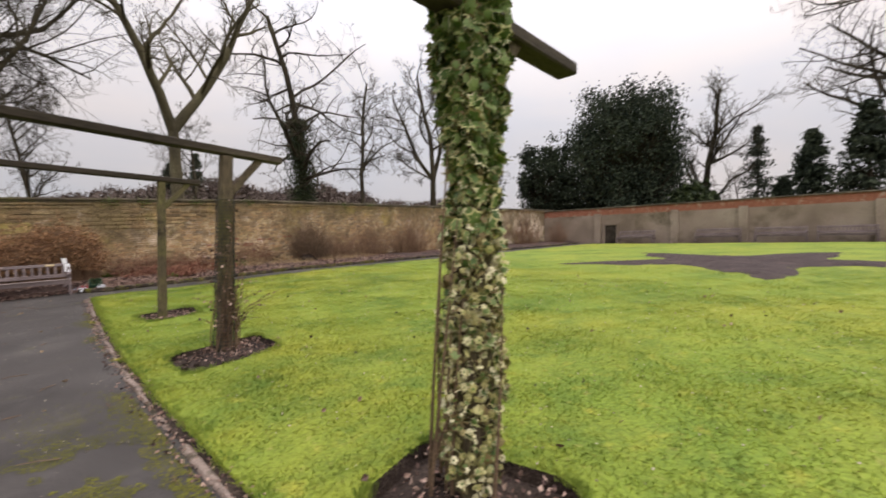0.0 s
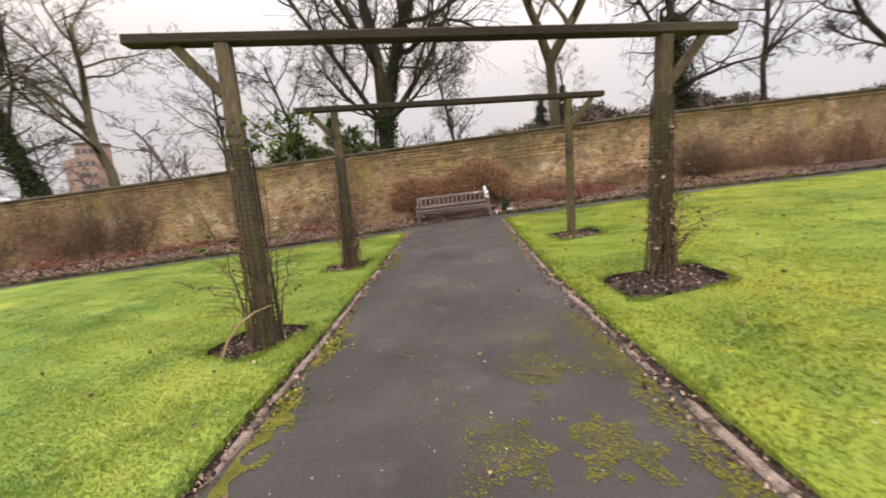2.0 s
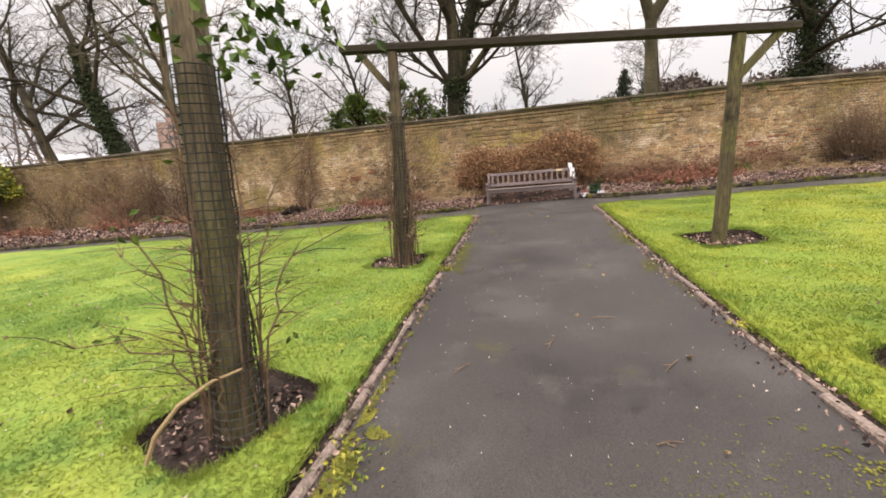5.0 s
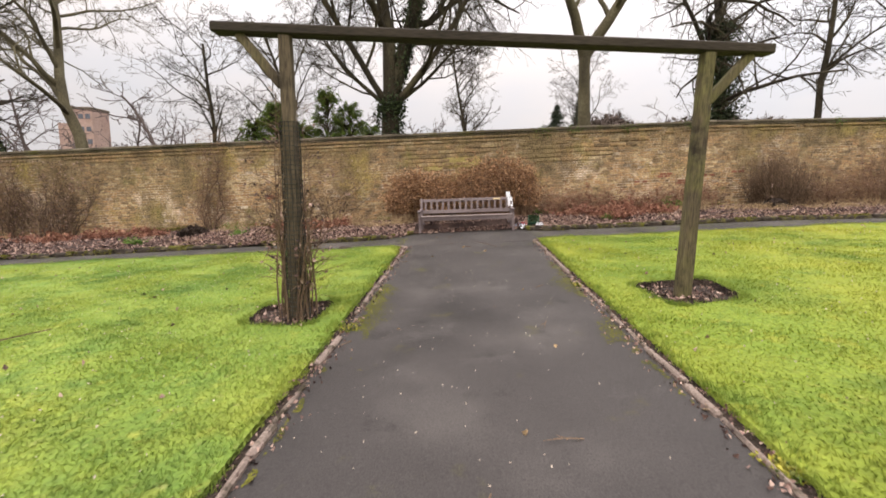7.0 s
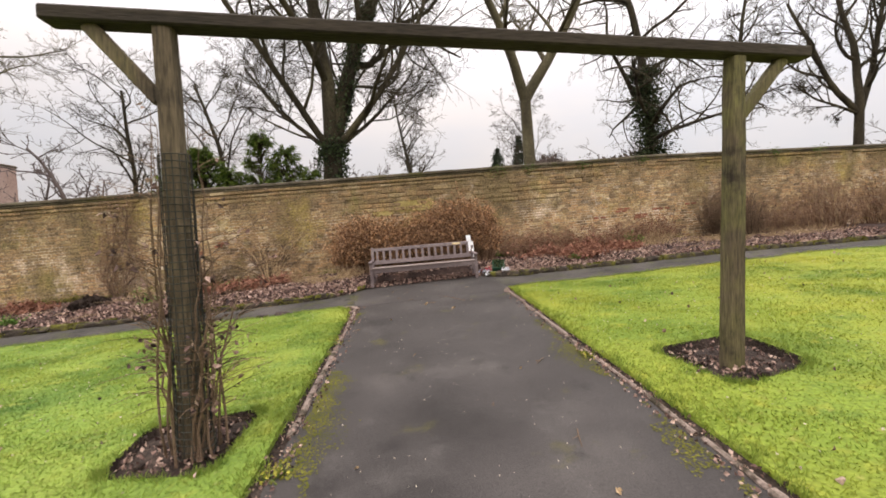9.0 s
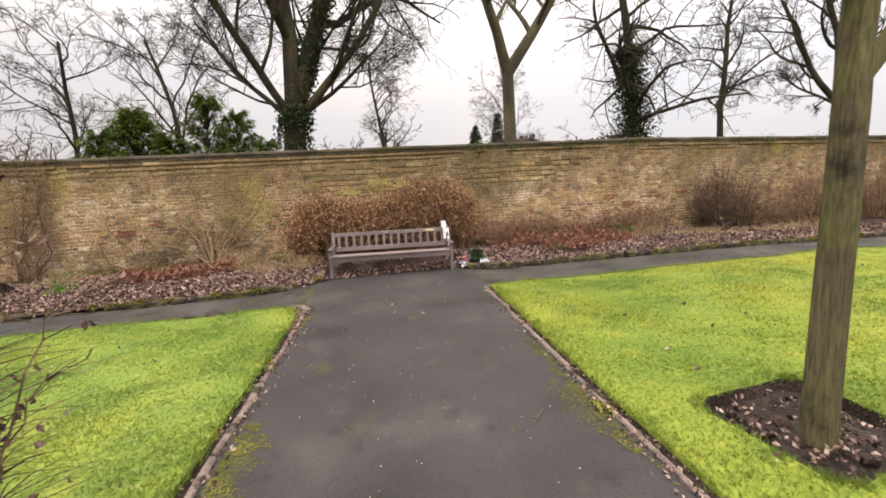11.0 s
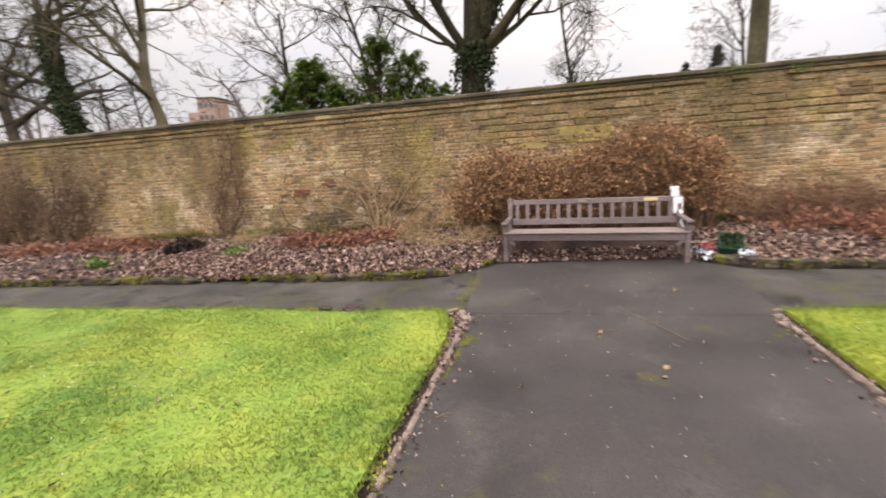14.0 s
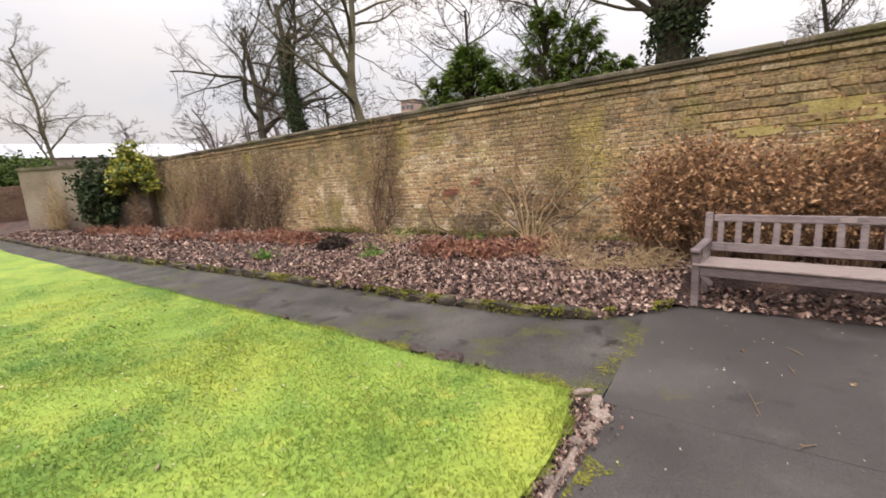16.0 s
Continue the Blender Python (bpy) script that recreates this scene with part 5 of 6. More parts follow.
# ---- shrubs ----
def shrub(name, c, rx, ry, h, stems, leaves, leaf_mat, stem_mat, label, category="shrub", leaf=0.05, seed=1, fan=0.8, low=0.1, droop=0.0, trunk=0, twigs=5, long=1.7, spread=0.6, var=(0.4, 1.08), wig=0.05):
    rng = random.Random(seed)
    x, y = c
    th = thing(name, pose(x, y, bed_z(x, y) - 0.02 if y > 15 and y < 19.3 and abs(x) < 30 else gz(x)), label, category)
    g, lf = Geo(), Geo()
    tips = []
    for k in range(stems):
        a = rng.uniform(0, 6.283)
        q = math.sqrt(rng.random())
        bx, by = rx * spread * q * math.cos(a + 0.4), ry * spread * q * math.sin(a)
        tx, ty = rx * q * math.cos(a) * fan + rng.gauss(0, 0.05), ry * q * math.sin(a) * fan + rng.gauss(0, 0.05)
        tz = h * math.sqrt(max(0.05, 1 - 0.75 * q * q)) * rng.uniform(*var) * (1 + 0.25 * noise.noise((a * 1.5, seed, 0)))
        pts, rr = [], []
        m = 6
        ox = oy = 0.0
        for i in range(m):
            t = i / (m - 1)
            e = t ** 1.4
            ox, oy = ox + rng.gauss(0, wig), oy + rng.gauss(0, wig * 0.4)
            pts.append(Vector((bx + (tx - bx) * e + ox, by + (ty - by) * e + oy, tz * t - droop * max(0, t - 0.6) ** 2 * h * 3)))
            rr.append(0.0065 * (1 - 0.75 * t) * (1 + h * 0.2))
        g.tube(pts, rr, 3)
        for _ in range(twigs):
            i = rng.randrange(2, m)
            p = pts[i]
            v = Vector((rng.uniform(-1, 1), rng.uniform(-1, 1), rng.uniform(-0.45, 0.9))) * rng.uniform(0.1, 0.36) * (0.5 + 0.5 * min(h, 1.6))
            g.tube([p, p + v], [0.0032, 0.0014], 3)
            tips.append((p, v))
    for _ in range(trunk):
        a = rng.uniform(0, 6.28)
        g.tube([Vector((0.05 * math.cos(a), 0.05 * math.sin(a), h * 0.75 * i / 5)) + Vector((rng.gauss(0, 0.05), rng.gauss(0, 0.03), 0)) for i in range(6)], [0.05 - 0.006 * i for i in range(6)], 6)
    for _ in range(leaves):
        p, v = rng.choice(tips)
        w = p + v * rng.uniform(0, 1.1) + Vector((rng.gauss(0, 0.03), rng.gauss(0, 0.03), rng.gauss(0, 0.03)))
        if w.z > low * h:
            lf.leaf(w, leaf * rng.uniform(0.6, 1.3), rng, 0, 0, long)
    tagged(part("twig_mass", g, stem_mat, th), kind="stuff")
    if lf.f:
        tagged(part("foliage", lf, leaf_mat, th), kind="stuff")
    return th


def wall_climber(x, w, h, stems, seed, leaves, stem_mat, label, fan=0.0):
    """Stems that wander up the face of the wall, with side shoots and fine hanging twigs."""
    rng = random.Random(seed)
    y = WALL_Y - 0.2
    th = thing("wall_climber", pose(x, y, bed_z(x, y) - 0.03), label, "climbing plant")
    g, fine, lf = Geo(), Geo(), Geo()
    tips = []

    def shoot(p, a, length, r, level):
        pts, rr = [p.copy()], [r]
        step = (0.16, 0.12, 0.08)[level]
        n = max(2, int(length / step))
        sway = rng.uniform(-0.12, 0.12)
        for i in range(n):
            a += rng.gauss(0, (0.2, 0.3, 0.35)[level]) + sway
            a *= (0.9 + 0.09 * fan) if level == 0 else 0.985
            if abs(p.x) > w:
                a -= 0.35 * (1 if p.x > 0 else -1)
            p = p + Vector((math.sin(a) * step, 0, math.cos(a) * step))
            p.y = max(-0.28, min(0.12, p.y + rng.gauss(0, 0.025)))
            p.z = min(p.z, h + 0.1)
            if p.z < 0.03:
                break
            pts.append(p.copy())
            rr.append(max(r * (1 - 0.7 * (i + 1) / n), 0.0024))
            if level < 2 and rng.random() < (0.62, 0.75)[level]:
                b = a + rng.choice((-1, 1)) * rng.uniform(0.4, 1.7 if level else 1.3)
                shoot(p, b, rng.uniform(0.3, 0.95) if level == 0 else rng.uniform(0.12, 0.36), max(rr[-1] * 0.6, 0.0032), level + 1)
        (g if level == 0 else fine).tube(pts, rr, 5 if level == 0 else 3)
        if level:
            tips.extend(pts[1:])

    for k in range(stems):
        s = rng.uniform(-1, 1)
        shoot(Vector((s * w * (0.5 - 0.4 * fan), rng.uniform(-0.08, 0.08), 0)), s * (0.35 + 0.75 * fan) + rng.gauss(0, 0.2), h * rng.uniform(0.55, 1.15), rng.uniform(0.006, 0.02), 0)
    for _ in range(leaves):
        p = rng.choice(tips)
        lf.leaf(p + Vector((rng.gauss(0, 0.02), rng.gauss(0, 0.02), rng.gauss(0, 0.02))), rng.uniform(0.02, 0.045), rng, 0, 0, 1.7)
    tagged(part("stem_mass", g, M["twig"], th), kind="stuff")
    tagged(part("twig_mass", fine, M[stem_mat], th), kind="stuff")
    tagged(part("foliage", lf, M["dead_leaf"], th), kind="stuff")
    return th


def rose_canes(x, y):
    """Thick pale canes that spring from one root and arch to both sides."""
    rng = random.Random(361)
    th = thing("climbing_rose", pose(x, y, bed_z(x, y) - 0.03), "bare climbing rose with thick pale arching canes", "climbing plant")
    fine = Geo()
    for reach, top, r in ((-0.95, 1.05, 0.014), (-0.7, 1.35, 0.012), (-0.35, 1.25, 0.016), (0.3, 0.85, 0.014), (0.75, 1.15, 0.013), (0.95, 0.7, 0.012), (0.12, 1.0, 0.011), (-1.25, 0.55, 0.011), (1.2, 1.3, 0.01), (-0.15, 0.6, 0.015)):
        g = Geo()
        pts = []
        for i in range(9):
            t = i / 8
            pts.append(Vector((reach * t ** 0.8 + rng.gauss(0, 0.025), 0.22 * math.sin(3 * t) * (0.4 if reach > 0 else 0.7) + rng.gauss(0, 0.02), top * math.sin(min(1.0, t * 1.15) * 1.75) * 0.98 + rng.gauss(0, 0.02))))
        pts[0] = Vector((reach * 0.08, 0, 0))
        g.tube(pts, [r * (1 - 0.65 * i / 8) for i in range(9)], 5)
        for _ in range(7):
            p = pts[rng.randrange(3, 9)]
            v = Vector((rng.uniform(-0.4, 0.4), rng.uniform(-0.15, 0.1), rng.uniform(0.05, 0.4)))
            fine.tube([p, p + v * 0.6 + Vector((0, 0, 0.03)), p + v], [0.005, 0.004, 0.002], 3)
        part("cane", g, M["straw"], th)
    tagged(part("twig_mass", fine, M["straw"], th), kind="stuff")


def wall_moss():
    """Moss and small ferns that creep up from the soil at the wall's foot."""
    rng = random.Random(71)
    g = Geo()
    n = 0
    while n < 9000:
        x = rng.uniform(-10.5, 9.0)
        lift = 0.16 + 0.22 * noise.noise((x * 0.9, 4.0, 0)) + 0.1 * noise.noise((x * 3.1, 1.0, 0))
        n += 0.4
        if lift < 0.06:
            continue
        n += 0.6
        z = abs(rng.gauss(0, lift * 0.5))
        g.leaf((x, WALL_Y - 0.02 - rng.random() * 0.05, bed_z(x, WALL_Y - 0.1) + z - 0.01), rng.uniform(0.014, 0.034), rng, 0, 0, 1.4)
    tagged(part("wall_moss", g, M["moss"]), "green moss along the foot of the wall", "moss", "", "stuff")


def build_border_plants():
    # copper-leaved hedge behind the bench
    for i, (x, y, rx, h) in enumerate(((-1.55, 18.0, 0.42, 1.58), (-1.0, 18.1, 0.5, 1.72), (-0.4, 18.15, 0.46, 1.5), (0.3, 18.2, 0.5, 1.62), (0.9, 18.15, 0.58, 1.98), (1.55, 18.1, 0.6, 2.0), (2.1, 18.1, 0.45, 1.7))):
        shrub("beech_bush", (x, y), rx, 0.6, h, 230, 6400, M["rust_leaf"], M["brown_twig"], "winter beech bush full of copper-brown dead leaves", leaf=0.033, seed=20 + i, fan=0.95, low=0.22, var=(0.72, 0.98), wig=0.03)
    # bare climbers and shrubs on the wall
    wall_climber(-7.7, 0.36, 3.05, 17, 31, 260, "brown_twig", "bare brown climber tangled up the brick wall")
    wall_climber(-12.6, 1.1, 2.3, 40, 32, 1500, "twig", "dark leafless climber tangled above a bare stem")
    wall_climber(-14.0, 0.35, 2.6, 16, 39, 300, "twig", "thick dark climber stems against the wall")
    wall_climber(-15.6, 1.4, 2.5, 46, 33, 1400, "brown_twig", "dense leafless brown climber over the brickwork")
    wall_climber(-18.2, 1.5, 2.6, 34, 34, 1200, "straw", "pale dead climber hanging on the west end of the wall")
    wall_climber(-3.9, 1.3, 2.5, 16, 35, 350, "twig", "open bare climber with fine twigs by the wall", 1.0)
    wall_climber(-5.3, 0.6, 1.9, 4, 37, 60, "twig", "thin bare climber spread over the brickwork", 0.8)
    rose_canes(-3.75, 18.75)
    shrub("bare_shrub", (-3.0, 18.3), 0.9, 0.5, 1.3, 22, 40, M["straw"], M["straw"], "arching straw-coloured rose stems", "shrub", 0.04, 36, 1.0, 0.2, 0.6, 0, 4)
    wall_moss()
    for i, (x, y, rx, h, n) in enumerate(((10.1, 18.3, 1.15, 1.95, 420), (11.8, 18.5, 1.0, 1.4, 150), (13.5, 18.4, 1.5, 1.9, 190), (16.4, 18.4, 1.8, 2.3, 200), (20.0, 18.3, 2.0, 2.4, 190), (24.0, 18.3, 2.1, 2.5, 190), (28.3, 18.2, 2.3, 2.6, 190), (31.5, 17.2, 1.4, 2.2, 150))):
        shrub("twiggy_shrub", (x, y), rx, 0.75, h, n, 200, M["dead_leaf"], M["twig"] if i == 0 else M["brown_twig"], "rounded dense brown twiggy shrub below the wall", leaf=0.035, seed=40 + i, fan=1.0, twigs=8)
    for i, (x, y, rx, h) in enumerate(((3.3, 18.6, 0.8, 1.0), (4.4, 18.7, 0.9, 0.95), (5.6, 18.7, 0.9, 0.85), (6.8, 18.7, 0.9, 0.9), (7.8, 18.7, 0.8, 1.0), (-15.4, 18.4, 0.9, 1.1))):
        shrub("withered_perennial", (x, y), rx, 0.5, h, 150, 500, M["red_fern"], M["brown_twig"], "low clump of dead reddish-brown stems", "perennial", 0.035, 60 + i, 1.0, 0.1, 0.1, 0, 5)
    for i, (x, y, rx, h) in enumerate(((3.9, 17.5, 0.9, 0.42), (5.0, 17.4, 0.9, 0.45), (4.5, 17.0, 0.7, 0.3), (6.0, 17.5, 0.6, 0.35), (-3.9, 17.6, 0.6, 0.32), (-4.7, 17.5, 0.6, 0.3), (-3.2, 17.9, 0.5, 0.3), (-8.9, 17.6, 0.8, 0.35), (-17.5, 17.2, 1.2, 0.4), (-20.5, 17.0, 1.3, 0.4), (-11.5, 17.4, 1.0, 0.35), (-14, 17.2, 1.1, 0.4), (-10.2, 17.8, 0.7, 0.4))):
        shrub("dead_fern", (x, y), rx, 0.5, h, 60, 420, M["red_fern"], M["red_fern"], "collapsed rust-red dead fern on the border", "fern", 0.045, 80 + i, 1.0, 0.0, 0.5, 0, 5, 2.6)
    for i, (x, y, rx, h) in enumerate(((7.3, 17.9, 0.5, 0.75), (8.3, 17.3, 0.7, 0.3), (8.9, 17.1, 0.6, 0.3), (-2.7, 17.7, 0.4, 0.5), (-2.1, 17.2, 0.5, 0.35), (-1.5, 17.3, 0.35, 0.4), (12.0, 17.3, 1.0, 0.35), (10.6, 17.1, 0.8, 0.3), (-6.6, 18.3, 0.5, 0.4))):
        shrub("dry_grass", (x, y), rx, 0.4, h, 70, 0, M["straw"], M["straw"], "tuft of dry straw-coloured stalks", "dry grass", 0.04, 110 + i, 1.1, 0.1, 0.5, 0, 2)
    for i, (x, y) in enumerate(((6.9, 18.4), (-5.9, 16.9), (4.3, 16.9), (-4.9, 18.9), (-1.2, 18.9), (-8.3, 16.4), (2.9, 18.9), (-6.9, 18.9))):
        shrub("green_plant", (x, y), 0.2 if i else 0.35, 0.18, 0.12 if i else 0.42, 16, 120, M["fresh_green"], M["fresh_green"], "small fresh green plant in the border", "plant", 0.04, 130 + i, 1.0, 0.0)
    for i, (x, y) in enumerate(((9.5, 17.6), (-7.3, 17.3))):
        rng = random.Random(150 + i)
        g = Geo()
        for _ in range(420):
            a, q = rng.uniform(0, 6.28), math.sqrt(rng.random())
            g.leaf((0.45 * q * math.cos(a), 0.3 * q * math.sin(a), 0.28 * (1 - q * q) * rng.uniform(0.4, 1)), 0.1, rng)
        o = tagged(part("leaf_heap", g, M["soil"]), "small dark heap of rotting leaves on the border", "leaf heap", "", "stuff")
        o.location = (x, y, bed_z(x, y))
    # evergreen corner at the west end
    leafy_mass("variegated_shrub", (-20.7, 18.5), (1.35, 0.75, 1.1), 3200, M["yellow_leaf"], "yellow-variegated evergreen shrub over the wall's end", 0.11, 161, gz(-21) + 2.3)
    leafy_mass("evergreen_shrub", (-22.6, 17.8), (1.4, 0.7, 1.6), 4000, M["ivy_dark"], "dark blue-green evergreen shrub against the wall", 0.11, 162, gz(-22.6) + 1.5)
    leafy_mass("hedge", (-36.2, 15.5), (1.2, 5.0, 1.2), 6000, M["laurel"], "clipped green hedge above the low west wall", 0.14, 163, gz(-36) + 2.6)
    shrub("bare_shrub", (-20.7, 18.5), 0.8, 0.4, 1.6, 90, 500, M["dead_leaf"], M["brown_twig"], "brown bare stems below the variegated shrub", "shrub", 0.05, 164, 0.9, 0.1, 0.1, 2, 7)
    shrub("dead_climber", (-25.0, 16.8), 1.4, 0.35, 2.5, 170, 700, M["straw"], M["straw"], "pale dead stems against the corner wall", "climbing plant", 0.05, 165, 0.9, 0.1, 0.2, 1, 6, wig=0.1)
    shrub("twiggy_shrub", (-27.5, 21.5), 2.4, 1.5, 5.0, 160, 0, M["dead_leaf"], M["twig"], "tall grey twiggy bush behind the wall's corner", leaf=0.04, seed=166, fan=1.1, twigs=9)
    # feathery evergreens leaning over the coping
    for i, (x, y, r, h, n) in enumerate(((-6.65, 20.1, 0.6, 3.75, 200), (-5.8, 20.1, 0.8, 4.3, 320), (-5.0, 19.95, 0.66, 3.6, 230), (-4.25, 20.4, 0.6, 4.75, 230), (-3.5, 20.4, 0.72, 4.2, 230), (-2.8, 20.4, 0.5, 3.45, 110))):
        cypress(x, y, r, h, n, 170 + i)
    # sprigs on the coping
    for i, x in enumerate((2.9, 3.9, 5.6, 7.6, 12.4, 14.1)):
        rng = random.Random(190 + i)
        g = Geo()
        for _ in range(80):
            g.leaf((rng.gauss(0, 0.13), rng.gauss(-0.24, 0.06), rng.gauss(-0.02, 0.09)), 0.032, rng)
        o = tagged(part("wall_sprig", g, M["sprig"]), "small green sprig growing from the coping", "plant", "", "stuff")
        o.location = (x, WALL_Y + 0.1, gz(x) + WALL_H + 0.03)


def leafy_mass(name, c, r, n, material, label, size, seed, z, droop=False, cat="evergreen"):
    """An evergreen: stems inside, thousands of leaves on a lumpy outline with gaps."""
    rng = random.Random(seed)
    th = thing(name, pose(c[0], c[1], gz(c[0])), label, cat)
    z0 = z - gz(c[0])
    g, lf = Geo(), Geo()
    sprays = []
    for k in range(max(24, n // (40 if r[0] < 3 else 60))):
        a, u = rng.uniform(0, 6.283), rng.uniform(-0.75, 1)
        v = Vector((math.cos(a) * math.sqrt(1 - u * u), math.sin(a) * math.sqrt(1 - u * u), u))
        q = 0.6 + 0.45 * noise.noise(v * 2.3 + Vector((seed, 0, 0))) + rng.uniform(0, 0.3)
        e = Vector((v.x * r[0] * q, v.y * r[1] * q, z0 + v.z * r[2] * q))
        sprays.append((e, v))
        s = Vector((e.x * 0.15, e.y * 0.15, max(0.0, z0 - r[2] * 0.6)))
        g.tube([s, s.lerp(e, 0.5) + Vector((0, 0, 0.1)), e], [0.03 * r[0], 0.015 * r[0], 0.004], 3)
    sp = (0.22 if r[0] < 3 else 0.13) * (r[0] + r[1] + r[2]) / 3
    for _ in range(n):
        e, v = rng.choice(sprays)
        t = rng.gauss(0, 1)
        p = e + Vector((rng.gauss(0, sp * 0.6), rng.gauss(0, sp * 0.6), rng.gauss(0, sp * 0.45)))
        if droop:
            p.z -= 0.15 * abs(t)
        lf.leaf(p, size * rng.uniform(0.6, 1.25), rng, 0, -0.6 if droop else 0, 3.2 if droop else 1.7)
    tagged(part("branchwork", g, M["bark"], th), kind="stuff")
    tagged(part("foliage", lf, material, th), kind="stuff")
    return th


def cypress(x, y, r, h, n, seed):
    """An evergreen of drooping feathery sprays on rising boughs."""
    rng = random.Random(seed)
    th = thing("cypress_bush", pose(x, y, gz(x)), "feathery green cypress bush rising over the wall", "evergreen", "evergreens behind the wall")
    g, lf = Geo(), Geo()
    g.tube([Vector((0, 0, h * 0.9 * i / 5)) for i in range(6)], [0.07 - 0.011 * i for i in range(6)], 6)
    for k in range(n):
        t = 0.42 + 0.58 * rng.random() ** 0.8
        a = rng.uniform(0, 6.283)
        rr = r * math.sqrt(max(0.05, 1.0 - (max(0.0, t - 0.45) / 0.56) ** 3)) * rng.uniform(0.5, 1.15)
        root = Vector((0, 0, h * (t - 0.12)))
        tip = Vector((rr * math.cos(a), rr * math.sin(a) * 0.85, h * t + rng.uniform(-0.12, 0.1)))
        mid = root.lerp(tip, 0.55) + Vector((0, 0, 0.12))
        g.tube([root, mid, tip], [0.012, 0.008, 0.003], 3)
        for b in range(8):
            p = mid.lerp(tip, rng.uniform(0.1, 1.0))
            d = Vector((math.cos(a) + rng.gauss(0, 0.6), math.sin(a) + rng.gauss(0, 0.6), rng.uniform(-0.9, 0.15))).normalized()
            side = d.cross(Vector((rng.gauss(0, 0.3), rng.gauss(0, 0.3), 1))).normalized()
            size = rng.uniform(0.11, 0.22)
            for q in range(6):
                u = (q + 0.5) / 6
                c = p + d * size * u + Vector((0, 0, -0.32 * size * u * u))
                for sgn in (-1, 1):
                    l = size * 0.42 * (1.05 - u)
                    e = c + side * sgn * l + d * l * 0.8 + Vector((0, 0, -0.25 * l))
                    w = (e - c).cross(Vector((0, 0, 1)))
                    w = w.normalized() * 0.014 if w.length > 1e-6 else Vector((0.014, 0, 0))
                    m = c.lerp(e, 0.55)
                    lf.add([tuple(c), tuple(m + w), tuple(e), tuple(m - w)], [(0, 1, 2, 3)])
    part("branchwork", g, M["bark"], th)
    tagged(part("foliage", lf, M["cypress"], th), kind="stuff")


# ---- trees ----
def grow(g, p, d, length, rad, level, rng, cfg, ends, limbs=None):
    """One limb and all that grows on it."""
    segs = (9, 7, 5, 3, 2)[level]
    pts, rr = [p.copy()], [rad]
    d = d.normalized()
    step = length / segs
    wig = cfg["wiggle"] * (0.5 if level == 0 else 1.0)
    for i in range(segs):
        d = (d + Vector((rng.gauss(0, wig), rng.gauss(0, wig), rng.gauss(0, wig) + cfg["up"] * (0.4 if level else 0.6) * (0.25 if level > 2 else 1)))).normalized()
        p = p + d * step
        pts.append(p.copy())
        rr.append(max(rad * (1 - (i + 1) / segs * (0.72 if level else 0.62)), cfg["min"]))
    if level == 4 or (level == 3 and cfg["min"] >= 0.03):
        pts, rr, segs = [pts[0], pts[-1]], [rr[0], rr[-1]], 1
    g.tube(pts, rr, (9, 7, 5, 3, 3)[level])
    if level == 0:
        ends.extend(zip(pts, rr))
    if level >= cfg["levels"]:
        return
    n = cfg["kids"][level]
    for k in range(n):
        t = cfg["first"][level] + (1 - cfg["first"][level]) * (k + rng.random()) / n
        f = t * segs
        i = min(int(f), segs - 1)
        q = pts[i].lerp(pts[i + 1], f - i)
        dd = (pts[i + 1] - pts[i]).normalized()
        side = dd.orthogonal().normalized()
        side.rotate(Matrix.Rotation(rng.uniform(0, 6.283), 3, dd))
        ang = radians(rng.uniform(*cfg["angle"]))
        nd = dd * math.cos(ang) + side * math.sin(ang)
        nl = length * cfg["ratio"][level] * rng.uniform(0.6, 1.15) * (1.15 - 0.55 * t)
        nr = max((rr[i] * (1 - (f - i)) + rr[i + 1] * (f - i)) * rng.uniform(0.45, 0.65), cfg["min"])
        if level == 0 and limbs is not None:
            limbs.append(Geo())
            grow(limbs[-1], q, nd, nl, nr, 1, rng, cfg, ends)
        else:
            grow(g, q, nd, nl, nr, level + 1, rng, cfg, ends)


CFG = {"wiggle": 0.16, "up": 0.05, "min": 0.009, "levels": 4, "kids": (11, 8, 7, 6), "first": (0.3, 0.2, 0.2, 0.2), "angle": (30, 65), "ratio": (0.55, 0.55, 0.5, 0.5)}


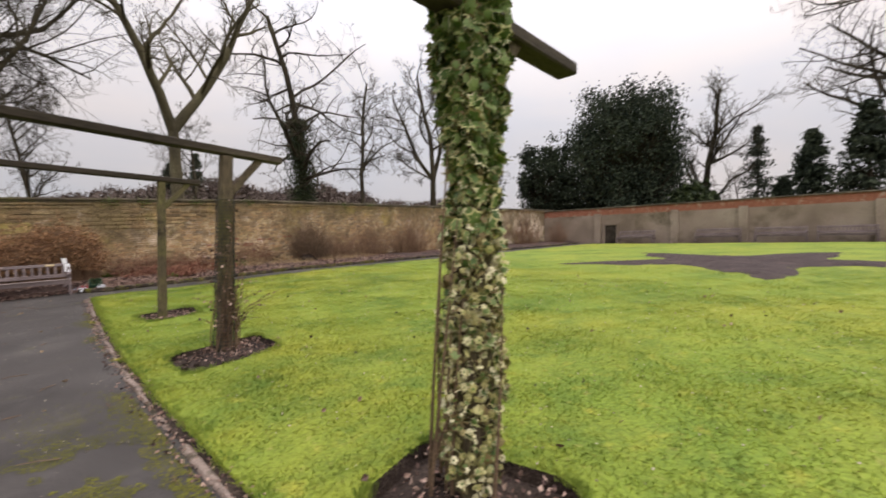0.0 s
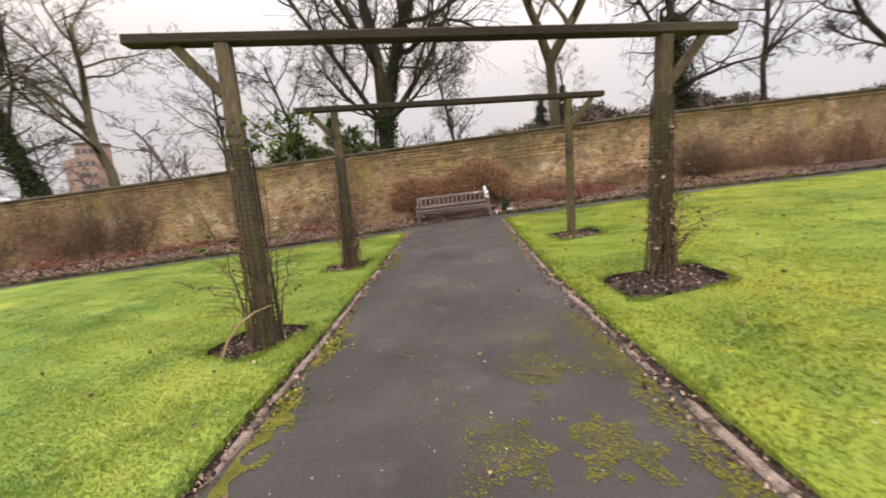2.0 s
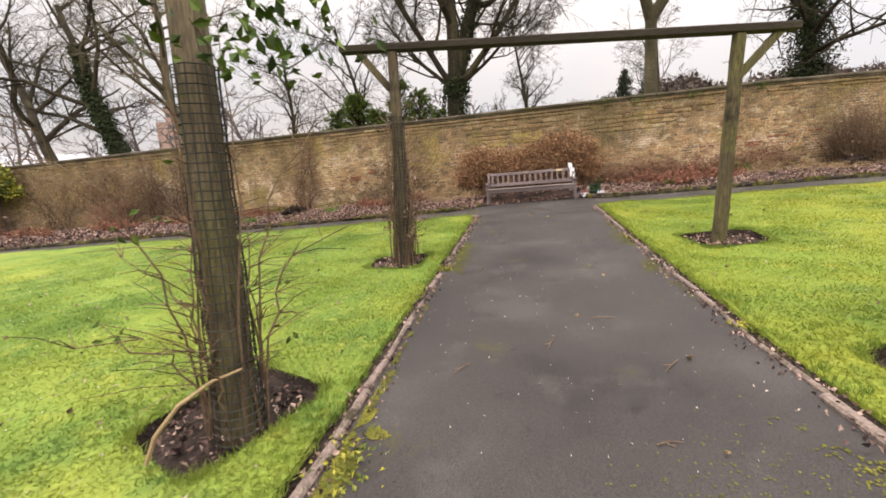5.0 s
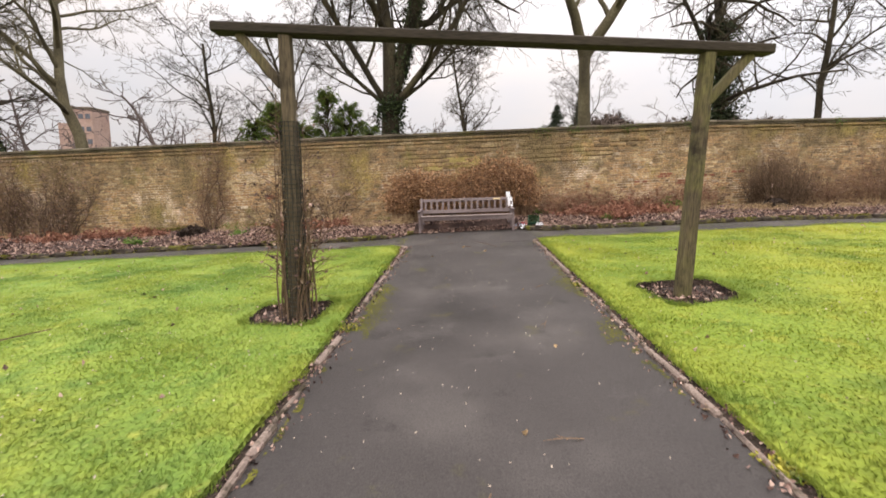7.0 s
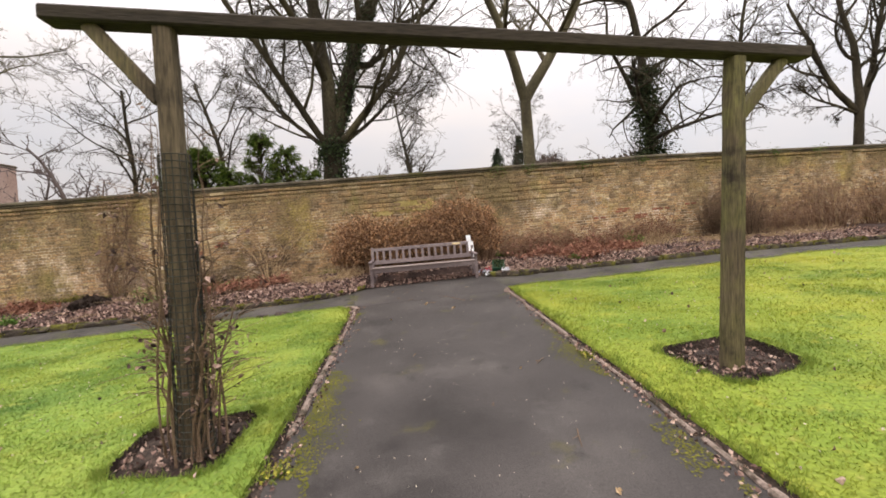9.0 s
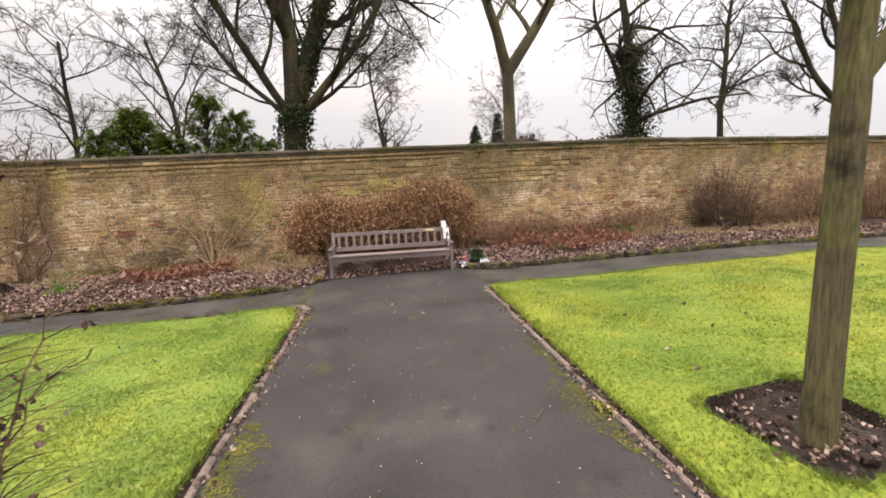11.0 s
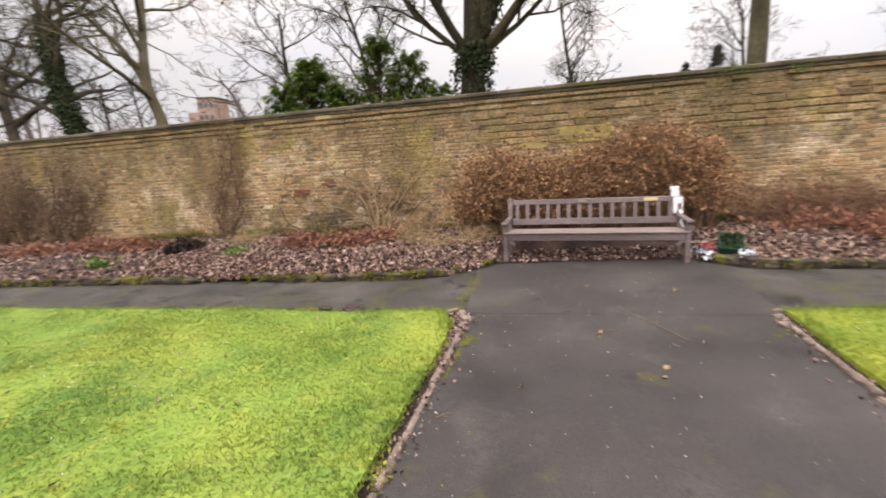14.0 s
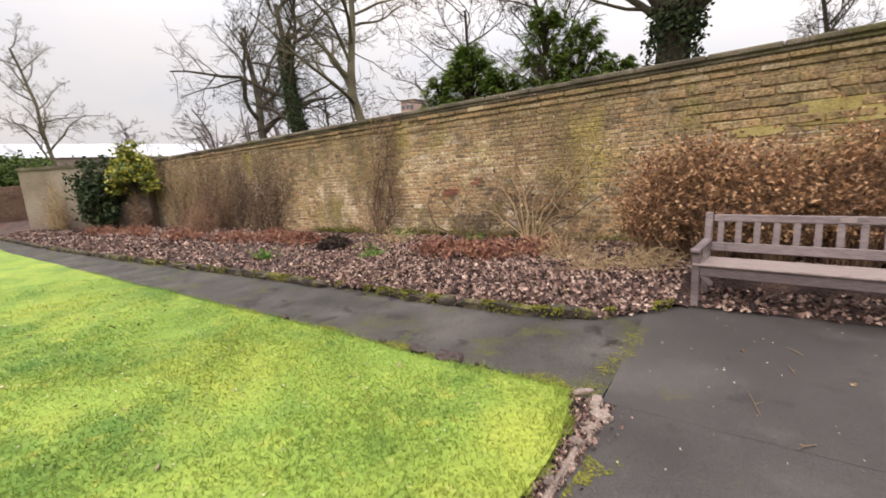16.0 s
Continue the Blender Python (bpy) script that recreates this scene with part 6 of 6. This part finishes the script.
def bare_tree(at, h, rad, seed, label, lean=(0, 0), fork=None, cfg=None, ivy=None, bark="bark", name="bare_tree", first=0.3):
    rng = random.Random(seed)
    c = dict(CFG)
    c["first"] = (first, 0.2, 0.2, 0.2)
    if cfg:
        c.update(cfg)
    th = thing(name, pose(at[0], at[1], gz(at[0])), label, "tree")
    g, ends = Geo(), []
    arms = [] if name == "bare_tree" else None
    if fork:
        fz, limbs = fork
        base = Vector((0, 0, -0.2))
        top = Vector((lean[0] * fz, lean[1] * fz, fz))
        g.tube([base.lerp(top, i / 5) for i in range(6)], [rad * (1.25 if i == 0 else 1 - 0.05 * i) for i in range(6)], 10)
        ends.extend((base.lerp(top, i / 5), rad) for i in range(6))
        for d, l, r in limbs:
            cc = dict(c)
            cc["first"] = (0.18, 0.2, 0.2, 0.2)
            lg = Geo() if arms is not None else g
            grow(lg, top - Vector((0, 0, 0.15)), Vector(d), l, rad * r, 0, rng, cc, ends)
            if arms is not None:
                arms.append(lg)
    else:
        grow(g, Vector((0, 0, -0.2)), Vector((lean[0], lean[1], 1)), h, rad, 0, rng, c, ends, arms)
    part("trunk", g, M[bark], th, smooth=True)
    for lg in arms or ():
        part("limb", lg, M[bark], th, smooth=True)
    if ivy:
        n, z0, z1, w, mt = ivy
        lf = Geo()
        pts = [e for e in ends if z0 <= e[0].z <= z1]
        if fork:
            # above the fork it keeps to one upright stem
            pts = [e for e in pts if e[0].z < fork[0] or 0.04 < e[0].x / (e[0].z - fork[0] + 0.3) < 0.45]
        for _ in range(n):
            k = rng.randrange(len(pts))
            (p, r) = pts[k]
            q = pts[(k + 1) % len(pts)][0]
            if (q - p).length > h * 0.2:
                q = p
            s = p.lerp(q, rng.random())
            a = rng.uniform(0, 6.283)
            o = r + w * abs(rng.gauss(0, 0.55)) * (1.25 - 0.5 * (s.z - z0) / (z1 - z0))
            lf.leaf(s + Vector((o * math.cos(a), o * math.sin(a), rng.gauss(0, 0.2))), rng.uniform(0.07, 0.14) * (0.7 if w < 0.2 else 1), rng)
        tagged(part("ivy", lf, M[mt], th, "dark ivy climbing the trunk"), kind="stuff")
    return th


def build_trees():
    bare_tree((-2.4, 23.4), 15, 0.46, 201, "large bare tree with an ivy-covered trunk behind the wall", ivy=(9500, 0, 10.5, 0.15, "ivy_dark"), first=0.24,
              fork=(4.6, [((-0.1, 0.05, 1), 12, 0.66), ((0.2, 0.1, 1), 13, 0.68), ((-0.62, -0.15, 0.9), 9.5, 0.3), ((0.72, -0.1, 0.85), 9, 0.3), ((0.2, 0.7, 0.9), 8.5, 0.3), ((-0.8, 0.3, 0.5), 5, 0.22), ((0.9, 0.3, 0.45), 5, 0.2)]), cfg={"kids": (9, 8, 7, 5), "up": 0.09, "min": 0.006, "ratio": (0.6, 0.6, 0.58, 0.6)})
    bare_tree((8.5, 31), 17, 0.42, 202, "tall bare tree with a forked pale trunk", lean=(-0.06, 0), fork=(8.3, [((-0.38, 0, 1), 10, 0.75), ((0.55, 0.1, 1), 11, 0.8)]), bark="bark_pale", cfg={"kids": (10, 7, 6, 4)})
    bare_tree((20.0, 36), 21, 0.45, 203, "leaning bare tree thick with dark ivy", lean=(-0.16, 0), ivy=(13000, 0, 12, 1.15, "ivy_dark"), first=0.3, cfg={"kids": (16, 8, 6, 4), "angle": (50, 88), "ratio": (0.45, 0.5, 0.5, 0.5), "wiggle": 0.2, "up": 0.02})
    bare_tree((23.7, 32.6), 15.5, 0.24, 204, "slender bare tree behind the wall", first=0.4, cfg={"kids": (18, 7, 6, 4), "ratio": (0.3, 0.55, 0.5, 0.5), "up": 0.08})
    bare_tree((31.5, 31.2), 16, 0.36, 205, "bare tree with upswept limbs", fork=(6.8, [((-0.7, 0.1, 1), 9, 0.6), ((-0.1, 0, 1), 11, 0.75), ((0.5, 0.2, 1), 10, 0.65), ((-1, 0, 0.12), 5.0, 0.3)]), cfg={"kids": (8, 7, 6, 5)})
    bare_tree((-30.0, 31.2), 18, 0.42, 206, "leaning bare tree at the west end", lean=(-0.5, 0), first=0.35, cfg={"up": 0.02})
    bare_tree((-23.5, 30), 16, 0.42, 207, "tall tree wrapped in dark ivy", lean=(-0.36, 0), ivy=(9000, 0, 11, 0.34, "ivy_dark"), first=0.35, cfg={"up": 0.02})
    bare_tree((-21.4, 32.4), 17, 0.4, 208, "bare tree with a pale trunk", lean=(-0.3, 0), first=0.35, bark="bark_pale", cfg={"up": 0.02})
    bare_tree((2.7, 46), 13, 0.2, 209, "thin young bare tree", first=0.2, cfg={"kids": (18, 8, 6, 3), "ratio": (0.4, 0.5, 0.5, 0.5), "up": 0.07})
    bare_tree((-17, 38), 12, 0.2, 213, "slim bare tree among the far trees", first=0.25, cfg={"kids": (12, 7, 6, 4)})
    bare_tree((-11.5, 40), 13, 0.22, 214, "twiggy bare tree behind the evergreen", first=0.2, cfg={"kids": (13, 8, 6, 4)})
    bare_tree((13.5, 46), 12, 0.2, 215, "twiggy bare tree in the distance", first=0.15, cfg={"kids": (13, 8, 6, 4)})
    bare_tree((-39.6, 20.3), 12, 0.17, 210, "crooked small bare tree by the hedge", lean=(-0.3, 0), first=0.25, bark="bark_pale", cfg={"kids": (15, 8, 6, 4), "ratio": (0.4, 0.5, 0.5, 0.5), "min": 0.006})
    # broad crowns beyond the east wall
    bare_tree((53, 11.5), 15.5, 0.42, 211, "broad bare tree behind the evergreen", first=0.2, cfg={"kids": (15, 10, 6, 3), "ratio": (0.5, 0.5, 0.5, 0.5), "up": 0.1})
    bare_tree((54, -5.5), 24, 0.55, 212, "large spreading bare tree beyond the east wall", first=0.28, cfg={"kids": (15, 10, 6, 3), "ratio": (0.5, 0.5, 0.5, 0.5), "angle": (40, 75)})
    leafy_mass("holly_tree", (42.3, 15.6), (7.0, 5.6, 8.8), 50000, M["holly"], "big dark rounded evergreen tree beyond the wall", 0.17, 221, gz(42) + 6.8, cat="tree")
    leafy_mass("holly_tree", (39.5, 22.5), (3.2, 3, 5.6), 16000, M["holly"], "dark evergreen tree beside the larger one", 0.17, 222, gz(40) + 5.4, cat="tree")
    leafy_mass("ivy_clad_tree", (36, 28), (2.0, 2.0, 6.4), 4200, M["grey_pine"], "tall thin evergreen tree with gaps in its crown", 0.15, 224, gz(36) + 7.5, cat="tree")
    leafy_mass("evergreen_shrub", (36.0, 8.6), (2.2, 1.6, 1.3), 2600, M["ivy_dark"], "dark evergreen spilling over the east wall", 0.25, 223, gz(36) + 3.0)
    for i, (x, y, r, h) in enumerate(((58, 7.0, 2.6, 12.5), (50, 2.2, 3.0, 9.6), (46, -1.3, 3.2, 10.6), (56, 4.6, 2.0, 6.5), (60, 70, 2.5, 8), (-41.5, 16.0, 2.4, 10), (28.2, 92, 3.0, 18.0), (23.6, 92, 4.4, 15.8))):
        conifer((x, y), r, h, 230 + i, "grey_pine" if i == 0 else "holly")
    # woods in the distance
    protos = []
    for k in range(3):
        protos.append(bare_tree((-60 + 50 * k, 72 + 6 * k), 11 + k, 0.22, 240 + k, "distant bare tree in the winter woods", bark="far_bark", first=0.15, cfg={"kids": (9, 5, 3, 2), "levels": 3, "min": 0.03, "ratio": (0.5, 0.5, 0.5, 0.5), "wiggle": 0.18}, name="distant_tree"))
    rng = random.Random(77)
    for k in range(72):
        a = radians(rng.uniform(-72, 62))
        r = rng.uniform(48, 110)
        x, y = r * math.sin(a), 6 + r * math.cos(a)
        if y < 40:
            y += 14
        m = Matrix.Translation((x, y, gz(x) - 0.5)) @ Matrix.Rotation(rng.uniform(0, 6.28), 4, "Z") @ Matrix.Scale(rng.uniform(0.6, 1.0) * (1.2 if a < -0.5 else 0.85 if a < 0.2 else 0.6), 4)
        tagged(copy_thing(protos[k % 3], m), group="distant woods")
    for k in range(16):
        x, y = 55 + rng.uniform(0, 40), rng.uniform(-25, 60)
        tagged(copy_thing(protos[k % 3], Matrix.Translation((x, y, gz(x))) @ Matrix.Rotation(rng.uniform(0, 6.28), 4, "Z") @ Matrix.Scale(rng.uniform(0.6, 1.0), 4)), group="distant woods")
    # thicket below the trees
    g = Geo()
    for k in range(28000):
        a = radians(rng.uniform(-95, 110)) if k % 2 else rng.uniform(-0.1, 0.95)
        r = rng.uniform(60, 120)
        x, y = r * math.sin(a), 5 + r * math.cos(a)
        hill = float(np.interp(a, [-1.0, -0.85, -0.2, 0.08, 0.2, 0.5, 0.8, 1.2], [1.6, 3.6, 5.0, 8.5, 14.0, 14.5, 11.0, 4.6])) * (0.55 + 0.45 * (r - 60) / 35)
        hill *= 0.9 + 0.22 * noise.noise((a * 6, 0.3, 0)) + 0.16 * noise.noise((a * 19, 2.3, 0))
        z = gz(x) + rng.random() ** 0.7 * hill
        d = Vector((rng.gauss(0, 0.9), rng.gauss(0, 0.9), 1)).normalized() * rng.uniform(0.5, 1.5)
        s = rng.uniform(0.03, 0.08)
        g.add([(x - s, y, z), (x + s, y, z), (x + d.x + s * 0.5, y + d.y, z + d.z), (x + d.x - s * 0.5, y + d.y, z + d.z)], [(0, 1, 2, 3)])
        for _ in range(2):
            g.leaf((x + rng.gauss(0, 0.8), y + rng.gauss(0, 0.8), max(gz(x), z - rng.uniform(0, 1.2))), rng.uniform(0.35, 0.9), rng)
    tagged(part("far_thicket", g, M["far_scrub"]), "grey-brown winter thicket in the distance", "woods", "", "stuff")


def conifer(at, r, h, seed, needles="holly"):
    rng = random.Random(seed)
    th = thing("conifer", pose(at[0], at[1], gz(at[0])), "dark pointed evergreen conifer", "tree")
    g, lf = Geo(), Geo()
    g.tube([Vector((0, 0, h * i / 4)) for i in range(5)], [0.2 - 0.04 * i for i in range(5)], 6)
    for k in range(int(90 + h * 8)):
        t = rng.random() ** 0.8
        a = rng.uniform(0, 6.28)
        rr = r * (1 - t) ** 0.7 * rng.uniform(0.65, 1.08) + 0.1
        z = h * (0.06 + 0.94 * t)
        e = Vector((rr * math.cos(a), rr * math.sin(a), z - 0.25 * rr))
        g.tube([Vector((0, 0, z)), e], [0.03, 0.01], 3)
        for _ in range(12 if needles == "grey_pine" else 38):
            q = Vector((0, 0, z)).lerp(e, rng.uniform(0.25, 1.08))
            lf.leaf(q + Vector((rng.gauss(0, 0.2), rng.gauss(0, 0.2), rng.gauss(0, 0.16))), rng.uniform(0.12, 0.26), rng)
    part("trunk", g, M["bark"], th)
    tagged(part("foliage", lf, M[needles], th), kind="stuff")


def build_distance():
    # tower block and low sheds far to the north-west
    b = thing("tower_block", pose(-80, 106, -2), "distant pale brick tower block", "building")
    g = Geo()
    g.box((2, 0, 9.5), (4.8, 5, 18))
    g.box((-2.6, 2, 7.6), (4.4, 5, 15.2))
    part("wall", g, M["tower_brick"], b)
    g = Geo()
    g.box((2, 0, 18.2), (5.1, 5.3, 0.4))
    part("roof", g, M["coping"], b)
    gw = Geo()
    gw.box((0, 0, 0), (1.0, 0.1, 1.0))
    me = gw.mesh("window")
    for i in range(3):
        for j in range(6):
            o = part("window", me, M["window_dark"], b)
            o.location = (0.5 + i * 1.5, -2.53, 3 + j * 2.7)
    for k, (x, y, w) in enumerate(((-95, 27, 26), (-88, 46, 22), (-74, 66, 20))):
        s = thing("low_shed", pose(x, y, gz(x) - 1.2, 0, 0, 75), "low pale-roofed building in the distance", "building")
        g = Geo()
        g.box((0, 0, 2.8), (w, 8, 5.6))
        part("wall", g, M["render_grey"], s)
        g = Geo()
        g.add([(-w / 2 - 0.3, -4.3, 5.6), (w / 2 + 0.3, -4.3, 5.6), (w / 2 + 0.3, 0, 7.8), (-w / 2 - 0.3, 0, 7.8), (w / 2 + 0.3, 4.3, 5.6), (-w / 2 - 0.3, 4.3, 5.6)], [(0, 1, 2, 3), (3, 2, 4, 5), (0, 3, 5), (1, 4, 2)])
        part("roof", g, M["roof_pale"], s)


# ---- litter ----
def build_litter():
    rng = random.Random(6)
    g = Geo()
    n = 0
    while n < 44000:
        x = rng.uniform(-13, 14)
        if rng.random() < 0.5:
            x = rng.uniform(-7, 5)
        y = rng.uniform(kerb_y(x), WALL_Y - 0.05)
        if rng.random() < (y - kerb_y(x)) / 4.2 or (-1.1 < x < 1.8 and rng.random() < 0.75):
            continue
        g.leaf((x, y, bed_z(x, y) + rng.uniform(0.0, 0.035)), rng.choice((rng.uniform(0.018, 0.045), rng.uniform(0.03, 0.066))), rng, 0, 0, 1.5)
        n += 1
    for _ in range(9000):
        x = rng.uniform(-27, -12)
        y = rng.uniform(kerb_y(x), min(WALL_Y, WALL_Y + (x + 21) * 0.48) - 0.1)
        g.leaf((x, y, bed_z(x, y) + rng.uniform(0.0, 0.05)), rng.uniform(0.04, 0.09), rng, 0, 0, 1.4)
    tagged(part("fallen_leaves", g, M["dead_leaf"]), "thick litter of brown fallen leaves on the border", "leaves", "", "stuff")
    g = Geo()
    for k, (px, py) in POSTS.items():
        for _ in range(650):
            x, y = px + rng.gauss(0, 0.34), py + rng.gauss(0, 0.32)
            if outside(x, y, RIM[k]) < -0.05:
                g.leaf((x, y, gz(x) + 0.012 + rng.uniform(0, 0.03)), rng.uniform(0.01, 0.034), rng, 0, 0, 1.6)
    tagged(part("fallen_leaves", g, M["dead_leaf"]), "brown leaves on the soil round the posts", "leaves", "", "stuff")
    g = Geo()
    for _ in range(3600):
        y = rng.uniform(1.5, 14.3)
        s = rng.random() < 0.5
        x = edge_l(y) - rng.gauss(0.03, 0.06) if s else edge_r(y) + rng.gauss(0.03, 0.06)
        g.leaf((x, y, gz(x) + rng.uniform(0.004, 0.03)), rng.uniform(0.008, 0.03), rng, 0, 0, 1.3)
    for _ in range(900):
        y = rng.uniform(13.0, 14.34)
        x = edge_l(y) - rng.random() * float(turf_l(y))
        g.leaf((x, y, gz(x) + rng.uniform(0.0, 0.02)), rng.uniform(0.01, 0.034), rng, 0, 0, 1.3)
    tagged(part("edge_litter", g, M["dead_leaf"]), "crumbs of soil and leaf along the path edges", "leaves", "", "stuff")
    for _ in range(170):
        x = rng.choice((rng.uniform(-9, -1.2), rng.uniform(1.9, 11)))
        y = rng.uniform(kerb_y(x) + 0.1, WALL_Y - 0.5)
        g = Geo()
        a, l = rng.uniform(-0.9, 0.9), rng.uniform(0.15, 0.6)
        v = Vector((math.cos(a), math.sin(a), rng.uniform(-0.05, 0.28))) * l
        g.tube([Vector((0, 0, 0)), v * 0.5 + Vector((0, 0, rng.uniform(0, 0.05))), v], [0.006, 0.005, 0.0025], 4)
        o = tagged(part("dry_stalk", g, M["straw"] if rng.random() < 0.55 else M["twig"]), "dry broken stalk lying on the border", "stalk", "stalks on the border")
        o.location = (x, y, bed_z(x, y) + 0.02)
    g = Geo()
    for _ in range(520):
        y = rng.uniform(2.0, 16.4)
        x = rng.uniform(edge_l(min(y, 14.3)) + 0.05, edge_r(min(y, 14.3)) - 0.05)
        g.leaf((x, y, gz(x) + 0.006), rng.uniform(0.004, 0.013), rng, 0, 0, 1.6)
    tagged(part("path_specks", g, M["pale_stone"]), "pale crumbs and petals strewn on the asphalt", "litter", "", "stuff")
    # pale specks and leaves on the lawn
    g = Geo()
    for _ in range(4500):
        x, y = rng.choice((rng.uniform(-9, -1.8), rng.uniform(1.2, 9))), rng.uniform(0, 14.2)
        if edge_l(y) - 0.2 < x < edge_r(y) + 0.2 or in_patch(x, y):
            continue
        g.leaf((x, y, gz(x) + 0.052 + float(heave(x, y))), rng.uniform(0.007, 0.018), rng, 0, 0, 1.2)
    tagged(part("daisies", g, M["pale_stone"]), "tiny pale daisies and petals on the lawn", "flowers", "", "stuff")
    g = Geo()
    for _ in range(420):
        x, y = rng.choice((rng.uniform(-9, -1.8), rng.uniform(1.2, 10))), rng.uniform(0, 14.2)
        if edge_l(y) - 0.2 < x < edge_r(y) + 0.2 or in_patch(x, y):
            continue
        g.leaf((x, y, gz(x) + 0.054 + float(heave(x, y))), rng.uniform(0.02, 0.045), rng, 0, 0, 1.4)
    tagged(part("fallen_leaves", g, M["dead_leaf"]), "scattered brown fallen leaves on the lawn", "leaves", "", "stuff")
    for i, (x, y, s) in enumerate(((0.41, 13.24, 0.05), (0.05, 13.88, 0.035), (0.38, 8.4, 0.03), (-0.1, 7.27, 0.03), (0.94, 7.4, 0.05), (0.42, 6.47, 0.045), (-0.2, 4.9, 0.03), (0.35, 13.1, 0.04), (0.02, 13.8, 0.035), (-0.6, 12.9, 0.03), (0.8, 13.7, 0.03), (-0.4, 11.0, 0.025), (0.5, 10.2, 0.025), (-0.9, 9.0, 0.025), (0.1, 15.3, 0.03), (-0.5, 15.6, 0.03), (1.0, 15.1, 0.03), (-0.3, 3.6, 0.025), (0.2, 5.6, 0.025))):
        g = Geo()
        g.leaf((0, 0, 0.012), s, rng, 0, 0, 1.3)
        g.leaf((0.01, 0.005, 0.014), s * 0.8, rng, 0, 0, 1.3)
        o = tagged(part("fallen_leaf", g, M["straw"]), "pale dry leaf lying on the asphalt", "leaf", "leaves on the path")
        o.location = (x, y, gz(x) + 0.002)
    for i in range(26):
        y = rng.uniform(2.5, 16)
        x = rng.uniform(edge_l(min(y, 14)) + 0.1, edge_r(min(y, 14)) - 0.1)
        g = Geo()
        a, l = rng.uniform(0, 6.28), rng.uniform(0.06, 0.3) if i else 0.7
        if i == 0:
            x, y, a, l = 0.71, 13.73, 2.065, 0.88
        p = Vector((0, 0, 0.008))
        v = Vector((math.cos(a), math.sin(a), 0))
        g.tube([p, p + v * l * 0.5 + Vector((0, 0.01, 0.003)), p + v * l], [0.004, 0.0035, 0.002], 4)
        g.tube([p + v * l * 0.4, p + v * l * 0.6 + Vector((v.y, -v.x, 0)) * l * 0.2], [0.003, 0.0015], 4)
        o = tagged(part("fallen_twig", g, M["twig"]), "thin dry twig lying on the asphalt", "twig", "twigs on the path")
        o.location = (x, y, gz(x) + 0.001)
    # moss along the edges of the path
    g = Geo()
    n = 0
    while n < 15000:
        y = rng.uniform(2, 14)
        s = rng.random() < 0.6
        f = abs(rng.gauss(0, 0.13))
        x = edge_l(y) + 0.02 + f if s else edge_r(y) - 0.02 - f
        if noise.noise((x * 2.2 + 9 * s, y * 1.1, 1)) + 0.4 * noise.noise((x * 9, y * 9, 4)) < 0.14 + f * 0.8:
            n += 0.3
            continue
        n += 1
        g.flake((x, y, gz(x) + 0.003), rng.uniform(0.005, 0.012), rng)
    n = 0
    while n < 9000:
        y = rng.uniform(1.5, 6.0)
        f = abs(rng.gauss(0.0, 0.1))
        n += 0.25
        if noise.noise((3.0, y * 1.3, 8)) + 0.5 * noise.noise((f * 8, y * 7, 4)) < f * 2.2 - 0.12:
            continue
        n += 0.75
        x = edge_l(y) + 0.03 + f
        g.flake((x, y, gz(x) + 0.003), rng.uniform(0.006, 0.014), rng)
    for _ in range(20000):
        # thin moss film in the middle of the path near its start
        x, y = rng.gauss(0.2, 0.33), rng.gauss(3.6, 0.8)
        if -0.7 < x < 0.72 and noise.noise((x * 2.2, y * 1.6, 12)) + 0.5 * noise.noise((x * 9, y * 9, 3)) > 0.04:
            g.flake((x, y, gz(x) + 0.002), rng.uniform(0.004, 0.009), rng)
    tagged(part("moss", g, M["moss"]), "yellow-green moss on the path edges", "moss", "", "stuff")


build_other_walls()
build_bed()
pergola("1l", "1r", (2.42, 2.63), 0.6, 1.14, 0, 0)
pergola("2l", "2r", (2.65, 2.55), 0.83, 0.73, 1.85, 1.85, 0.076, ((-0.15, 0.25), (0.04, 0.0)))
pergola("3l", "3r", (2.62, 2.58), 0.66, 0.62, 1.95, 0, 0.066, ((-0.04, 0.0), (0.0, 0.0)))
ivy_post(*POSTS["1r"], 2.66)
climber(-2.12, 5.84, 2.2, 16, 301, "bare climbing rose on the wire-wrapped post", leafy=130, spread=0.45)
climber(*POSTS["2r"], 1.9, 20, 302, "bare climbing stems on the wire-wrapped post", spread=0.35)
climber(*POSTS["3l"], 2.35, 30, 303, "bare climbing rose on a wire-wrapped post", leafy=0, spread=0.36)
def build_weeds():
    rng = random.Random(51)
    for x, y, s in ((-1.3, 11.95, 0.07), (-1.42, 5.55, 0.12), (-1.36, 9.1, 0.06), (0.95, 6.9, 0.05), (-1.5, 4.6, 0.1), (1.2, 10.3, 0.05)):
        g = Geo()
        for _ in range(130):
            g.leaf((rng.gauss(0, s * 0.6), rng.gauss(0, s), abs(rng.gauss(0.01, s * 0.12))), rng.uniform(0.012, 0.026), rng, 0, 0.1, 1.6)
        o = tagged(part("weed", g, M["yellow_leaf"]), "small yellow-green weed at the path edge", "plant", "", "stuff")
        o.location = (x, y, gz(x) + 0.005)
    x, y = POSTS["2l"]
    g = Geo()
    g.tube([(-0.22, -0.42, 0.03), (-0.17, -0.4, 0.16), (-0.06, -0.36, 0.3), (0.06, -0.28, 0.38), (0.16, -0.18, 0.40)], [0.012, 0.012, 0.011, 0.009, 0.006], 6)
    o = tagged(part("cut_cane", g, M["straw"]), "pale arching cut cane at the post's foot", "cane")
    o.location = (x, y, gz(x) + 0.02)


build_weeds()
build_benches()
build_border_plants()
build_trees()
build_distance()
build_litter()
build_grass()
build_kerbs()
build_north_wall()
